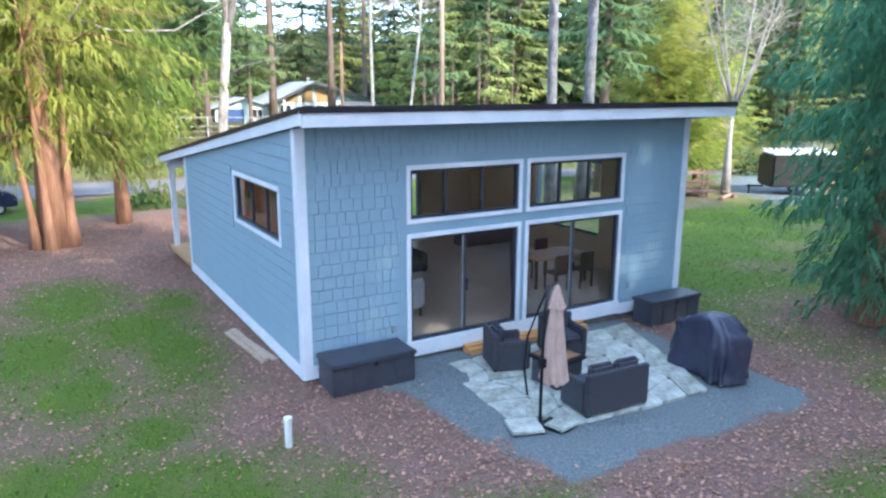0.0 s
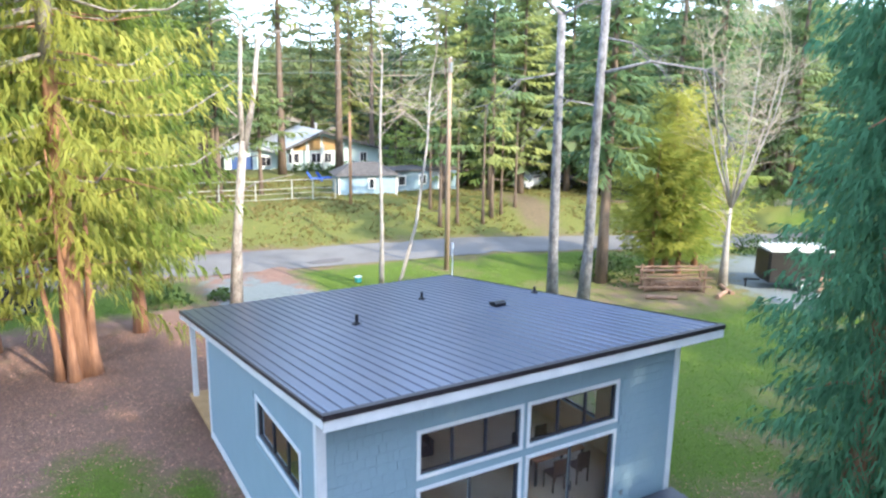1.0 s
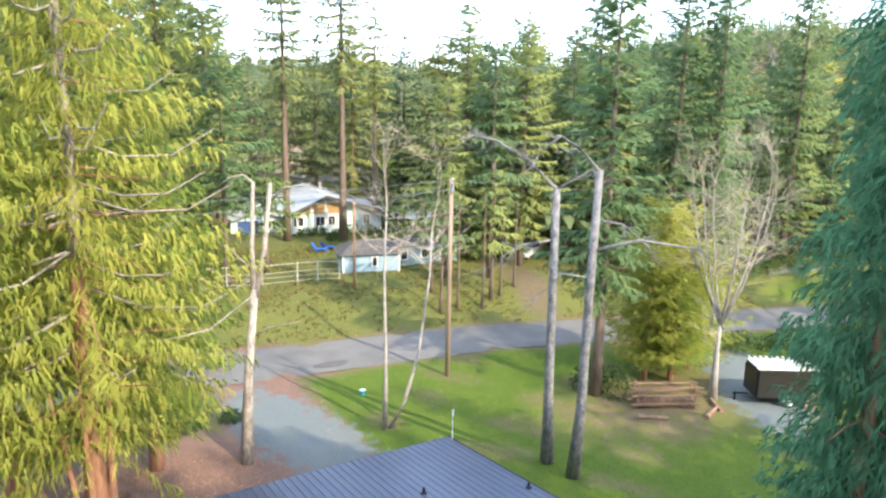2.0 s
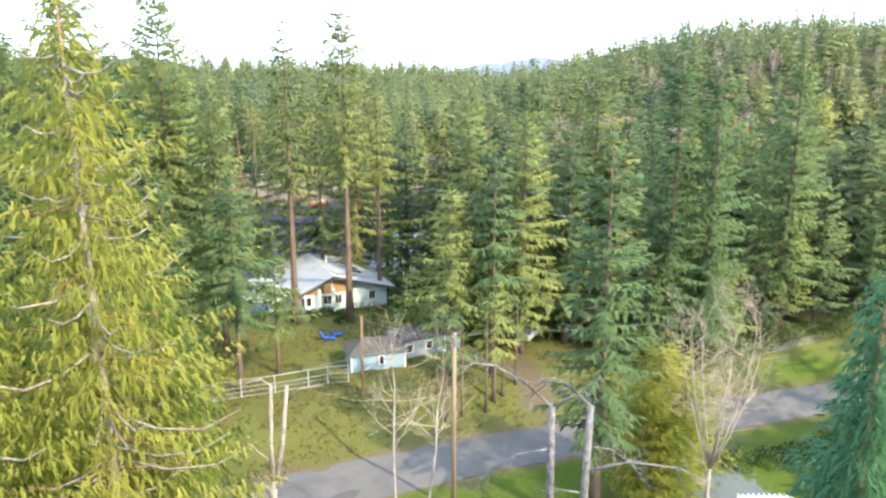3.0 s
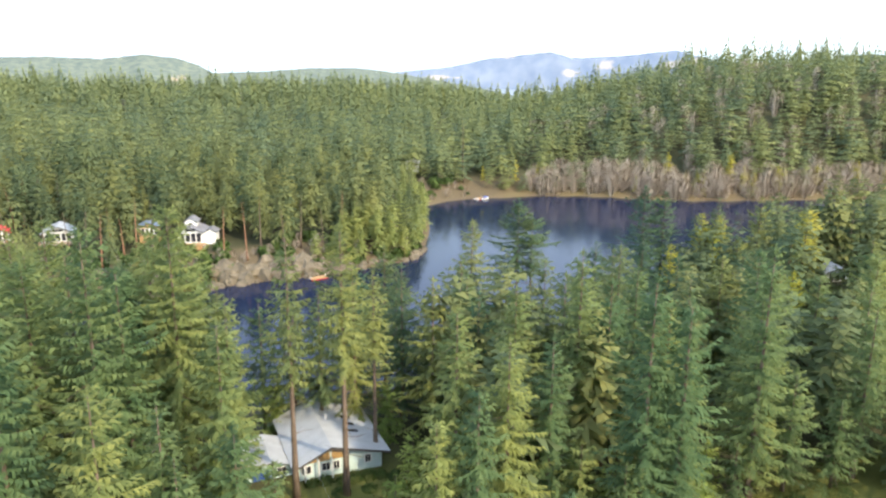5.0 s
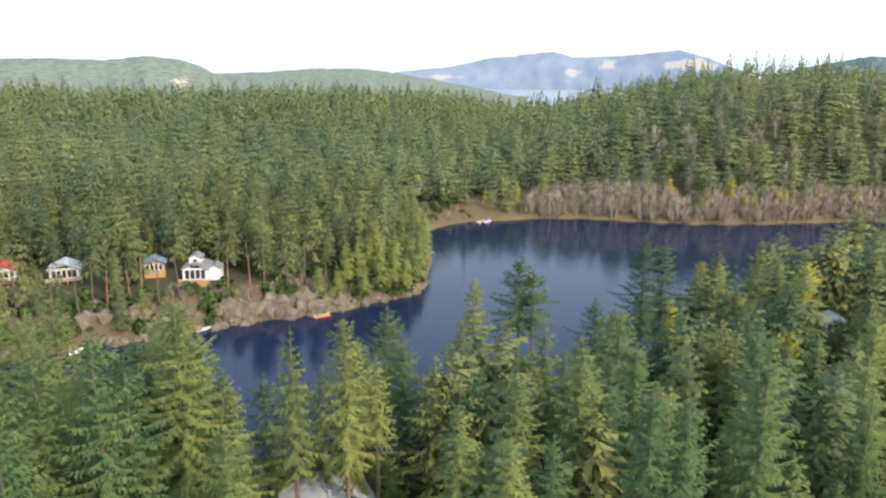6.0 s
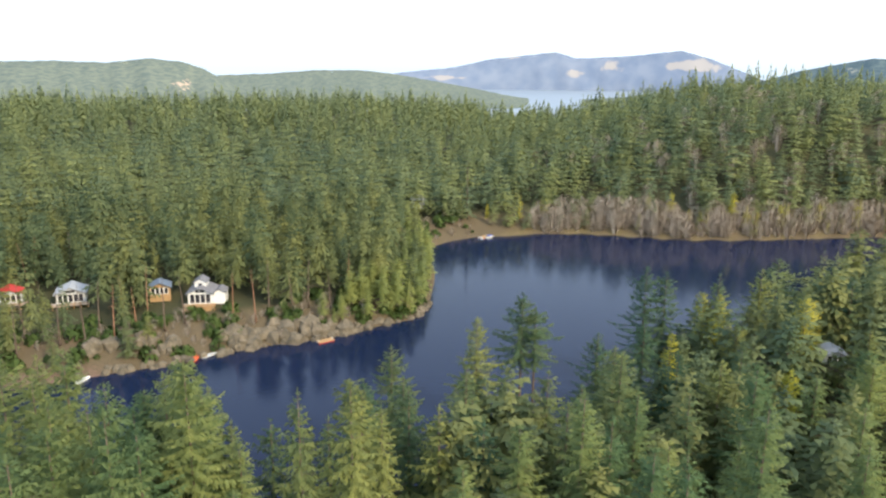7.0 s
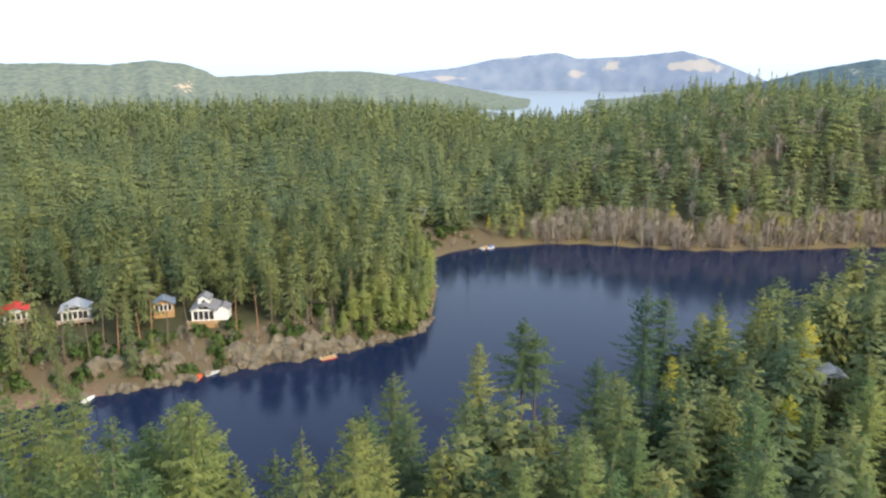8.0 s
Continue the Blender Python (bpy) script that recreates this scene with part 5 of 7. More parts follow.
table("dining_table", 7.41, 2.1, 1.7, 0.95, 0.75, plain("table_wood", (0.4, 0.18, 0.08), (0.58, 0.29, 0.13), 0.4, 3, 30), "warm brown wooden dining table inside the cabin")
for x, y, t in ((7.01, 1.40, 180), (7.81, 1.40, 180), (7.01, 2.80, 0), (7.81, 2.80, 0)):
    dining_chair(x, y, t, DARKWOOD, "dark wooden dining chair at the table")
for x, y, t in ((2.75, 1.5, 200), (3.35, 3.1, 150)):
    ob = thing("lounge_armchair", "pale upholstered lounge armchair behind the glass door", "armchair", (x, y, 0.34), t, "lounge armchairs")
    boxpart("seat", (-0.34, 0.34, -0.36, 0.3, 0.2, 0.44), LINEN, ob, 0.05)
    boxpart("backrest", (-0.36, 0.36, 0.24, 0.42, 0.22, 0.88), LINEN, ob, 0.06)
    for sx in (-0.42, 0.3):
        boxpart("arm", (sx, sx + 0.12, -0.34, 0.36, 0.2, 0.6), CUSHION, ob, 0.03)
    for sx in (-0.3, 0.3):
        for sy in (-0.28, 0.3):
            boxpart("leg", (sx - 0.025, sx + 0.025, sy - 0.025, sy + 0.025, 0, 0.2), DARKWOOD, ob, 0.004)
ob = thing("sofa", "dark upholstered sofa facing the glass doors", "sofa", (3.9, 4.6, 0.34))
boxpart("seat", (-1.0, 1.0, -0.4, 0.35, 0.12, 0.45), CUSHION, ob, 0.06)
boxpart("backrest", (-1.0, 1.0, 0.25, 0.45, 0.3, 0.85), CUSHION, ob, 0.06)
for x in (-1.1, 0.92):
    boxpart("arm", (x, x + 0.18, -0.4, 0.45, 0.1, 0.62), CUSHION, ob, 0.05)
ob = thing("kitchen_cabinet", "dark kitchen cabinet run with pale worktop", "cabinet", (8.6, 6.8, 0.34))
boxpart("body", (-1.0, 0.9, -0.3, 0.3, 0.0, 0.87), DARKWOOD, ob, 0.006)
boxpart("worktop", (-1.03, 0.92, -0.33, 0.3, 0.87, 0.91), LINEN, ob, 0.006)
ob = thing("bookcase", "tall dark bookcase against a pine wall", "bookcase", (4.4, 5.8, 0.34))
boxpart("body", (-0.5, 0.5, -0.16, 0.16, 0, 2.0), DARKWOOD, ob, 0.006)
for k in range(4):
    boxpart("shelf", (-0.47, 0.47, -0.19, -0.16, 0.3 + 0.42 * k, 0.33 + 0.42 * k), WOODIN, ob, 0.003)

# ---- the patio ----
PZ = -0.06
PAT = thing("pavement_patio", "pale irregular flagstone patio set in grey gravel", "patio", kind="structure")
rng = random.Random(21)
NX, NY = 7, 6
cor = {}
for i in range(NX + 1):
    for j in range(NY + 1):
        edge = i in (0, NX) or j in (0, NY)
        a = 0.02 if edge else 0.17
        u, v = i / NX, j / NY
        x = 2.28 + 5.2 * u + 0.25 * v * (1 - u) - 1.35 * (1 - v) * u
        y = -3.75 + 3.24 * v - 0.2 * (1 - v) * u + 0.45 * (1 - v) * max(0.0, 0.18 - u) / 0.18
        cor[i, j] = (x + rng.uniform(-a, a), y + rng.uniform(-a, a))
for i in range(NX):
    for j in range(NY):
        q = [cor[i, j], cor[i + 1, j], cor[i + 1, j + 1], cor[i, j + 1]]
        cx, cy = sum(p[0] for p in q) / 4, sum(p[1] for p in q) / 4
        pts = []
        for k in range(4):
            (ax, ay), (bx, by) = q[k], q[(k + 1) % 4]
            for f in (0.08, 0.5, 0.92):
                m = 0.03 * rng.uniform(-1, 1) if f == 0.5 else 0
                pts.append((ax + (bx - ax) * f + m, ay + (by - ay) * f + m))
        s = 0.98
        bm = bmesh.new()
        prism(bm, [((x - cx) * s, (y - cy) * s) for x, y in pts], 0.0, 0.05)
        o = part("flagstone", bm, FLAG, PAT)
        o.location = (cx, cy, PZ - 0.035 + 0.008 * rng.random())
        o.rotation_euler = (rng.uniform(-0.008, 0.008), rng.uniform(-0.008, 0.008), 0)


def loose_slab(x, y, w, d, turn, z, label):
    bm = bmesh.new()
    box(bm, -w / 2, w / 2, -d / 2, d / 2, 0, 0.06, 0.008)
    o = part("paving_slab", bm, FLAG)
    o.matrix_world = pose(x, y, z, 0, 0, turn)
    return tagged(o, label, "slab", "weights on the umbrella stand")


for x, y, w, d, t, z in ((2.34, -3.46, 0.52, 0.46, -20, PZ + 0.042), (2.92, -3.72, 0.42, 0.3, 10, PZ + 0.042), (2.8, -3.16, 0.44, 0.3, 55, PZ + 0.042)):
    loose_slab(x, y, w, d, t, z, "rough grey paving slab weighting the umbrella stand")


def deck_box(x0, x1, y0, y1, z0, label):
    ob = thing("deck_box", label, "storage box", ((x0 + x1) / 2, (y0 + y1) / 2, z0), group="deck boxes")
    w, d = (x1 - x0) / 2, (y1 - y0) / 2
    boxpart("body", (-w + 0.03, w - 0.03, -d + 0.03, d - 0.03, 0, 0.52), RESIN, ob, 0.012)
    boxpart("lid", (-w, w, -d, d, 0.52, 0.61), RESIN, ob, 0.02, "slightly overhanging dark lid")
    for k in (-0.5, 0, 0.5):
        boxpart("panel_rib", (k * w - 0.02, k * w + 0.02, -d + 0.015, -d + 0.03, 0.05, 0.48), RESIN, ob, 0.004)
    boxpart("latch", (-0.04, 0.04, -d - 0.012, -d + 0.004, 0.47, 0.55), BLACKMETAL, ob, 0.004)
    return ob


deck_box(0.16, 1.82, -0.92, -0.16, -0.06, "black resin deck storage box beside the corner of the cabin")
deck_box(8.0, 9.66, -0.82, -0.18, -0.17, "black resin deck storage box near the covered grill")


def wicker_seat(x, y, turn, w, label, name, cat):
    """A boxy wicker seat; it looks along its own -y."""
    ob = thing(name, label, cat, (x, y, PZ + 0.012), turn, "wicker seats")
    h, d = w / 2, 0.37
    boxpart("back_panel", (-h, h, d - 0.1, d, 0.03, 0.74), WICKER, ob, 0.02)
    boxpart("arm_panel", (-h, -h + 0.1, -d, d - 0.1, 0.03, 0.58), WICKER, ob, 0.02)
    boxpart("arm_panel", (h - 0.1, h, -d, d - 0.1, 0.03, 0.58), WICKER, ob, 0.02)
    boxpart("seat_base", (-h + 0.1, h - 0.1, -d + 0.02, d - 0.1, 0.05, 0.32), WICKER, ob, 0.01)
    n = 2 if w > 1 else 1
    sw = (w - 0.22) / n
    for k in range(n):
        a = -h + 0.11 + k * sw
        boxpart("seat_cushion", (a, a + sw - 0.01, -d, d - 0.12, 0.32, 0.45), CUSHION, ob, 0.04, "dark fabric cushion")
        boxpart("back_cushion", (a + 0.02, a + sw - 0.03, d - 0.26, d - 0.1, 0.45, 0.84), CUSHION, ob, 0.05, "dark fabric cushion")
    for sx in (-h + 0.06, h - 0.06):
        for sy in (-d + 0.06, d - 0.06):
            boxpart("foot", (sx - 0.03, sx + 0.03, sy - 0.03, sy + 0.03, 0, 0.04), BLACKMETAL, ob, 0)
    return ob


wicker_seat(3.68, -1.12, 72, 0.74, "charcoal wicker armchair with dark cushions on the patio", "armchair", "armchair")
wicker_seat(5.05, -1.15, -12, 0.74, "charcoal wicker armchair with dark cushions by the step", "armchair", "armchair")
wicker_seat(4.1, -3.38, 176, 1.3, "charcoal wicker loveseat turned to the cabin", "loveseat", "sofa")
ob = thing("fire_table", "square wicker fire table with a rusty brown top", "table", (4.0, -2.25, PZ + 0.012), 8)
boxpart("base", (-0.33, 0.33, -0.33, 0.33, 0, 0.46), WICKER, ob, 0.02)
boxpart("rim", (-0.38, 0.38, -0.38, 0.38, 0.46, 0.52), BLACKMETAL, ob, 0.012)
boxpart("burner_top", (-0.3, 0.3, -0.3, 0.3, 0.52, 0.535), plain("rusty_tray", (0.12, 0.055, 0.03), (0.26, 0.13, 0.06), 0.8, 6, 40), ob, 0.004, "rusty brown top plate")


def grill_cover():
    ob = thing("grill_cover", "black vinyl cover draped over a barbecue grill", "grill cover", (6.85, -3.3, PZ), 84)
    bm = bmesh.new()
    n, rings = 56, 16
    loops = []
    for j in range(rings + 1):
        f = j / rings
        row = []
        for i in range(n):
            a = i * math.tau / n
            c, s = math.cos(a), math.sin(a)
            e = 0.45
            ux, uy = math.copysign(abs(c) ** e, c), math.copysign(abs(s) ** e, s)
            if f < 0.7:
                g = f / 0.7
                fold = (0.055 * (1 - g) + 0.012) * math.sin(8 * a + 1.6 * math.sin(3 * a) + 0.8 * g) + 0.075 * noise.noise((2.4 * ux, 2.4 * uy, 2.2 * g)) + 0.03 * noise.noise((6 * ux, 6 * uy, 5 * g)) + 0.014 * math.sin(19 * a + 5 * g)
                wx = 0.74 - 0.05 * g + fold
                wy = 0.38 - 0.05 * g + fold
                top = 0.88 + 0.24 * math.exp(-((ux * wx + 0.1) / 0.42) ** 4)
                z = (top + 0.09 * noise.noise((2.5 * ux, 2.5 * uy, 4.0))) * g
            else:
                g = (f - 0.7) / 0.3
                wx, wy = 0.69 * max(1 - g, 0) ** 0.9, 0.33 * max(1 - g, 0) ** 0.9
                z = 0.88 + 0.24 * math.exp(-((ux * wx + 0.1) / 0.42) ** 4) + 0.05 * math.sin(g * math.pi / 2) + 0.012 * math.sin(9 * a) * (1 - g)
            row.append(bm.verts.new((ux * max(wx, 0.001), uy * max(wy, 0.001), z)))
        loops.append(row)
    for a, b in zip(loops, loops[1:]):
        for i in range(n):
            bm.faces.new((a[i], a[(i + 1) % n], b[(i + 1) % n], b[i]))
    bmesh.ops.remove_doubles(bm, verts=bm.verts[:], dist=0.002)
    part("cover", bm, VINYL, ob, smooth=True)
    for sx in (-0.6, 0.6):
        boxpart("strap", (sx - 0.02, sx + 0.02, -0.41, 0.41, 0.03, 0.06), BLACKMETAL, ob, 0.003)
    return ob


grill_cover()


def patio_umbrella():
    ob = thing("cantilever_umbrella", "closed tan cantilever umbrella on a black curved stand", "umbrella", (2.62, -3.5, PZ + 0.012))
    bm = bmesh.new()
    tube(bm, [(0, 0, 0), (0.0, 0.0, 0.9), (0.03, 0.02, 1.8), (0.1, 0.03, 2.3)], [0.028, 0.028, 0.026, 0.022], 10)
    part("pole", bm, BLACKMETAL, ob, smooth=True)
    bm = bmesh.new()
    tube(bm, [(0.22, 0.62, 0.25), (0.12, 0.6, 0.8), (0.1, 0.5, 1.35), (0.14, 0.28, 1.9), (0.12, 0.05, 2.28)], [0.02, 0.02, 0.02, 0.02, 0.018], 8)
    part("arm", bm, BLACKMETAL, ob, smooth=True)
    for a in (0, 90):
        bm = bmesh.new()
        box(bm, -0.36, 0.36, -0.03, 0.03, 0.0, 0.03, 0.004)
        o = part("base_bar", bm, BLACKMETAL, ob)
        o.rotation_euler = (0, 0, radians(a + 20))
    boxpart("crank_box", (-0.05, 0.05, -0.06, 0.04, 1.0, 1.16), BLACKMETAL, ob, 0.01)

    def cloth(name, z0, z1, r0, r1, n=48, rows=14, waist=0.0):
        bm = bmesh.new()
        rs = []
        for j in range(rows + 1):
            f = j / rows
            z = z0 + (z1 - z0) * f
            r = r0 + (r1 - r0) * f + waist * math.sin(f * math.pi)
            ring = []
            for i in range(n):
                a = i * math.tau / n
                k = 1 + 0.24 * math.cos(8 * a + 0.6 * f) * (1 - f * 0.7)
                sag = 0.05 * math.cos(8 * a) * (j == 0)
                ring.append(bm.verts.new((0.3 + r * k * math.cos(a), 0.06 + r * k * math.sin(a), z + sag)))
            rs.append(ring)
        for a, b in zip(rs, rs[1:]):
            for i in range(n):
                bm.faces.new((a[i], a[(i + 1) % n], b[(i + 1) % n], b[i]))
        bm.faces.new(rs[-1])
        return part(name, bm, CANVAS, ob, "faded tan canvas", smooth=True)
    cloth("canopy", 0.68, 1.98, 0.2, 0.085)
    cloth("canopy_top", 1.9, 2.28, 0.13, 0.03, rows=6)
    bm = bmesh.new()
    tube(bm, [(0.1, 0.03, 2.28), (0.3, 0.06, 2.33)], [0.022, 0.02], 8)
    part("hook", bm, BLACKMETAL, ob)


patio_umbrella()
ob = thing("timber_step", "low orange-brown timber step under the glass doors", "step", (4.95, -0.2, PZ - 0.02))
for k, (y0, y1, z0, z1) in enumerate(((-0.16, -0.02, 0.0, 0.13), (-0.02, 0.13, 0.0, 0.17))):
    boxpart("beam", (-1.6, 1.55, y0, y1, z0, z1), STEPWOOD, ob, 0.01)
bm = bmesh.new()
tube(bm, [(0, 0, -0.2), (0, 0, 0.5)], [0.055, 0.055], 16)
tube(bm, [(0, 0, 0.44), (0, 0, 0.51)], [0.064, 0.064], 16)
o = part("vent_pipe", bm, PVC)
o.location = (-1.06, -2.18, -0.04)
tagged(o, "short white plastic pipe standing in leaf litter", "pipe")
for k, (x, t, z) in enumerate(((-0.42, 5, 0.0), (-0.26, 8, 0.0), (-0.33, 3, 0.05))):
    bm = bmesh.new()
    box(bm, -0.07, 0.07, -1.05, 1.05, 0, 0.045, 0.004)
    o = part("plank", bm, PLANK)
    o.matrix_world = pose(x - 0.02, 2.35, -0.045 + z, 0, 0, t)
    tagged(o, "weathered plank lying along the cabin wall", "plank", "planks by the wall")

# ---- bare trees, snags and poles ----
def bare_limb(bm, rng, p, d, ln, r, depth, droop=0.0, spread=0.55, twigs=3, sides=5):
    """A limb that bends and forks into ever finer twigs."""
    pts, rad = [Vector(p)], [r]
    d = Vector(d).normalized()
    n = 4 if depth > 1 else 3
    for k in range(n):
        d = (d + Vector((rng.uniform(-1, 1), rng.uniform(-1, 1), rng.uniform(-0.6, 0.8) - droop)) * 0.16).normalized()
        pts.append(pts[-1] + d * ln / n)
        rad.append(r * (1 - 0.75 * (k + 1) / n) + 0.003)
    tube(bm, pts, rad, sides if depth > 1 else 3, cap=False)
    if depth <= 0:
        return
    for _ in range(twigs):
        k = rng.randint(1, n)
        e = (d + Vector((rng.uniform(-1, 1), rng.uniform(-1, 1), rng.uniform(-0.5, 0.9))) * spread * 1.6).normalized()
        bare_limb(bm, rng, pts[k], e, ln * rng.uniform(0.45, 0.75), rad[k] * 0.6, depth - 1, droop, spread, twigs, sides)


def bare_tree(name, label, x, y, stems, bark, seed, twigs=4, depth=3, spread=0.5, droop=0.0, low=0.35):
    """stems: base offset, list of points of the stem, radius at its foot, limb length."""
    rng = random.Random(seed)
    ob = thing(name, label, "tree", (x, y, ground_z(x, y)))
    for pts, r, ln in stems:
        tb, cb = bmesh.new(), bmesh.new()
        n = len(pts)
        rad = [r * (1 - 0.72 * k / (n - 1)) * (1.35 if k == 0 else 1) for k in range(n)]
        tube(tb, pts, rad, 9)
        for k in range(1, n):
            for _ in range(twigs if k > n * low else 0):
                f = rng.random()
                p = Vector(pts[k - 1]).lerp(Vector(pts[k]), f)
                a = rng.random() * math.tau
                bare_limb(cb, rng, p, (math.cos(a), math.sin(a), rng.uniform(0.1, 1.0)), ln * rng.uniform(0.5, 1.0), rad[k] * 0.45, depth - 1, droop, spread, 3)
        bare_limb(cb, rng, pts[-1], Vector(pts[-1]) - Vector(pts[-2]), ln, rad[-1], depth, droop, spread, 4)
        st = part("stem", tb, bark, ob, smooth=True)
        part("crown", cb, TWIG, st, "bare winter twigs")
    return ob


bare_tree("bare_alder", "slim pale alder with two bare stems", 11.95, 22.1, [([(0, 0, -0.1), (0.05, 0, 4), (-0.05, 0, 9), (0.1, 0, 13)], 0.13, 3.4),
          ([(0.25, -0.1, -0.1), (1.0, -0.5, 1.6), (1.7, -0.8, 4.5), (2.3, -0.9, 9), (2.4, -0.9, 11.5)], 0.13, 3.6)], ALDERBARK, 31, twigs=13, low=0.6)
bare_tree("bare_maple", "bare spreading maple with many upright stems", 32.4, 16.0, [([(0, 0, -0.2), (0.1, 0.1, 3.0), (0.3, 0.2, 5.2)], 0.24, 2.0)] + [
          ([(0.3, 0.2, 4.8), (0.3 + 1.0 * math.cos(a), 0.2 + 1.0 * math.sin(a), 7.4), (0.3 + 1.9 * math.cos(a), 0.2 + 1.9 * math.sin(a), 10.6), (0.3 + 2.3 * math.cos(a), 0.2 + 2.3 * math.sin(a), 13.0)], 0.07, 2.6)
          for a in (0.3, 1.2, 2.2, 3.0, 4.1, 5.2, 5.9)], ALDERBARK, 32, twigs=9)
RIGHT = Vector((0.857, -0.515, 0))


def snag(name, label, x, y, stems, limbs, seed, twigs=True):
    bark = GREYSNAG if "grey" in label else SNAGBARK
    rng = random.Random(seed)
    ob = thing(name, label, "dead tree", (x, y, ground_z(x, y)), group="topped snags")
    for pts, r0, r1 in stems:
        bm = bmesh.new()
        n = len(pts)
        tube(bm, pts, [(r0 + (r1 - r0) * k / (n - 1)) * (1.4 if k == 0 else 1) for k in range(n)], 12)
        part("trunk", bm, bark, ob, smooth=True)
    for pts, r in limbs:
        bm = bmesh.new()
        pts = [Vector(p) for p in pts]
        n = len(pts)
        tube(bm, pts, [r * (1 - 0.7 * k / (n - 1)) for k in range(n)], 7)
        if twigs:
            for k in range(1, n):
                for _ in range(3):
                    e = (pts[k] - pts[k - 1]).normalized() + Vector((rng.uniform(-1, 1), rng.uniform(-1, 1), rng.uniform(-1.1, 0.7)))
                    bare_limb(bm, rng, pts[k], e, rng.uniform(0.5, 1.2), r * 0.35, 2, 0.3, 0.6, 3)
        part("limb", bm, bark, ob, smooth=True)
    return ob


def on(p, right, up, away=0.0):
    v = Vector(p) + RIGHT * right + Vector((0.515, 0.857, 0)) * away
    return (v.x, v.y, v.z + up)


SA = (1.15, 1.1, 14.35)
snag("snag", "bleached dead tree topped into two broken stems", 4.05, 22.1, [([(0, 0, -0.1), (0.3, 0.2, 4.5), (0.9, 0.6, 9.0)], 0.27, 0.19), ([(0.85, 0.55, 8.6), (0.95, 1.0, 11), SA], 0.13, 0.09), ([(0.9, 0.6, 8.6), (1.5, 0.7, 11), (1.95, 0.85, 14.3)], 0.15, 0.1)],
     [([SA, on(SA, -0.5, 0.35), on(SA, -1.2, 0.2), on(SA, -1.9, -0.4)], 0.06), ([(1.95, 0.85, 13.4), on((1.95, 0.85, 13.4), 0.7, 0.7), on((1.95, 0.85, 13.4), 2.0, 0.9)], 0.06), ([(0.6, 0.4, 6.6), on((0.6, 0.4, 6.6), 0.9, 0.5), on((0.6, 0.4, 6.6), 2.6, 0.9)], 0.05),
      ([(0.9, 0.9, 10.0), on((0.9, 0.9, 10.0), -0.8, 0.7), on((0.9, 0.9, 10.0), -1.3, 1.2)], 0.05), ([(0.5, 0.35, 5.6), on((0.5, 0.35, 5.6), -1.4, 0.3)], 0.04)], 41, False)
SB, SC = (-1.3, -1.2, 14.4), (-1.2, -1.8, 15.3)
snag("snag", "tall grey topped trunk with one long leaning limb", 17.4, 14.2, [([(0, 0, -0.1), (-0.3, -0.2, 4), (-0.9, -0.8, 9.5), SB], 0.26, 0.17)],
     [([SB, on(SB, -1.3, 1.2), on(SB, -2.8, 2.1), on(SB, -3.8, 2.3)], 0.1), ([SB, on(SB, 0.9, 0.5), on(SB, 1.5, 0.9)], 0.06), ([(-1.2, -1.0, 12), on((-1.2, -1.0, 12), -1.6, -0.3), on((-1.2, -1.0, 12), -3.0, -1.4)], 0.05)], 42)
snag("snag", "tall grey topped trunk with bare drooping limbs", 17.4, 12.2, [([(0, 0, -0.1), (-0.2, -0.5, 4), (-0.8, -1.2, 9.5), SC], 0.27, 0.16)],
     [([SC, on(SC, -0.9, 0.9), on(SC, -1.7, 1.4), on(SC, -2.6, 0.6)], 0.08), ([(-1.0, -1.5, 11.8), on((-1.0, -1.5, 11.8), 2.0, 0.5), on((-1.0, -1.5, 11.8), 4.2, 0.2), on((-1.0, -1.5, 11.8), 5.4, -2.4)], 0.08),
      ([(-1.1, -1.6, 13.2), on((-1.1, -1.6, 13.2), 1.2, -0.2), on((-1.1, -1.6, 13.2), 2.2, -1.0)], 0.05), ([(-0.9, -1.3, 10.5), on((-0.9, -1.3, 10.5), -1.2, 0.2), on((-0.9, -1.3, 10.5), -2.2, -0.8)], 0.05)], 43)
for x, y, h in ((27.0, 38.6, 9.0), (29.4, 38.3, 10.5), (32.2, 39.6, 9.5), (34.4, 40.5, 9.0), (26.0, 41.5, 8.5)):
    ob = thing("tree_trunk", "thin brown bare conifer trunk on the bank", "tree", (x, y, ground_z(x, y)), group="bank trunks")
    trunk_mesh("trunk", h, 0.13, BARK, ob, limbs=6, rng=RNG, limb_len=0.8, low=0.4)


def utility_pole(x, y, top, r, label, arm=True, wood=POLEWOOD):
    z = ground_z(x, y)
    ob = thing("utility_pole", label, "pole", (x, y, z), group="poles")
    bm = bmesh.new()
    tube(bm, [(0, 0, -0.3), (0, 0, (top - z) / 2), (0, 0, top - z)], [r, r * 0.88, r * 0.75], 12)
    part("pole", bm, wood, ob, smooth=True)
    if arm:
        boxpart("bracket", (-0.06, 0.06, -0.25, -0.1, top - z - 0.9, top - z - 0.3), SOFFIT, ob, 0.01, "grey pole-top bracket")
        for k in (0.05, 0.6):
            bm = bmesh.new()
            tube(bm, [(0, 0, top - z - k), (0.0, -0.22, top - z - k + 0.04)], [0.02, 0.04], 8)
            part("insulator", bm, PVC, ob)
    return ob


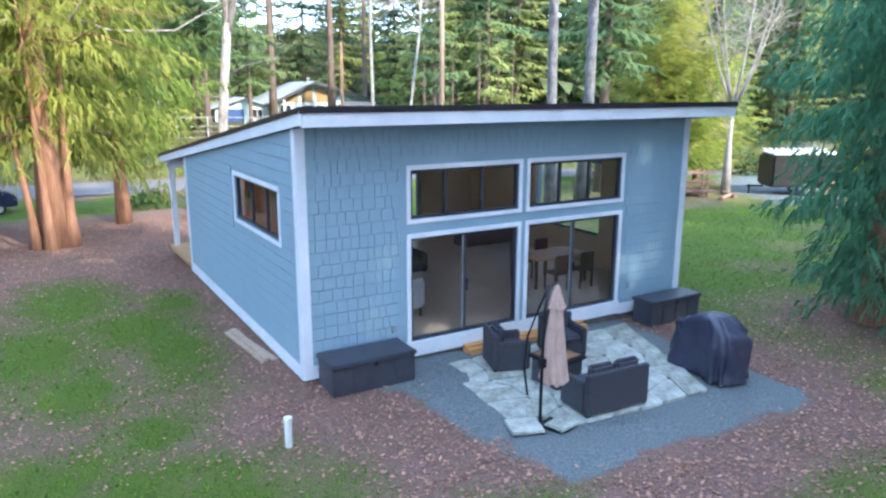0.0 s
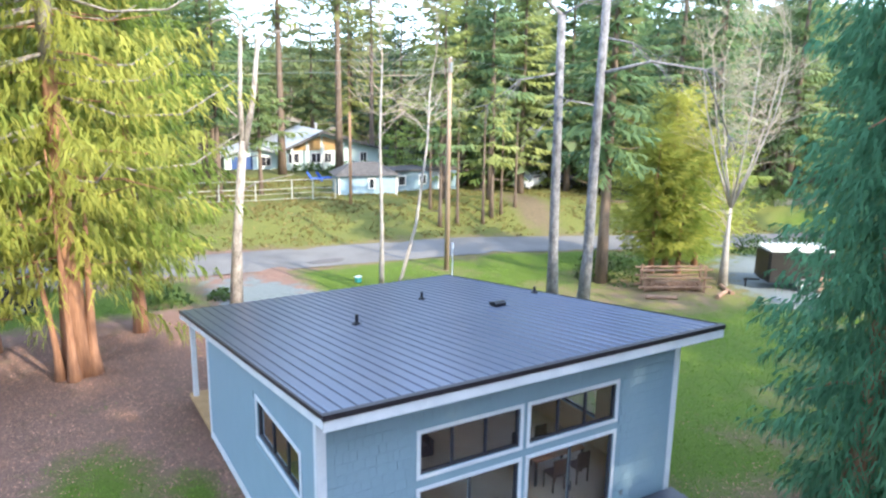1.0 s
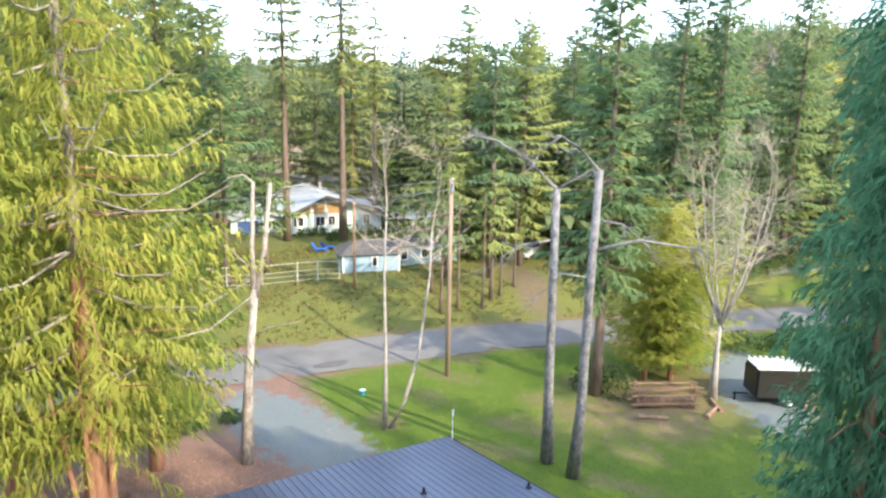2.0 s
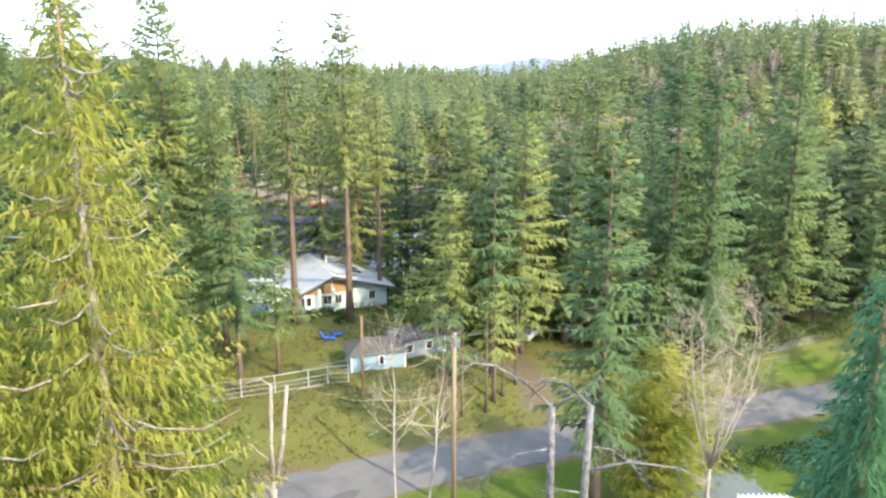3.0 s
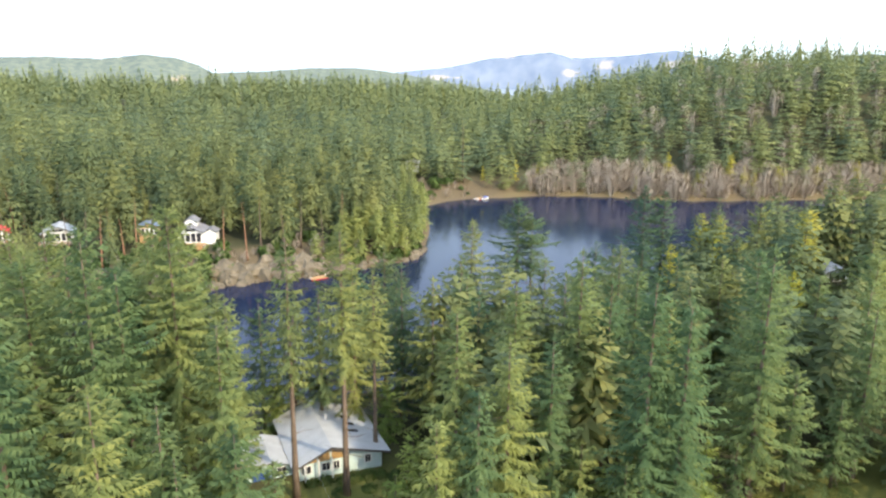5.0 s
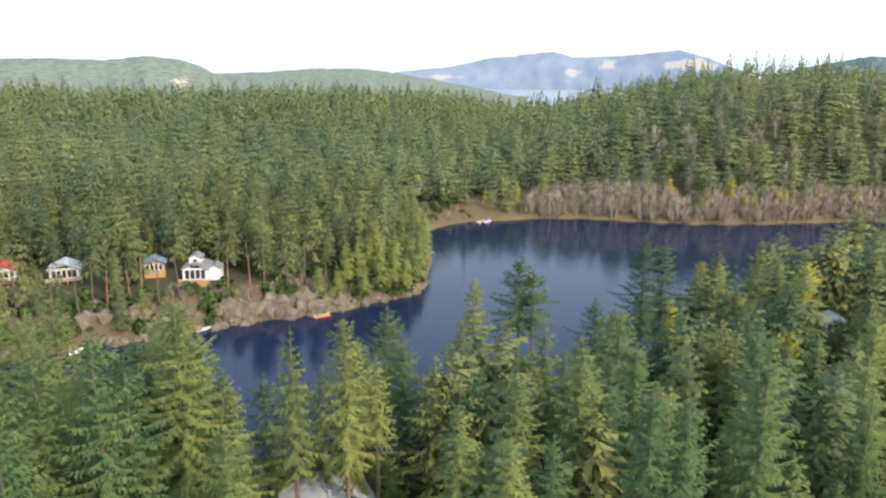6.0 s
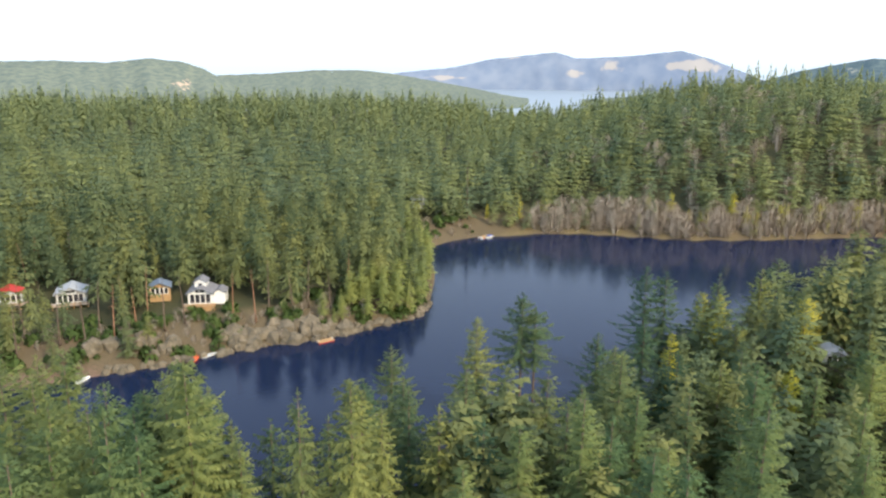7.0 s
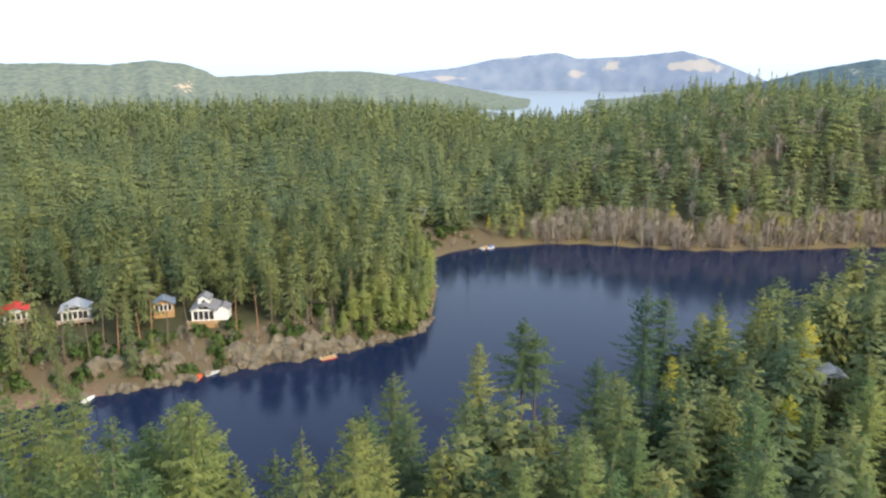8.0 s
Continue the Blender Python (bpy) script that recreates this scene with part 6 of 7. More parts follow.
utility_pole(19.1, 27.1, 12.6, 0.17, "tall weathered utility pole beside the road")
utility_pole(19.7, 44.2, 8.77, 0.14, "short orange-brown service pole on the bank", False, plain("orange_pole_wood", (0.28, 0.15, 0.08), (0.46, 0.29, 0.17), 0.9, 2.0, 20.0, 0.4, stretch=(1, 1, 0.1)))
utility_pole(-46, 31.5, 12.0, 0.17, "weathered utility pole further along the road")
utility_pole(74, 20.5, 9.5, 0.17, "weathered utility pole further down the road")


def wire(a, b, sag, label):
    a, b = Vector(a), Vector(b)
    bm = bmesh.new()
    pts = [a.lerp(b, k / 24) - Vector((0, 0, sag * 4 * (k / 24) * (1 - k / 24))) for k in range(25)]
    tube(bm, pts, [0.011] * 25, 4)
    return tagged(part("overhead_wire", bm, SOFFIT), label, "wire", "overhead wires")


wire((19.1, 26.9, 12.5), (-46, 31.3, 11.9), 0.7, "pale overhead wire along the road")
wire((19.1, 26.9, 11.9), (-46, 31.3, 11.3), 0.8, "pale overhead wire along the road")
wire((19.1, 26.9, 12.5), (74, 20.3, 9.4), 0.7, "pale overhead wire along the road")
wire((19.1, 27.2, 12.3), (19.7, 44.1, 8.6), 0.4, "service wire from the road pole to the short pole")
wire((19.7, 44.2, 8.7), (24.0, 69.2, 4.6), 0.5, "service wire running to the neighbour house")

# ---- fence and neighbours across the road ----
FENCE = thing("fence", "weathered grey rail fence along the bank", "fence")
GREYWOOD = plain("silvered_wood", (0.28, 0.28, 0.25), (0.46, 0.46, 0.41), 0.9, 4, 30, 0.3)
fx = [(-4.5, 50.6), (-1.5, 50.5), (1.5, 50.3), (4.5, 50.1), (7.5, 49.8), (9.9, 49.6), (12.9, 49.1), (16.0, 48.6), (17.9, 48.5), (19.8, 47.9)]
for x, y in fx:
    z = ground_z(x, y)
    boxpart("post", (x - 0.05, x + 0.05, y - 0.05, y + 0.05, z - 0.2, z + 1.85), GREYWOOD, FENCE, 0.01)
for (ax, ay), (bx, by) in zip(fx, fx[1:]):
    za, zb = ground_z(ax, ay), ground_z(bx, by)
    for h, r in ((0.15, 0.025), (0.62, 0.02), (1.05, 0.03), (1.78, 0.034)):
        bm = bmesh.new()
        tube(bm, [(ax, ay - 0.07, za + h), (bx, by - 0.07, zb + h)], [r, r], 6)
        part("rail", bm, GREYWOOD, FENCE)


def gable(bm, x0, x1, y0, y1, zb, ze, zr, xr=None):
    """Walls under a ridge that runs along y; xr: where the ridge stands."""
    xr = (x0 + x1) / 2 if xr is None else xr
    pts = [(x0, zb), (x1, zb), (x1, ze), (xr, zr), (x0, ze)]
    lo = [bm.verts.new((x, y0, z)) for x, z in pts]
    hi = [bm.verts.new((x, y1, z)) for x, z in pts]
    bm.faces.new(lo)
    bm.faces.new(hi[::-1])
    for i in range(5):
        bm.faces.new((lo[i], hi[i], hi[(i + 1) % 5], lo[(i + 1) % 5]))


def slab_roof(parent, mat, a, b, y0, y1, th, label=""):
    """One sloping roof sheet between two heights, a and b: (x, z)."""
    bm = bmesh.new()
    v = [(a[0], y0, a[1]), (b[0], y0, b[1]), (b[0], y1, b[1]), (a[0], y1, a[1])]
    lo = [bm.verts.new(p) for p in v]
    hi = [bm.verts.new((x, y, z + th)) for x, y, z in v]
    bm.faces.new(lo[::-1])
    bm.faces.new(hi)
    for i in range(4):
        bm.faces.new((lo[i], lo[(i + 1) % 4], hi[(i + 1) % 4], hi[i]))
    bmesh.ops.recalc_face_normals(bm, faces=bm.faces[:])
    return part("roof", bm, mat, parent, label)


def house_window(parent, x0, x1, y, z0, z1, bars=1, trim=WHITEPAINT):
    """A small window on a wall that faces -y."""
    f = boxpart("window", (x0 - 0.12, x1 + 0.12, y - 0.05, y - 0.005, z0 - 0.12, z1 + 0.12), trim, parent, 0.01, "white-framed window")
    w = (x1 - x0) / (bars + 1)
    for k in range(bars + 1):
        boxpart("pane", (x0 + k * w + 0.03, x0 + (k + 1) * w - 0.03, y - 0.065, y - 0.052, z0, z1), FARGLASS, f, 0)
    return f


NH = thing("house", "pale teal house with a low grey metal gable roof", "house", (22.3, 69.6, 0.9), -7)
bm = bmesh.new()
gable(bm, 0, 11.6, 0, 13.5, -0.6, 2.75, 4.75, 4.4)
part("wall", bm, WALLTEAL, NH)
slab_roof(NH, ROOFGREY, (-0.9, 2.38), (4.4, 4.78), -1.0, 14.2, 0.14, "light grey metal roof")
slab_roof(NH, ROOFGREY, (4.4, 4.78), (12.6, 2.48), -1.0, 14.2, 0.14, "light grey metal roof")
for a, b in (((-0.9, 2.33), (4.4, 4.73)), ((4.4, 4.73), (12.6, 2.43))):
    bm = bmesh.new()
    v = [(a[0], -1.06, a[1] - 0.12), (b[0], -1.06, b[1] - 0.12), (b[0], -1.06, b[1] + 0.18), (a[0], -1.06, a[1] + 0.18)]
    lo = [bm.verts.new(p) for p in v]
    hi = [bm.verts.new((x, y + 0.06, z)) for x, y, z in v]
    bm.faces.new(lo)
    bm.faces.new(hi[::-1])
    for i in range(4):
        bm.faces.new((lo[i], hi[i], hi[(i + 1) % 4], lo[(i + 1) % 4]))
    part("bargeboard", bm, ROOFDARK, NH)
for x0, x1 in ((0.5, 1.7), (3.2, 4.3), (4.75, 5.6), (9.2, 10.0)):
    house_window(NH, x0, x1, 0, 1.15, 2.2)
# brown-tan reflection of the wooden interior is painted into these opaque panes
HONEY = plain("honey_reflection_paint", (0.3, 0.18, 0.08), (0.45, 0.3, 0.14), 0.3, 2, 10, 0)
for x0, x1, za, zb in ((0.9, 2.5, 2.95, 3.5), (2.75, 4.3, 3.55, 4.25), (4.55, 6.3, 4.2, 3.75)):
    bm = bmesh.new()
    lo = [bm.verts.new(p) for p in ((x0, -0.04, 2.55), (x1, -0.04, 2.55), (x1, -0.04, zb), (x0, -0.04, za))]
    hi = [bm.verts.new((v.co.x, -0.005, v.co.z)) for v in lo]
    bm.faces.new(lo)
    for i in range(4):
        bm.faces.new((lo[i], lo[(i + 1) % 4], hi[(i + 1) % 4], hi[i]))
    part("gable_window", bm, HONEY, NH, "clerestory pane with a honey-brown reflection painted in")
for x in (0.75, 2.62, 4.42):
    boxpart("post", (x - 0.09, x + 0.09, -0.9, -0.7, 0.0, 3.0 + 0.3 * (x > 1)), WHITEPAINT, NH, 0.01)
bm = bmesh.new()
tube(bm, [(5.6, 7.5, 4.2), (5.6, 7.5, 5.35)], [0.14, 0.14], 10)
tube(bm, [(5.6, 7.5, 5.3), (5.6, 7.5, 5.45)], [0.2, 0.2], 10)
part("chimney_pipe", bm, ROOFGREY, NH)
for y in (4.0, 6.2, 8.4):
    bm = bmesh.new()
    box(bm, 8.2, 9.6, y, y + 0.7, 3.55, 3.62, 0.01, Matrix.Rotation(0, 4, "Y"))
    o = part("skylight", bm, FARGLASS, NH)
    o.rotation_euler = (0, 0.273, 0)
    o.location = (-0.75, 0, 2.75)
bm = bmesh.new()
gable(bm, -6.6, -0.05, 2.0, 9.0, -0.6, 2.0, 2.9)
part("wall", bm, WALLTEAL, NH)
slab_roof(NH, ROOFGREY, (-7.2, 1.75), (-3.3, 2.95), 1.4, 9.6, 0.12, "light grey metal roof")
slab_roof(NH, ROOFGREY, (-3.3, 2.95), (-0.1, 1.95), 1.4, 9.6, 0.12, "light grey metal roof")
house_window(NH, -2.4, -1.3, 2.0, 0.7, 1.7)
boxpart("door", (-5.8, -3.4, 1.94, 1.995, -0.2, 1.75), plain("dark_blue_tarpaulin", (0.02, 0.05, 0.16), (0.04, 0.09, 0.26), 0.6), NH, 0.01, "dark blue tarpaulin hung over the carport")

SHED = thing("shed", "small blue-grey shed with a dark hipped roof", "shed", (20.9, 49.8, 0.75), -13)
bm = bmesh.new()
box(bm, 0, 5.6, 0, 3.6, -0.3, 2.0)
part("wall", bm, WALLBLUE, SHED)
bm = bmesh.new()
lo = [bm.verts.new(p) for p in ((-0.35, -0.35, 1.95), (5.95, -0.35, 1.95), (5.95, 3.95, 1.95), (-0.35, 3.95, 1.95))]
hi = [bm.verts.new(p) for p in ((1.6, 1.8, 3.1), (4.0, 1.8, 3.1))]
bm.faces.new(lo[::-1])
bm.faces.new((lo[0], lo[1], hi[1], hi[0]))
bm.faces.new((lo[1], lo[2], hi[1]))
bm.faces.new((lo[2], lo[3], hi[0], hi[1]))
bm.faces.new((lo[3], lo[0], hi[0]))
part("roof", bm, ROOFDARK, SHED, "dark shingled roof")
house_window(SHED, 2.9, 3.35, 0, 0.8, 1.6, 0)
for x in (0.03, 5.57):
    boxpart("corner_board", (x - 0.06, x + 0.06, -0.06, 0.0, -0.3, 1.95), WHITEPAINT, SHED, 0.01)
SHED2 = thing("outbuilding", "long pale blue outbuilding with white trim", "shed", (26.8, 50.6, 0.75), 2)
bm = bmesh.new()
box(bm, 0, 7.6, 0, 3.4, -0.4, 1.9)
part("wall", bm, WALLBLUE, SHED2)
slab_roof(SHED2, ROOFDARK, (-0.3, 2.0), (7.9, 2.0), -0.4, 3.8, 0.16, "flat dark roof")
for x in (0.8, 3.2):
    house_window(SHED2, x, x + 0.7, 0, 0.7, 1.5, 0)
boxpart("door", (5.4, 6.3, -0.05, -0.005, -0.3, 1.6), WHITEPAINT, SHED2, 0.01, "white door")


def lounge(x, y, turn):
    ob = thing("lounge_chair", "bright blue plastic garden lounger on the grass", "lounger", (x, y, ground_z(x, y)), turn, "blue loungers")
    boxpart("seat", (-0.3, 0.3, -0.8, 0.4, 0.28, 0.36), BLUETARP, ob, 0.02)
    bm = bmesh.new()
    box(bm, -0.3, 0.3, -0.04, 0.04, 0, 0.8, 0.02)
    o = part("backrest", bm, BLUETARP, ob)
    o.location, o.rotation_euler = (0, 0.4, 0.32), (-0.6, 0, 0)
    for sx in (-0.26, 0.26):
        for sy in (-0.7, 0.3):
            boxpart("leg", (sx - 0.03, sx + 0.03, sy - 0.03, sy + 0.03, 0, 0.3), BLUETARP, ob, 0.004)


lounge(22.2, 59.4, 60)
lounge(23.4, 60.0, 100)


GREYPAINT = plain("pale_grey_car_paint", (0.4, 0.42, 0.45), (0.5, 0.52, 0.55), 0.3, 2, 10, 0)


def car(x, y, turn, paint, label):
    z = ground_z(x, y)
    ob = thing("car", label, "car", (x, y, z), turn, "parked cars")
    bm = bmesh.new()
    pts = [(-2.2, 0.35), (-2.25, 0.75), (-1.9, 0.95), (-1.1, 1.02), (-0.5, 1.5), (1.1, 1.52), (1.75, 1.05), (2.2, 0.95), (2.25, 0.4)]
    lo = [bm.verts.new((a, -0.88 + 0.14 * (b > 1.2), b)) for a, b in pts]
    hi = [bm.verts.new((a, 0.88 - 0.14 * (b > 1.2), b)) for a, b in pts]
    bm.faces.new(lo)
    bm.faces.new(hi[::-1])
    for i in range(len(pts)):
        k = (i + 1) % len(pts)
        bm.faces.new((lo[i], hi[i], hi[k], lo[k]))
    bmesh.ops.bevel(bm, geom=bm.edges[:], offset=0.05, segments=2, affect="EDGES")
    bmesh.ops.recalc_face_normals(bm, faces=bm.faces[:])
    part("body", bm, paint, ob)
    for s in (-0.86, 0.85):
        boxpart("side_window", (-0.55, 1.1, s - 0.02 + 0.1 * (s < 0), s + 0.03 - 0.08 * (s > 0), 1.08, 1.42), FARGLASS, ob, 0.01)
    for sx in (-1.4, 1.4):
        for sy in (-0.85, 0.7):
            bm = bmesh.new()
            tube(bm, [(0, 0, 0), (0, 0.16, 0)], [0.33, 0.33], 16)
            w = part("wheel", bm, RUBBER, ob)
            w.location = (sx, sy, 0.33)
            bm = bmesh.new()
            tube(bm, [(0, -0.01, 0), (0, 0.17, 0)], [0.19, 0.19], 12)
            part("rim", bm, ROOFGREY, w)
    return ob


car(-6.6, 29.2, 12, plain("dark_blue_car_paint", (0.012, 0.02, 0.05), (0.02, 0.03, 0.07), 0.25, 2, 10, 0), "dark blue car parked beneath the cedars")
car(46.2, 53.2, 30, WHITEPAINT, "white car parked among firs by the neighbour house")
car(43.4, 50.2, 24, GREYPAINT, "pale grey car parked on the dirt drive")
car(49.2, 50.0, 20, TRAILERDARK, "dark car parked among firs by the neighbour house")

TR = thing("cargo_trailer", "dark enclosed cargo trailer with a white roof on gravel", "trailer", (35.9, 13.7, ground_z(35.6, 13.9)), -31)
boxpart("body", (-2.0, 2.0, -1.0, 1.0, 0.5, 2.45), TRAILERDARK, TR, 0.14)
boxpart("roof", (-1.93, 1.93, -0.93, 0.93, 2.40, 2.53), WHITEPAINT, TR, 0.03, "white trailer roof")
boxpart("tongue", (-3.0, -2.0, -0.06, 0.06, 0.45, 0.55), BLACKMETAL, TR, 0.01)
boxpart("jack", (-2.9, -2.8, -0.05, 0.05, 0.0, 0.6), BLACKMETAL, TR, 0.01)
for s in (-1.0, 0.86):
    bm = bmesh.new()
    tube(bm, [(0, -0.1, 0), (0, 0.1, 0)], [0.34, 0.34], 18)
    w = part("wheel", bm, RUBBER, TR)
    w.location = (0.2, s, 0.34)
    bm = bmesh.new()
    tube(bm, [(0, -0.12, 0), (0, 0.12, 0)], [0.2, 0.2], 14)
    part("rim", bm, WHITEPAINT, w, "white wheel rim")
    bm = bmesh.new()
    pts = [(0.2 + 0.46 * math.cos(a), s - 0.16 * (s < 0), 0.36 + 0.44 * math.sin(a)) for a in np.linspace(0.1, math.pi - 0.1, 9)]
    for p, q in zip(pts, pts[1:]):
        vs = [bm.verts.new((p[0], p[1], p[2])), bm.verts.new((q[0], q[1], q[2])), bm.verts.new((q[0], q[1] + 0.24, q[2])), bm.verts.new((p[0], p[1] + 0.24, p[2]))]
        bm.faces.new(vs)
    bmesh.ops.solidify(bm, geom=bm.faces[:], thickness=0.02)
    part("fender", bm, WHITEPAINT, TR, "white rounded fender")
for k in range(11):
    bm = bmesh.new()
    tube(bm, [(-1.8 + k * 0.36, 0.55, 2.62), (-1.8 + k * 0.36, 0.95, 2.62)], [0.06, 0.06], 8)
    part("roof_roller", bm, WHITEPAINT, TR, "white roller on the roof edge")
for k, z in enumerate((0.75, 1.05, 1.35)):
    boxpart("side_board", (1.0, 1.7, -1.3, -1.05, z - 0.6, z - 0.4), FIREWOOD, TR, 0.01)

RACK = thing("log_rack", "rough timber rack stacked with split logs", "log rack", (28.6, 16.6, ground_z(28.6, 16.6)), -28)
for x in (-1.8, 1.8):
    for y in (-0.35, 0.35):
        boxpart("post", (x - 0.06, x + 0.06, y - 0.06, y + 0.06, -0.1, 1.5), FIREWOOD, RACK, 0.01)
for z in (0.25, 0.8, 1.3):
    for y in (-0.44, 0.4):
        bm = bmesh.new()
        tube(bm, [(-2.2, y, z), (2.2, y, z + 0.05)], [0.07, 0.055], 7)
        part("rail", bm, FIREWOOD, RACK)
rng = random.Random(5)
bm = bmesh.new()
tube(bm, [(0, -0.33, 0), (0, 0.33, 0)], [0.09, 0.085], 7)
lg = part("log", bm, FIREWOOD, RACK)
lg.location = (-1.6, 0, 0.12)
for k in range(60):
    o = lg.copy()
    scene.collection.objects.link(o)
    o.location = (-1.6 + (k % 19) * 0.178 + rng.uniform(-0.02, 0.02), rng.uniform(-0.05, 0.05), 0.12 + 0.165 * (k // 19) + 0.01 * rng.random())
    o.rotation_euler = (0, rng.random() * 6, rng.uniform(-0.06, 0.06))
for k, (x, y, t) in enumerate(((30.4, 14.4, 20), (26.6, 15.6, -35), (31.5, 15.0, 60))):
    ob = thing("fallen_log", "short cut log lying in brown needles", "log", (x, y, ground_z(x, y) + 0.1), t, "cut logs")
    bm = bmesh.new()
    tube(bm, [(-0.9, 0, 0), (0, 0.05, 0), (0.9, 0, 0.02)], [0.14, 0.13, 0.11], 9)
    part("log", bm, FIREWOOD, ob)

# ---- the far shore ----
def clump(rng, n, r, h, size):
    """A bush of small leaves round a hollow middle."""
    u = rng.normal(size=(n, 3))
    u /= np.linalg.norm(u, axis=1)[:, None]
    u[:, 2] = np.abs(u[:, 2])
    k = (0.55 + 0.5 * rng.random(n))[:, None]
    p = u * k * np.array([r, r, h])
    a = rng.normal(size=(n, 3))
    a /= np.linalg.norm(a, axis=1)[:, None]
    b = np.cross(a, rng.normal(size=(n, 3)))
    b /= np.linalg.norm(b, axis=1)[:, None]
    s = (size * (0.6 + 0.8 * rng.random(n)))[:, None]
    v = np.stack([p + a * s, p + b * s * 0.6, p - a * s, p - b * s * 0.6], 1).reshape(-1, 3)
    i = np.arange(n)[:, None] * 4
    return v, np.concatenate([i + [0, 1, 2], i + [0, 2, 3]], 1).reshape(-1, 3), np.repeat(unit(u + 0.4 * a + np.array([0, 0, 0.3])), 4, 0)


def twig_fan(rng, n, r, h):
    """A leafless bush: upright stems that end in a haze of short twigs."""
    a = rng.random(n) * math.tau
    q = rng.random(n) ** 0.55
    f = 0.12 + 0.83 * rng.random(n) ** 0.7
    f = np.where(np.arange(n) < n // 8, 0.0, f)
    ln = np.where(f == 0, 0.75, 0.1 + 0.13 * rng.random(n)) * h
    wide = np.where(f == 0, 0.3, 1.0) * q * r * np.sqrt(np.clip(1.02 - f, 0, 1)) * (0.45 + 0.75 * np.sqrt(f))
    base = np.stack([np.cos(a) * wide, np.sin(a) * wide, f * h * (1 - 0.12 * q)], 1)
    out = unit(np.stack([np.cos(a) * 0.45 * q, np.sin(a) * 0.45 * q, 0.9 + 0 * a], 1) + 0.8 * (rng.random((n, 3)) - 0.5) * (f > 0)[:, None])
    tip = base + out * ln[:, None]
    s = np.stack([-np.sin(a + 0.8), np.cos(a + 0.8), np.zeros(n)], 1) * 0.011 * h * (0.6 + rng.random(n))[:, None]
    v = np.stack([base - s, base + s, tip], 1).reshape(-1, 3)
    N = unit(np.stack([0.4 * np.cos(a), 0.4 * np.sin(a), 1 + 0 * a], 1) + 0.6 * (rng.random((n, 3)) - 0.5))
    return v, np.arange(3 * n).reshape(-1, 3), np.repeat(N, 3, 0)


rng = np.random.default_rng(77)


def along_shore(pts, n, back0, back1):
    """Places scattered along a stretch of the shore, set back from the water."""
    pts = np.array(pts, float)
    seg = np.linalg.norm(np.diff(pts, axis=0), axis=1)
    s = rng.random(n) * seg.sum()
    k = np.clip(np.searchsorted(np.cumsum(seg), s), 0, len(seg) - 1)
    f = (s - np.concatenate([[0], np.cumsum(seg)])[k]) / seg[k]
    p = pts[k] + (pts[k + 1] - pts[k]) * f[:, None]
    d = (pts[k + 1] - pts[k]) / seg[k][:, None]
    out = np.stack([d[:, 1], -d[:, 0]], 1)
    return p + out * (back0 + (back1 - back0) * rng.random(n))[:, None]


TWIGS = [twig_fan(np.random.default_rng(400 + k), 330, 1.0, 1.0) for k in range(6)]
BUSH = [clump(np.random.default_rng(420 + k), 130, 1.0, 1.0, 0.22) for k in range(6)]
east = FAR_SHORE[0:8]
p = along_shore(east, 270, 0.3, 11.0)
h = 7 + 7.5 * rng.random(len(p)) ** 1.2
many("bare_shrubs", TWIGS, p[:, 0], p[:, 1], h, h * 0.55, TWIG, rng, "pinkish-brown leafless shrubs along the far shore")
p = np.stack([250 + 210 * rng.random(110), 195 + 150 * rng.random(110)], 1)
p = p[(shore_distance(p[:, 0], p[:, 1]) > 14) & beyond(p[:, 0], p[:, 1])]
h = 7 + 9 * rng.random(len(p))
many("bare_trees", TWIGS, p[:, 0], p[:, 1], h, h * 0.4, TWIG, rng, "grey-brown leafless trees between the firs of the slope")
west = FAR_SHORE[8:]
p = along_shore(west[:13], 200, 2, 18)
h = 1.5 + 3.0 * rng.random(len(p))
many("bare_shrubs", TWIGS, p[:, 0], p[:, 1], h, h * 0.55, TWIG, rng, "brown leafless shrubs on the rocky shore")
p = along_shore(west[:13], 300, 2, 22)
h = 1.2 + 2.6 * rng.random(len(p))
many("shore_bushes", BUSH, p[:, 0], p[:, 1], h, h * 0.75, SHRUBLEAF, rng, "green bushes on the rocky shore")
p = along_shore(west[2:9], 60, 2, 11)
h = 7 + 9 * rng.random(len(p))
many("shore_firs", MID, p[:, 0], p[:, 1], h, h * 0.2, FIRLEAF, rng, "young firs leaning over the water")
p = along_shore(FAR_SHORE[0:9], 46, 2, 10)
h = 7 + 10 * rng.random(len(p))
many("shore_firs", MID, p[:, 0], p[:, 1], h, h * 0.17, GOLDLEAF, rng, "young bright conifers on the far shore")


def rocks(name, places, label, lo, hi, tall):
    bm = bmesh.new()
    rg = random.Random(len(places))
    for x, y in places:
        s = rg.uniform(lo, hi)
        z = max(ground_z(x, y), LAKE_Z - 0.3)
        r = bmesh.ops.create_icosphere(bm, subdivisions=2, radius=s)
        o = rg.random() * 50
        for v in r["verts"]:
            k = 1 + 0.45 * noise.noise(v.co * (1.3 / s) + Vector((o, o, 0)))
            v.co = Vector((x + v.co.x * k, y + v.co.y * k, z + v.co.z * k * tall))
    return tagged(part(name, bm, ROCK), label, "rocks", kind="stuff")


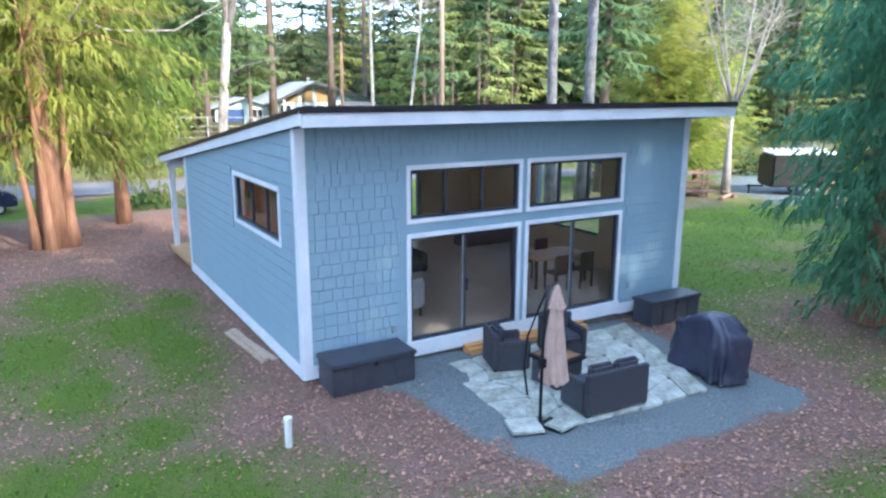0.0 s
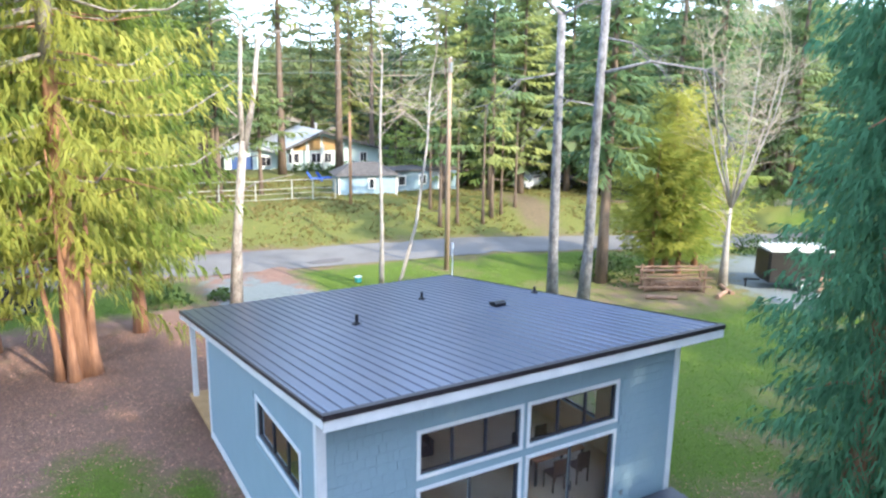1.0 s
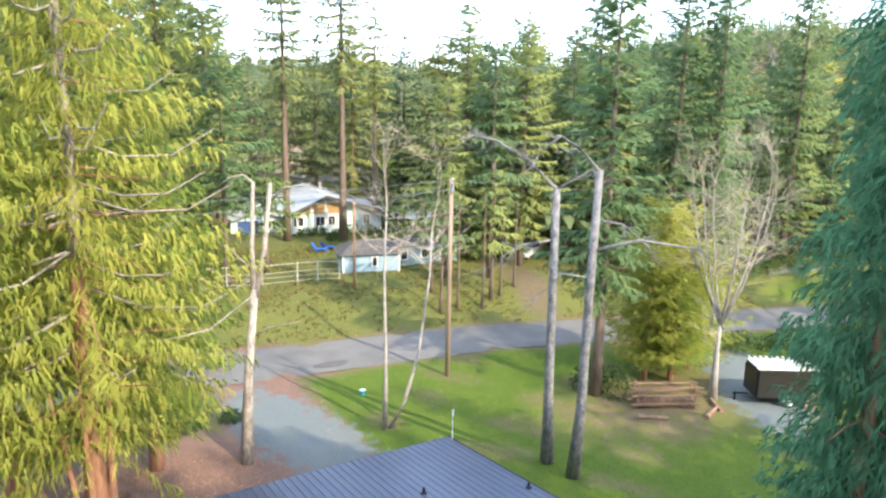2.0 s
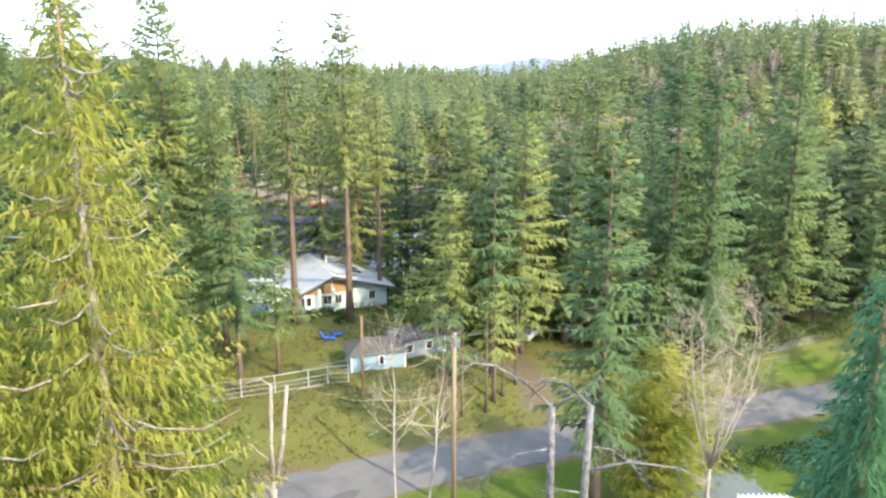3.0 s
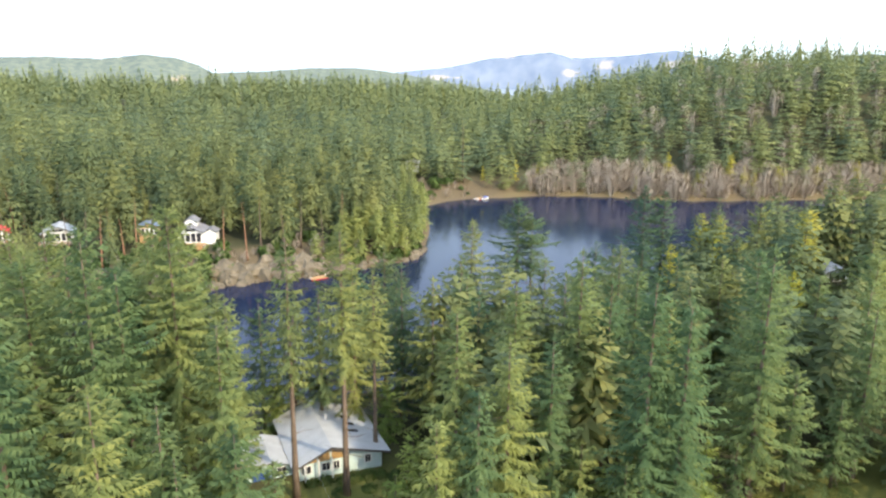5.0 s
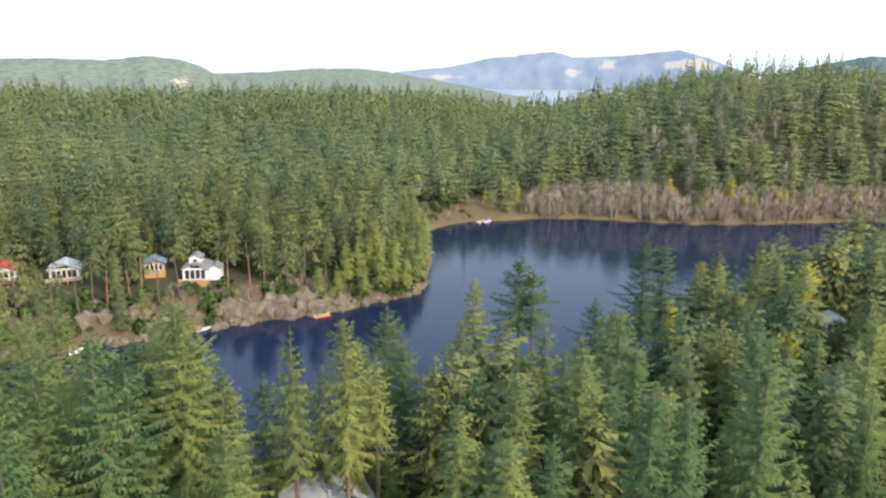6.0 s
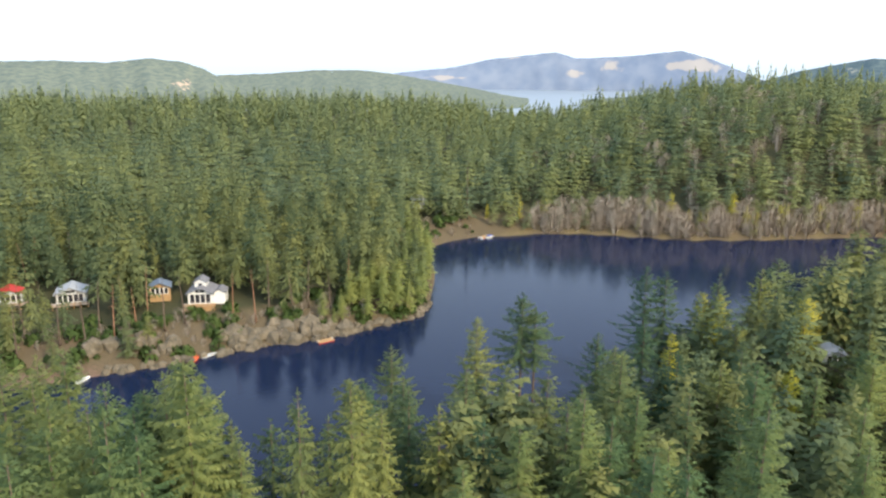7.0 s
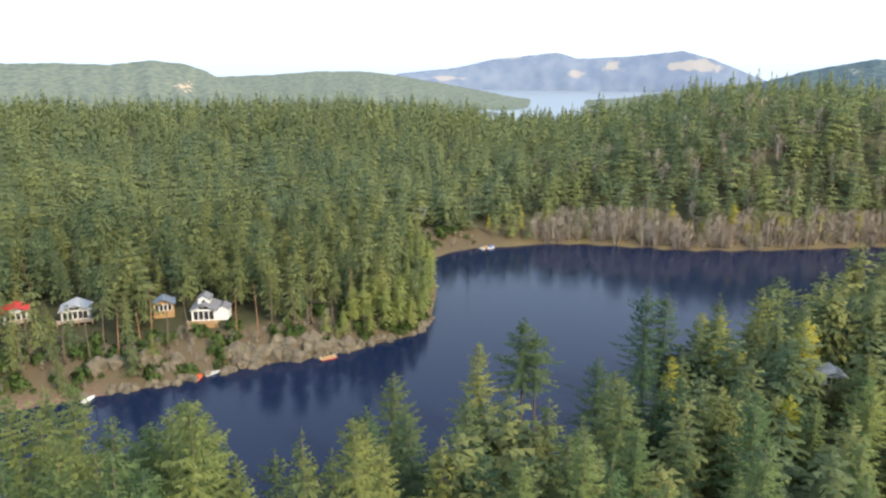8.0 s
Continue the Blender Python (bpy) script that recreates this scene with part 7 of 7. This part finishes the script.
rocks("shore_rocks", [tuple(q) for q in along_shore([(108, 190), (96, 178), (83, 177), (61, 176), (45, 178), (20, 177), (-2, 179)], 90, 0.3, 3.5)], "grey and ochre shore rocks at the waterline", 0.6, 1.6, 1.1)
rocks("cliff_rocks", [tuple(q) for q in along_shore([(72, 176), (61, 176), (45, 178), (36, 178)], 46, 1.5, 8)], "pale fissured rock cliff above the lake", 1.3, 3.0, 1.3)
rocks("cliff_rocks", [tuple(q) for q in along_shore([(24, 178), (2, 180)], 12, 3, 10)], "ochre boulders above the lake", 1.5, 2.8, 1.2)


def lake_house(x, y, z, w, d, h, turn, wall, roof, label, deck=True, tower=False):
    ob = thing("lake_house", label, "house", (x, y, z), turn, "lake houses")
    bm = bmesh.new()
    gable(bm, -w / 2, w / 2, 0, d, -2.5, h, h + w * 0.22)
    part("wall", bm, wall, ob)
    e = 0.6
    for s in (-1, 1):
        slab_roof(ob, roof, (s * (w / 2 + e), h - 0.2), (0, h + w * 0.22 + 0.1), -0.8, d + 0.6, 0.18)
    n = max(2, int(w / 1.5))
    for k in range(n):
        a = -w / 2 + 0.5 + k * (w - 1) / n
        house_window(ob, a + 0.1, a + (w - 1) / n - 0.14, 0, 0.25, h - 0.35, 0)
    if w > 7:
        house_window(ob, -1.4, 1.4, 0, h + 0.25, h + 1.0, 1)
    if tower:
        bm = bmesh.new()
        gable(bm, -w * 0.28, w * 0.2, d * 0.35, d * 0.85, h, h + 2.6, h + 3.8)
        part("dormer_wall", bm, wall, ob)
        for s in (-1, 1):
            slab_roof(ob, roof, (-0.04 * w + s * w * 0.3, h + 2.5), (-0.04 * w, h + 3.9), d * 0.28, d * 0.92, 0.15)
        house_window(ob, -0.9, 0.3, d * 0.35, h + 1.3, h + 2.3, 0)
        bm = bmesh.new()
        gable(bm, w / 2, w / 2 + 3.4, d * 0.3, d * 0.9, -1, h - 0.6, h + 0.3)
        part("wing_wall", bm, wall, ob)
        for s in (-1, 1):
            slab_roof(ob, roof, (w / 2 + 1.7 + s * 2.1, h - 0.8), (w / 2 + 1.7, h + 0.4), d * 0.25, d * 0.95, 0.14)
    if deck:
        boxpart("deck", (-w / 2 - 1, w / 2 + 1, -3.0, -0.05, -0.15, 0.0), DECKWOOD if tower else PLANK, ob, 0.02, "timber deck on posts")
        if tower:
            boxpart("deck_skirt", (-w / 2 - 0.9, w / 2 + 0.2, -2.85, -2.78, -1.5, -0.16), DECKWOOD, ob, 0.02)
        boxpart("deck_lower", (-w / 2, w / 2 - 1, -4.6, -1.0, -2.2, -2.05), DECKWOOD, ob, 0.02)
        for k in range(6):
            px = -w / 2 - 0.8 + k * (w + 1.6) / 5
            boxpart("deck_post", (px - 0.1, px + 0.1, -2.9, -2.7, -6.5, 1.0), DECKWOOD, ob, 0.01)
        boxpart("deck_rail", (-w / 2 - 1, w / 2 + 1, -3.0, -2.92, 0.92, 1.0), WHITEPAINT, ob, 0.01)
    return ob


GREYWALL = plain("grey_house_paint", (0.42, 0.44, 0.46), (0.55, 0.57, 0.58), 0.7, 2, 20, 0.1)
SLATE = plain("grey_slate_roof", (0.13, 0.13, 0.145), (0.23, 0.225, 0.24), 0.8, 1.0, 12.0, 0.3)
lake_house(34.5, 203.5, 4.2, 7.2, 8.0, 3.3, -22, WHITEPAINT, SLATE, "white lake house with tall gable windows and dormer", tower=True)
lake_house(0.2, 221.5, 4.6, 8.0, 7.0, 2.9, -8, GREYWALL, ROOFGREY, "pale grey lake cottage with a deck on stilts")
lake_house(-15.5, 228, 5.0, 6.5, 6.0, 2.6, 0, GREYWALL, REDROOF, "small lake cottage with a bright red roof")
lake_house(24.5, 214, 5.6, 6.0, 5.0, 2.4, -10, DECKWOOD, plain("blue_grey_roof", (0.14, 0.18, 0.25), (0.2, 0.25, 0.33), 0.5, 1, 10, 0.05), "low cabin with a blue-grey roof among firs", deck=False)
lake_house(158, 297, 9.4, 6.0, 5.0, 2.2, -30, GREYWALL, ROOFGREY, "white house high on the wooded point", deck=False)
lake_house(151, 76, 8.8, 4.6, 5, 2.2, -40, WHITEPAINT, plain("whitish_roof", (0.3, 0.3, 0.32), (0.45, 0.45, 0.47), 0.6, 1, 10, 0.05), "white-roofed house half hidden by firs", deck=False)


def dock(x, y, turn, w, d, label, thing_on=None):
    ob = thing("dock", label, "dock", (x, y, LAKE_Z), turn, "docks")
    for k in range(6):
        boxpart("plank", (-w / 2, w / 2, -d / 2 + k * d / 6, -d / 2 + (k + 1) * d / 6 - 0.04, 0.35, 0.43), DECKWOOD, ob, 0.01)
    for s in (-1, 1):
        bm = bmesh.new()
        tube(bm, [(-w / 2, s * d * 0.35, 0.1), (w / 2, s * d * 0.35, 0.1)], [0.25, 0.25], 10)
        part("float", bm, PVC if s > 0 else REDROOF, ob)
    for sx in (-1, 1):
        boxpart("bollard", (sx * w * 0.45 - 0.08, sx * w * 0.45 + 0.08, -0.1, 0.1, 0.43, 1.1), WHITEPAINT, ob, 0.01)
    return ob


def boat(x, y, turn, ln, paint, label, cat="boat", cover=None):
    ob = thing("boat", label, cat, (x, y, LAKE_Z + 0.02), turn, "small boats")
    bm = bmesh.new()
    n = 12
    secs = []
    for k in range(n + 1):
        f = k / n
        hw = 0.22 * ln * math.sin(min(1.0, (1 - f) * 2.0 + 0.02) * math.pi / 2) * (0.8 + 0.2 * math.sin(f * math.pi))
        xx = -ln / 2 + f * ln
        secs.append([bm.verts.new((xx, s * hw * q, zz + 0.12 * f * f * ln * 0.3)) for s, q, zz in ((-1, 0.8, 0.45), (-1, 1, 0.5), (-1, 0.7, 0.05), (0, 0, -0.1), (1, 0.7, 0.05), (1, 1, 0.5), (1, 0.8, 0.45))] + [bm.verts.new((xx, 0, 0.2 + 0.1 * f))])
    for a, b in zip(secs, secs[1:]):
        for i in range(8):
            bm.faces.new((a[i], a[(i + 1) % 8], b[(i + 1) % 8], b[i]))
    bm.faces.new(secs[0])
    bm.faces.new(secs[-1][::-1])
    bmesh.ops.recalc_face_normals(bm, faces=bm.faces[:])
    part("hull", bm, paint, ob, smooth=True)
    for k in (-0.2, 0.15):
        boxpart("bench", (k * ln - 0.15, k * ln + 0.15, -0.15 * ln, 0.15 * ln, 0.34, 0.4), DECKWOOD, ob, 0.01)
    if cover:
        boxpart("canopy", (-ln * 0.25, ln * 0.2, -0.2 * ln, 0.2 * ln, 1.2, 1.3), cover, ob, 0.03)
        for sx in (-0.22, 0.17):
            for sy in (-0.18, 0.18):
                boxpart("canopy_post", (sx * ln - 0.03, sx * ln + 0.03, sy * ln - 0.03, sy * ln + 0.03, 0.4, 1.2), WHITEPAINT, ob, 0.004)
    return ob


dock(63.5, 174.5, 5, 5.0, 2.6, "floating swim dock with a red edge near rocks")
dock(176.5, 265.0, 30, 6.0, 3.0, "small dock at the foot of a bare slope")
boat(179.5, 263.5, 20, 4.8, WHITEPAINT, "small white boat with a blue canopy at the dock", cover=BLUETARP)
boat(174.5, 264.0, 75, 4.2, GREYWALL, "grey skiff moored at the dock")
boat(0.2, 178.0, 40, 4.0, WHITEPAINT, "white rowing boat beached on the shore")
boat(27.6, 178.6, 60, 4.4, ORANGE, "bright orange kayak at the waterline", "kayak")
boat(31.5, 179.2, 15, 4.5, GREYWALL, "grey rowing boat at the waterline")
LT = thing("dead_trunk", "tall bare dead fir at the water's edge", "dead tree", (177.2, 281.0, ground_z(177.2, 281.0)))
trunk_mesh("trunk", 30, 0.4, BARK, LT, limbs=20, rng=RNG, limb_len=1.5, low=0.3)
for x, y, lx in ((-9, 252, 1.5), (-6.5, 253, -1.0), (-4, 252, 0.8), (-11.5, 254, -1.5), (2, 256, 0.5), (6, 198, 1), (13, 203, -0.5), (19, 200, 0.7), (-8, 205, 0.6), (-12, 198, -0.6), (-4, 192, 0.5), (2, 190, -0.7), (9, 189, 0.9), (15, 192, -0.4), (22, 190, 0.6), (28, 193, -0.8), (41, 190, 0.7), (47, 188, -0.5), (52, 191, 0.4), (58, 187, -0.6), (64, 190, 0.8), (70, 187, -0.4), (77, 189, 0.5), (-14, 190, 0.6)):
    ob = thing("tree_trunk", "bare reddish trunk showing between firs", "tree", (x, y, ground_z(x, y)), group="shore trunks")
    trunk_mesh("trunk", 13 + (abs(x) * 7) % 5, 0.24, CEDARBARK if x % 2 else BARK, ob, limbs=12, rng=RNG, limb_len=1.8, low=0.4, lean=(lx, 0.4))

# bushes round the neighbour house and at the yard's edge
def bush(x, y, r, h, leaf, label, seed):
    v, t, N = clump(np.random.default_rng(seed), int(420 * max(r, 0.8)), r, h, 0.1)
    ob = soup("bush", v, t, leaf, np.zeros(len(v)), lean=N)
    ob.location = (x, y, ground_z(x, y) - 0.05)
    return tagged(ob, label, "bush", "garden bushes")


for k, (x, y, r, h) in enumerate(((23.5, 67.9, 1.0, 1.1), (25.2, 67.6, 1.2, 1.2), (27.4, 66.9, 1.1, 1.0), (29.2, 66.6, 1.3, 1.5), (31.0, 66.2, 1.2, 1.5), (32.6, 65.9, 1.0, 1.1), (26.2, 64.2, 1.4, 0.9), (29.8, 63.5, 1.2, 0.9), (34.2, 64.6, 1.3, 1.2))):
    bush(x, y, r, h, SHRUBLEAF, "rounded green garden bush below the neighbour house", 500 + k)
for k, (x, y, r, h) in enumerate(((27.2, 19.4, 1.3, 2.2), (26.2, 21.0, 1.2, 1.9), (42.0, 20.8, 1.6, 1.6), (44.5, 19.6, 1.5, 1.5), (47.0, 19.0, 1.7, 1.6), (49.5, 18.2, 1.6, 1.5), (1.8, 27.6, 1.2, 1.0), (4.6, 27.4, 0.8, 0.6), (51.1, 18.4, 1.8, 1.8), (53.4, 18.3, 1.6, 1.5), (55.2, 18.4, 1.8, 1.7), (58.6, 18.6, 1.9, 1.8), (45.8, 15.0, 1.8, 1.7), (48.6, 15.6, 1.9, 1.9), (51.1, 15.3, 2.0, 2.0), (54.2, 15.8, 1.9, 1.8), (43.4, 14.9, 1.2, 1.1))):
    bush(x, y, r, h, SHRUBLEAF, "dark green bush at the edge of the lawn", 540 + k)
for k, (x, y, r, h) in enumerate(((62.5, 36.4, 1.9, 2.2), (65.6, 36.2, 1.7, 2.0), (68.6, 36.6, 2.0, 2.4), (72.0, 36.2, 1.8, 2.1), (75.2, 36.0, 2.0, 2.4), (78.4, 35.4, 1.7, 2.0), (58.6, 35.4, 1.8, 2.3), (55.4, 36.2, 2.0, 2.6), (51.8, 36.8, 1.9, 2.2), (82.6, 35.6, 2.0, 2.6), (86.0, 34.0, 2.1, 2.6), (49.0, 37.8, 1.7, 2.0))):
    bush(x, y, r, h, FIRLEAF if k % 3 == 0 else SHRUBLEAF, "leafy undergrowth below the roadside firs", 600 + k)

# ---- leaf litter and grass underfoot ----
rng = np.random.default_rng(5)


def free_ground(x, y):
    k = ~((x > -0.1) & (x < 9.8) & (y > -0.05) & (y < 12.7))
    k &= ~((x > 1.9) & (x < 7.7) & (y > -4.7) & (y < 0))
    return k


n = 110000
x, y = -8 + 24 * rng.random(n), -8 + 32 * rng.random(n) ** 1.35
f = fields(x, y)
k = free_ground(x, y) & (rng.random(n) > 0.98 * f["grass"]) & (rng.random(n) > 0.93 * f["gravel"])
x, y = x[k], y[k]
z = land(x, y)
s = 0.016 + 0.034 * rng.random(len(x)) ** 1.6
a = rng.random(len(x)) * math.tau
d1 = np.stack([np.cos(a), np.sin(a), rng.uniform(-0.3, 0.5, len(x))], 1) * s[:, None]
d2 = np.stack([-np.sin(a), np.cos(a), rng.uniform(-0.4, 0.4, len(x))], 1) * s[:, None] * 0.62
c = np.stack([x, y, z + 0.012 + 0.02 * rng.random(len(x))], 1)
v = np.stack([c + d1, c + d2, c - d1, c - d2], 1).reshape(-1, 3)
i = np.arange(len(x))[:, None] * 4
LEAFLITTER = leafy("fallen_leaves", (0.12, 0.052, 0.038), (0.48, 0.27, 0.2), 0.1)
o = soup("fallen_leaves", v, np.concatenate([i + [0, 1, 2], i + [0, 2, 3]], 1).reshape(-1, 3), LEAFLITTER, np.repeat(rng.random(len(x)), 4))
tagged(o, "russet and pinkish-brown fallen leaves strewn over the yard", "leaves", kind="stuff")
n = 150000
x, y = -9 + 42 * rng.random(n) ** 1.1, -9 + 38 * rng.random(n) ** 1.15
f = fields(x, y)
mid = np.array([noise.noise((float(p) * 0.9, float(q) * 0.9, 0.0)) for p, q in zip(x, y)])
k = free_ground(x, y) & (f["grass"] * 0.9 + 0.4 * mid + 0.45 * (rng.random(n) - 0.5) > 0.4) & (f["gravel"] < 0.3)
x, y = x[k], y[k]
z = land(x, y)
h = 0.03 + 0.06 * rng.random(len(x))
a = rng.random(len(x)) * math.tau
sd = np.stack([np.cos(a), np.sin(a), np.zeros(len(x))], 1) * (0.012 + 0.012 * rng.random(len(x)))[:, None]
c = np.stack([x, y, z - 0.01], 1)
tip = c + np.stack([rng.uniform(-0.06, 0.06, len(x)), rng.uniform(-0.06, 0.06, len(x)), h], 1)
v = np.stack([c - sd, c + sd, tip], 1).reshape(-1, 3)
GRASS = leafy("grass_blades", (0.08, 0.165, 0.022), (0.18, 0.29, 0.04), 0.3)
o = soup("grass", v, np.arange(len(v)).reshape(-1, 3), GRASS, np.repeat(rng.random(len(x)), 3))
tagged(o, "short mossy green grass in patches over the yard", "grass", kind="stuff")

# ---- small valve box on the lawn ----
VB = thing("valve_box", "small teal and white valve box on the roadside lawn", "valve box", (12.7, 26.9, ground_z(12.7, 26.9)), 15)
boxpart("body", (-0.17, 0.17, -0.14, 0.14, 0.0, 0.32), plain("teal_plastic", (0.05, 0.3, 0.28), (0.08, 0.42, 0.38), 0.5), VB, 0.03)
boxpart("lid", (-0.19, 0.19, -0.16, 0.16, 0.32, 0.38), WHITEPAINT, VB, 0.015, "white lid")

# ---- low concrete wall beside the far lawn ----
bm = bmesh.new()
box(bm, -5.0, 5.0, -0.15, 0.15, -0.4, 0.55)
CONCRETE = plain("pale_concrete", (0.07, 0.085, 0.05), (0.22, 0.21, 0.165), 0.9, 1.2, 14.0, 0.4)
WALL = thing("garden_wall", "low pale concrete garden wall beside a lawn", "wall", (71.0, 35.4, ground_z(71.0, 35.4)), -5)
part("wall", bm, CONCRETE, WALL)
boxpart("coping", (-5.1, 5.1, -0.2, 0.2, 0.55, 0.64), CONCRETE, WALL, 0.02)

# ---- rough grass on the bank beyond the road ----
rng = np.random.default_rng(77)
n = 16000
x, y = -14 + 74 * rng.random(n), 30 + 34 * rng.random(n)
off = y - road_mid(x)
lump = np.array([noise.noise((float(p) * 0.35, float(q) * 0.35, 4.0)) for p, q in zip(x, y)])
k = (off > 3.6) & (off < 30) & (lump + 0.35 * rng.random(n) > 0.0) & (fields(x, y)["rock"] < 0.3)
x, y = x[k], y[k]
z = land(x, y)
tri = []
for q in range(3):
    a = rng.random(len(x)) * math.tau
    s = 0.05 + 0.07 * rng.random(len(x))
    sd = np.stack([np.cos(a) * s, np.sin(a) * s, np.zeros(len(x))], 1)
    c = np.stack([x + rng.uniform(-0.2, 0.2, len(x)), y + rng.uniform(-0.2, 0.2, len(x)), z - 0.02], 1)
    tip = c + np.stack([rng.uniform(-0.2, 0.2, len(x)), rng.uniform(-0.2, 0.2, len(x)), 0.08 + 0.2 * rng.random(len(x))], 1)
    tri.append(np.stack([c - sd, c + sd, tip], 1))
v = np.concatenate(tri).reshape(-1, 3)
ROUGH = leafy("rough_bank_grass", (0.075, 0.085, 0.022), (0.23, 0.185, 0.075), 0.3)
o = soup("rough_grass", v, np.arange(len(v)).reshape(-1, 3), ROUGH, np.repeat(np.tile(rng.random(len(x)), 3), 3))
tagged(o, "rough olive and straw-coloured grass on the roadside bank", "grass", kind="stuff")
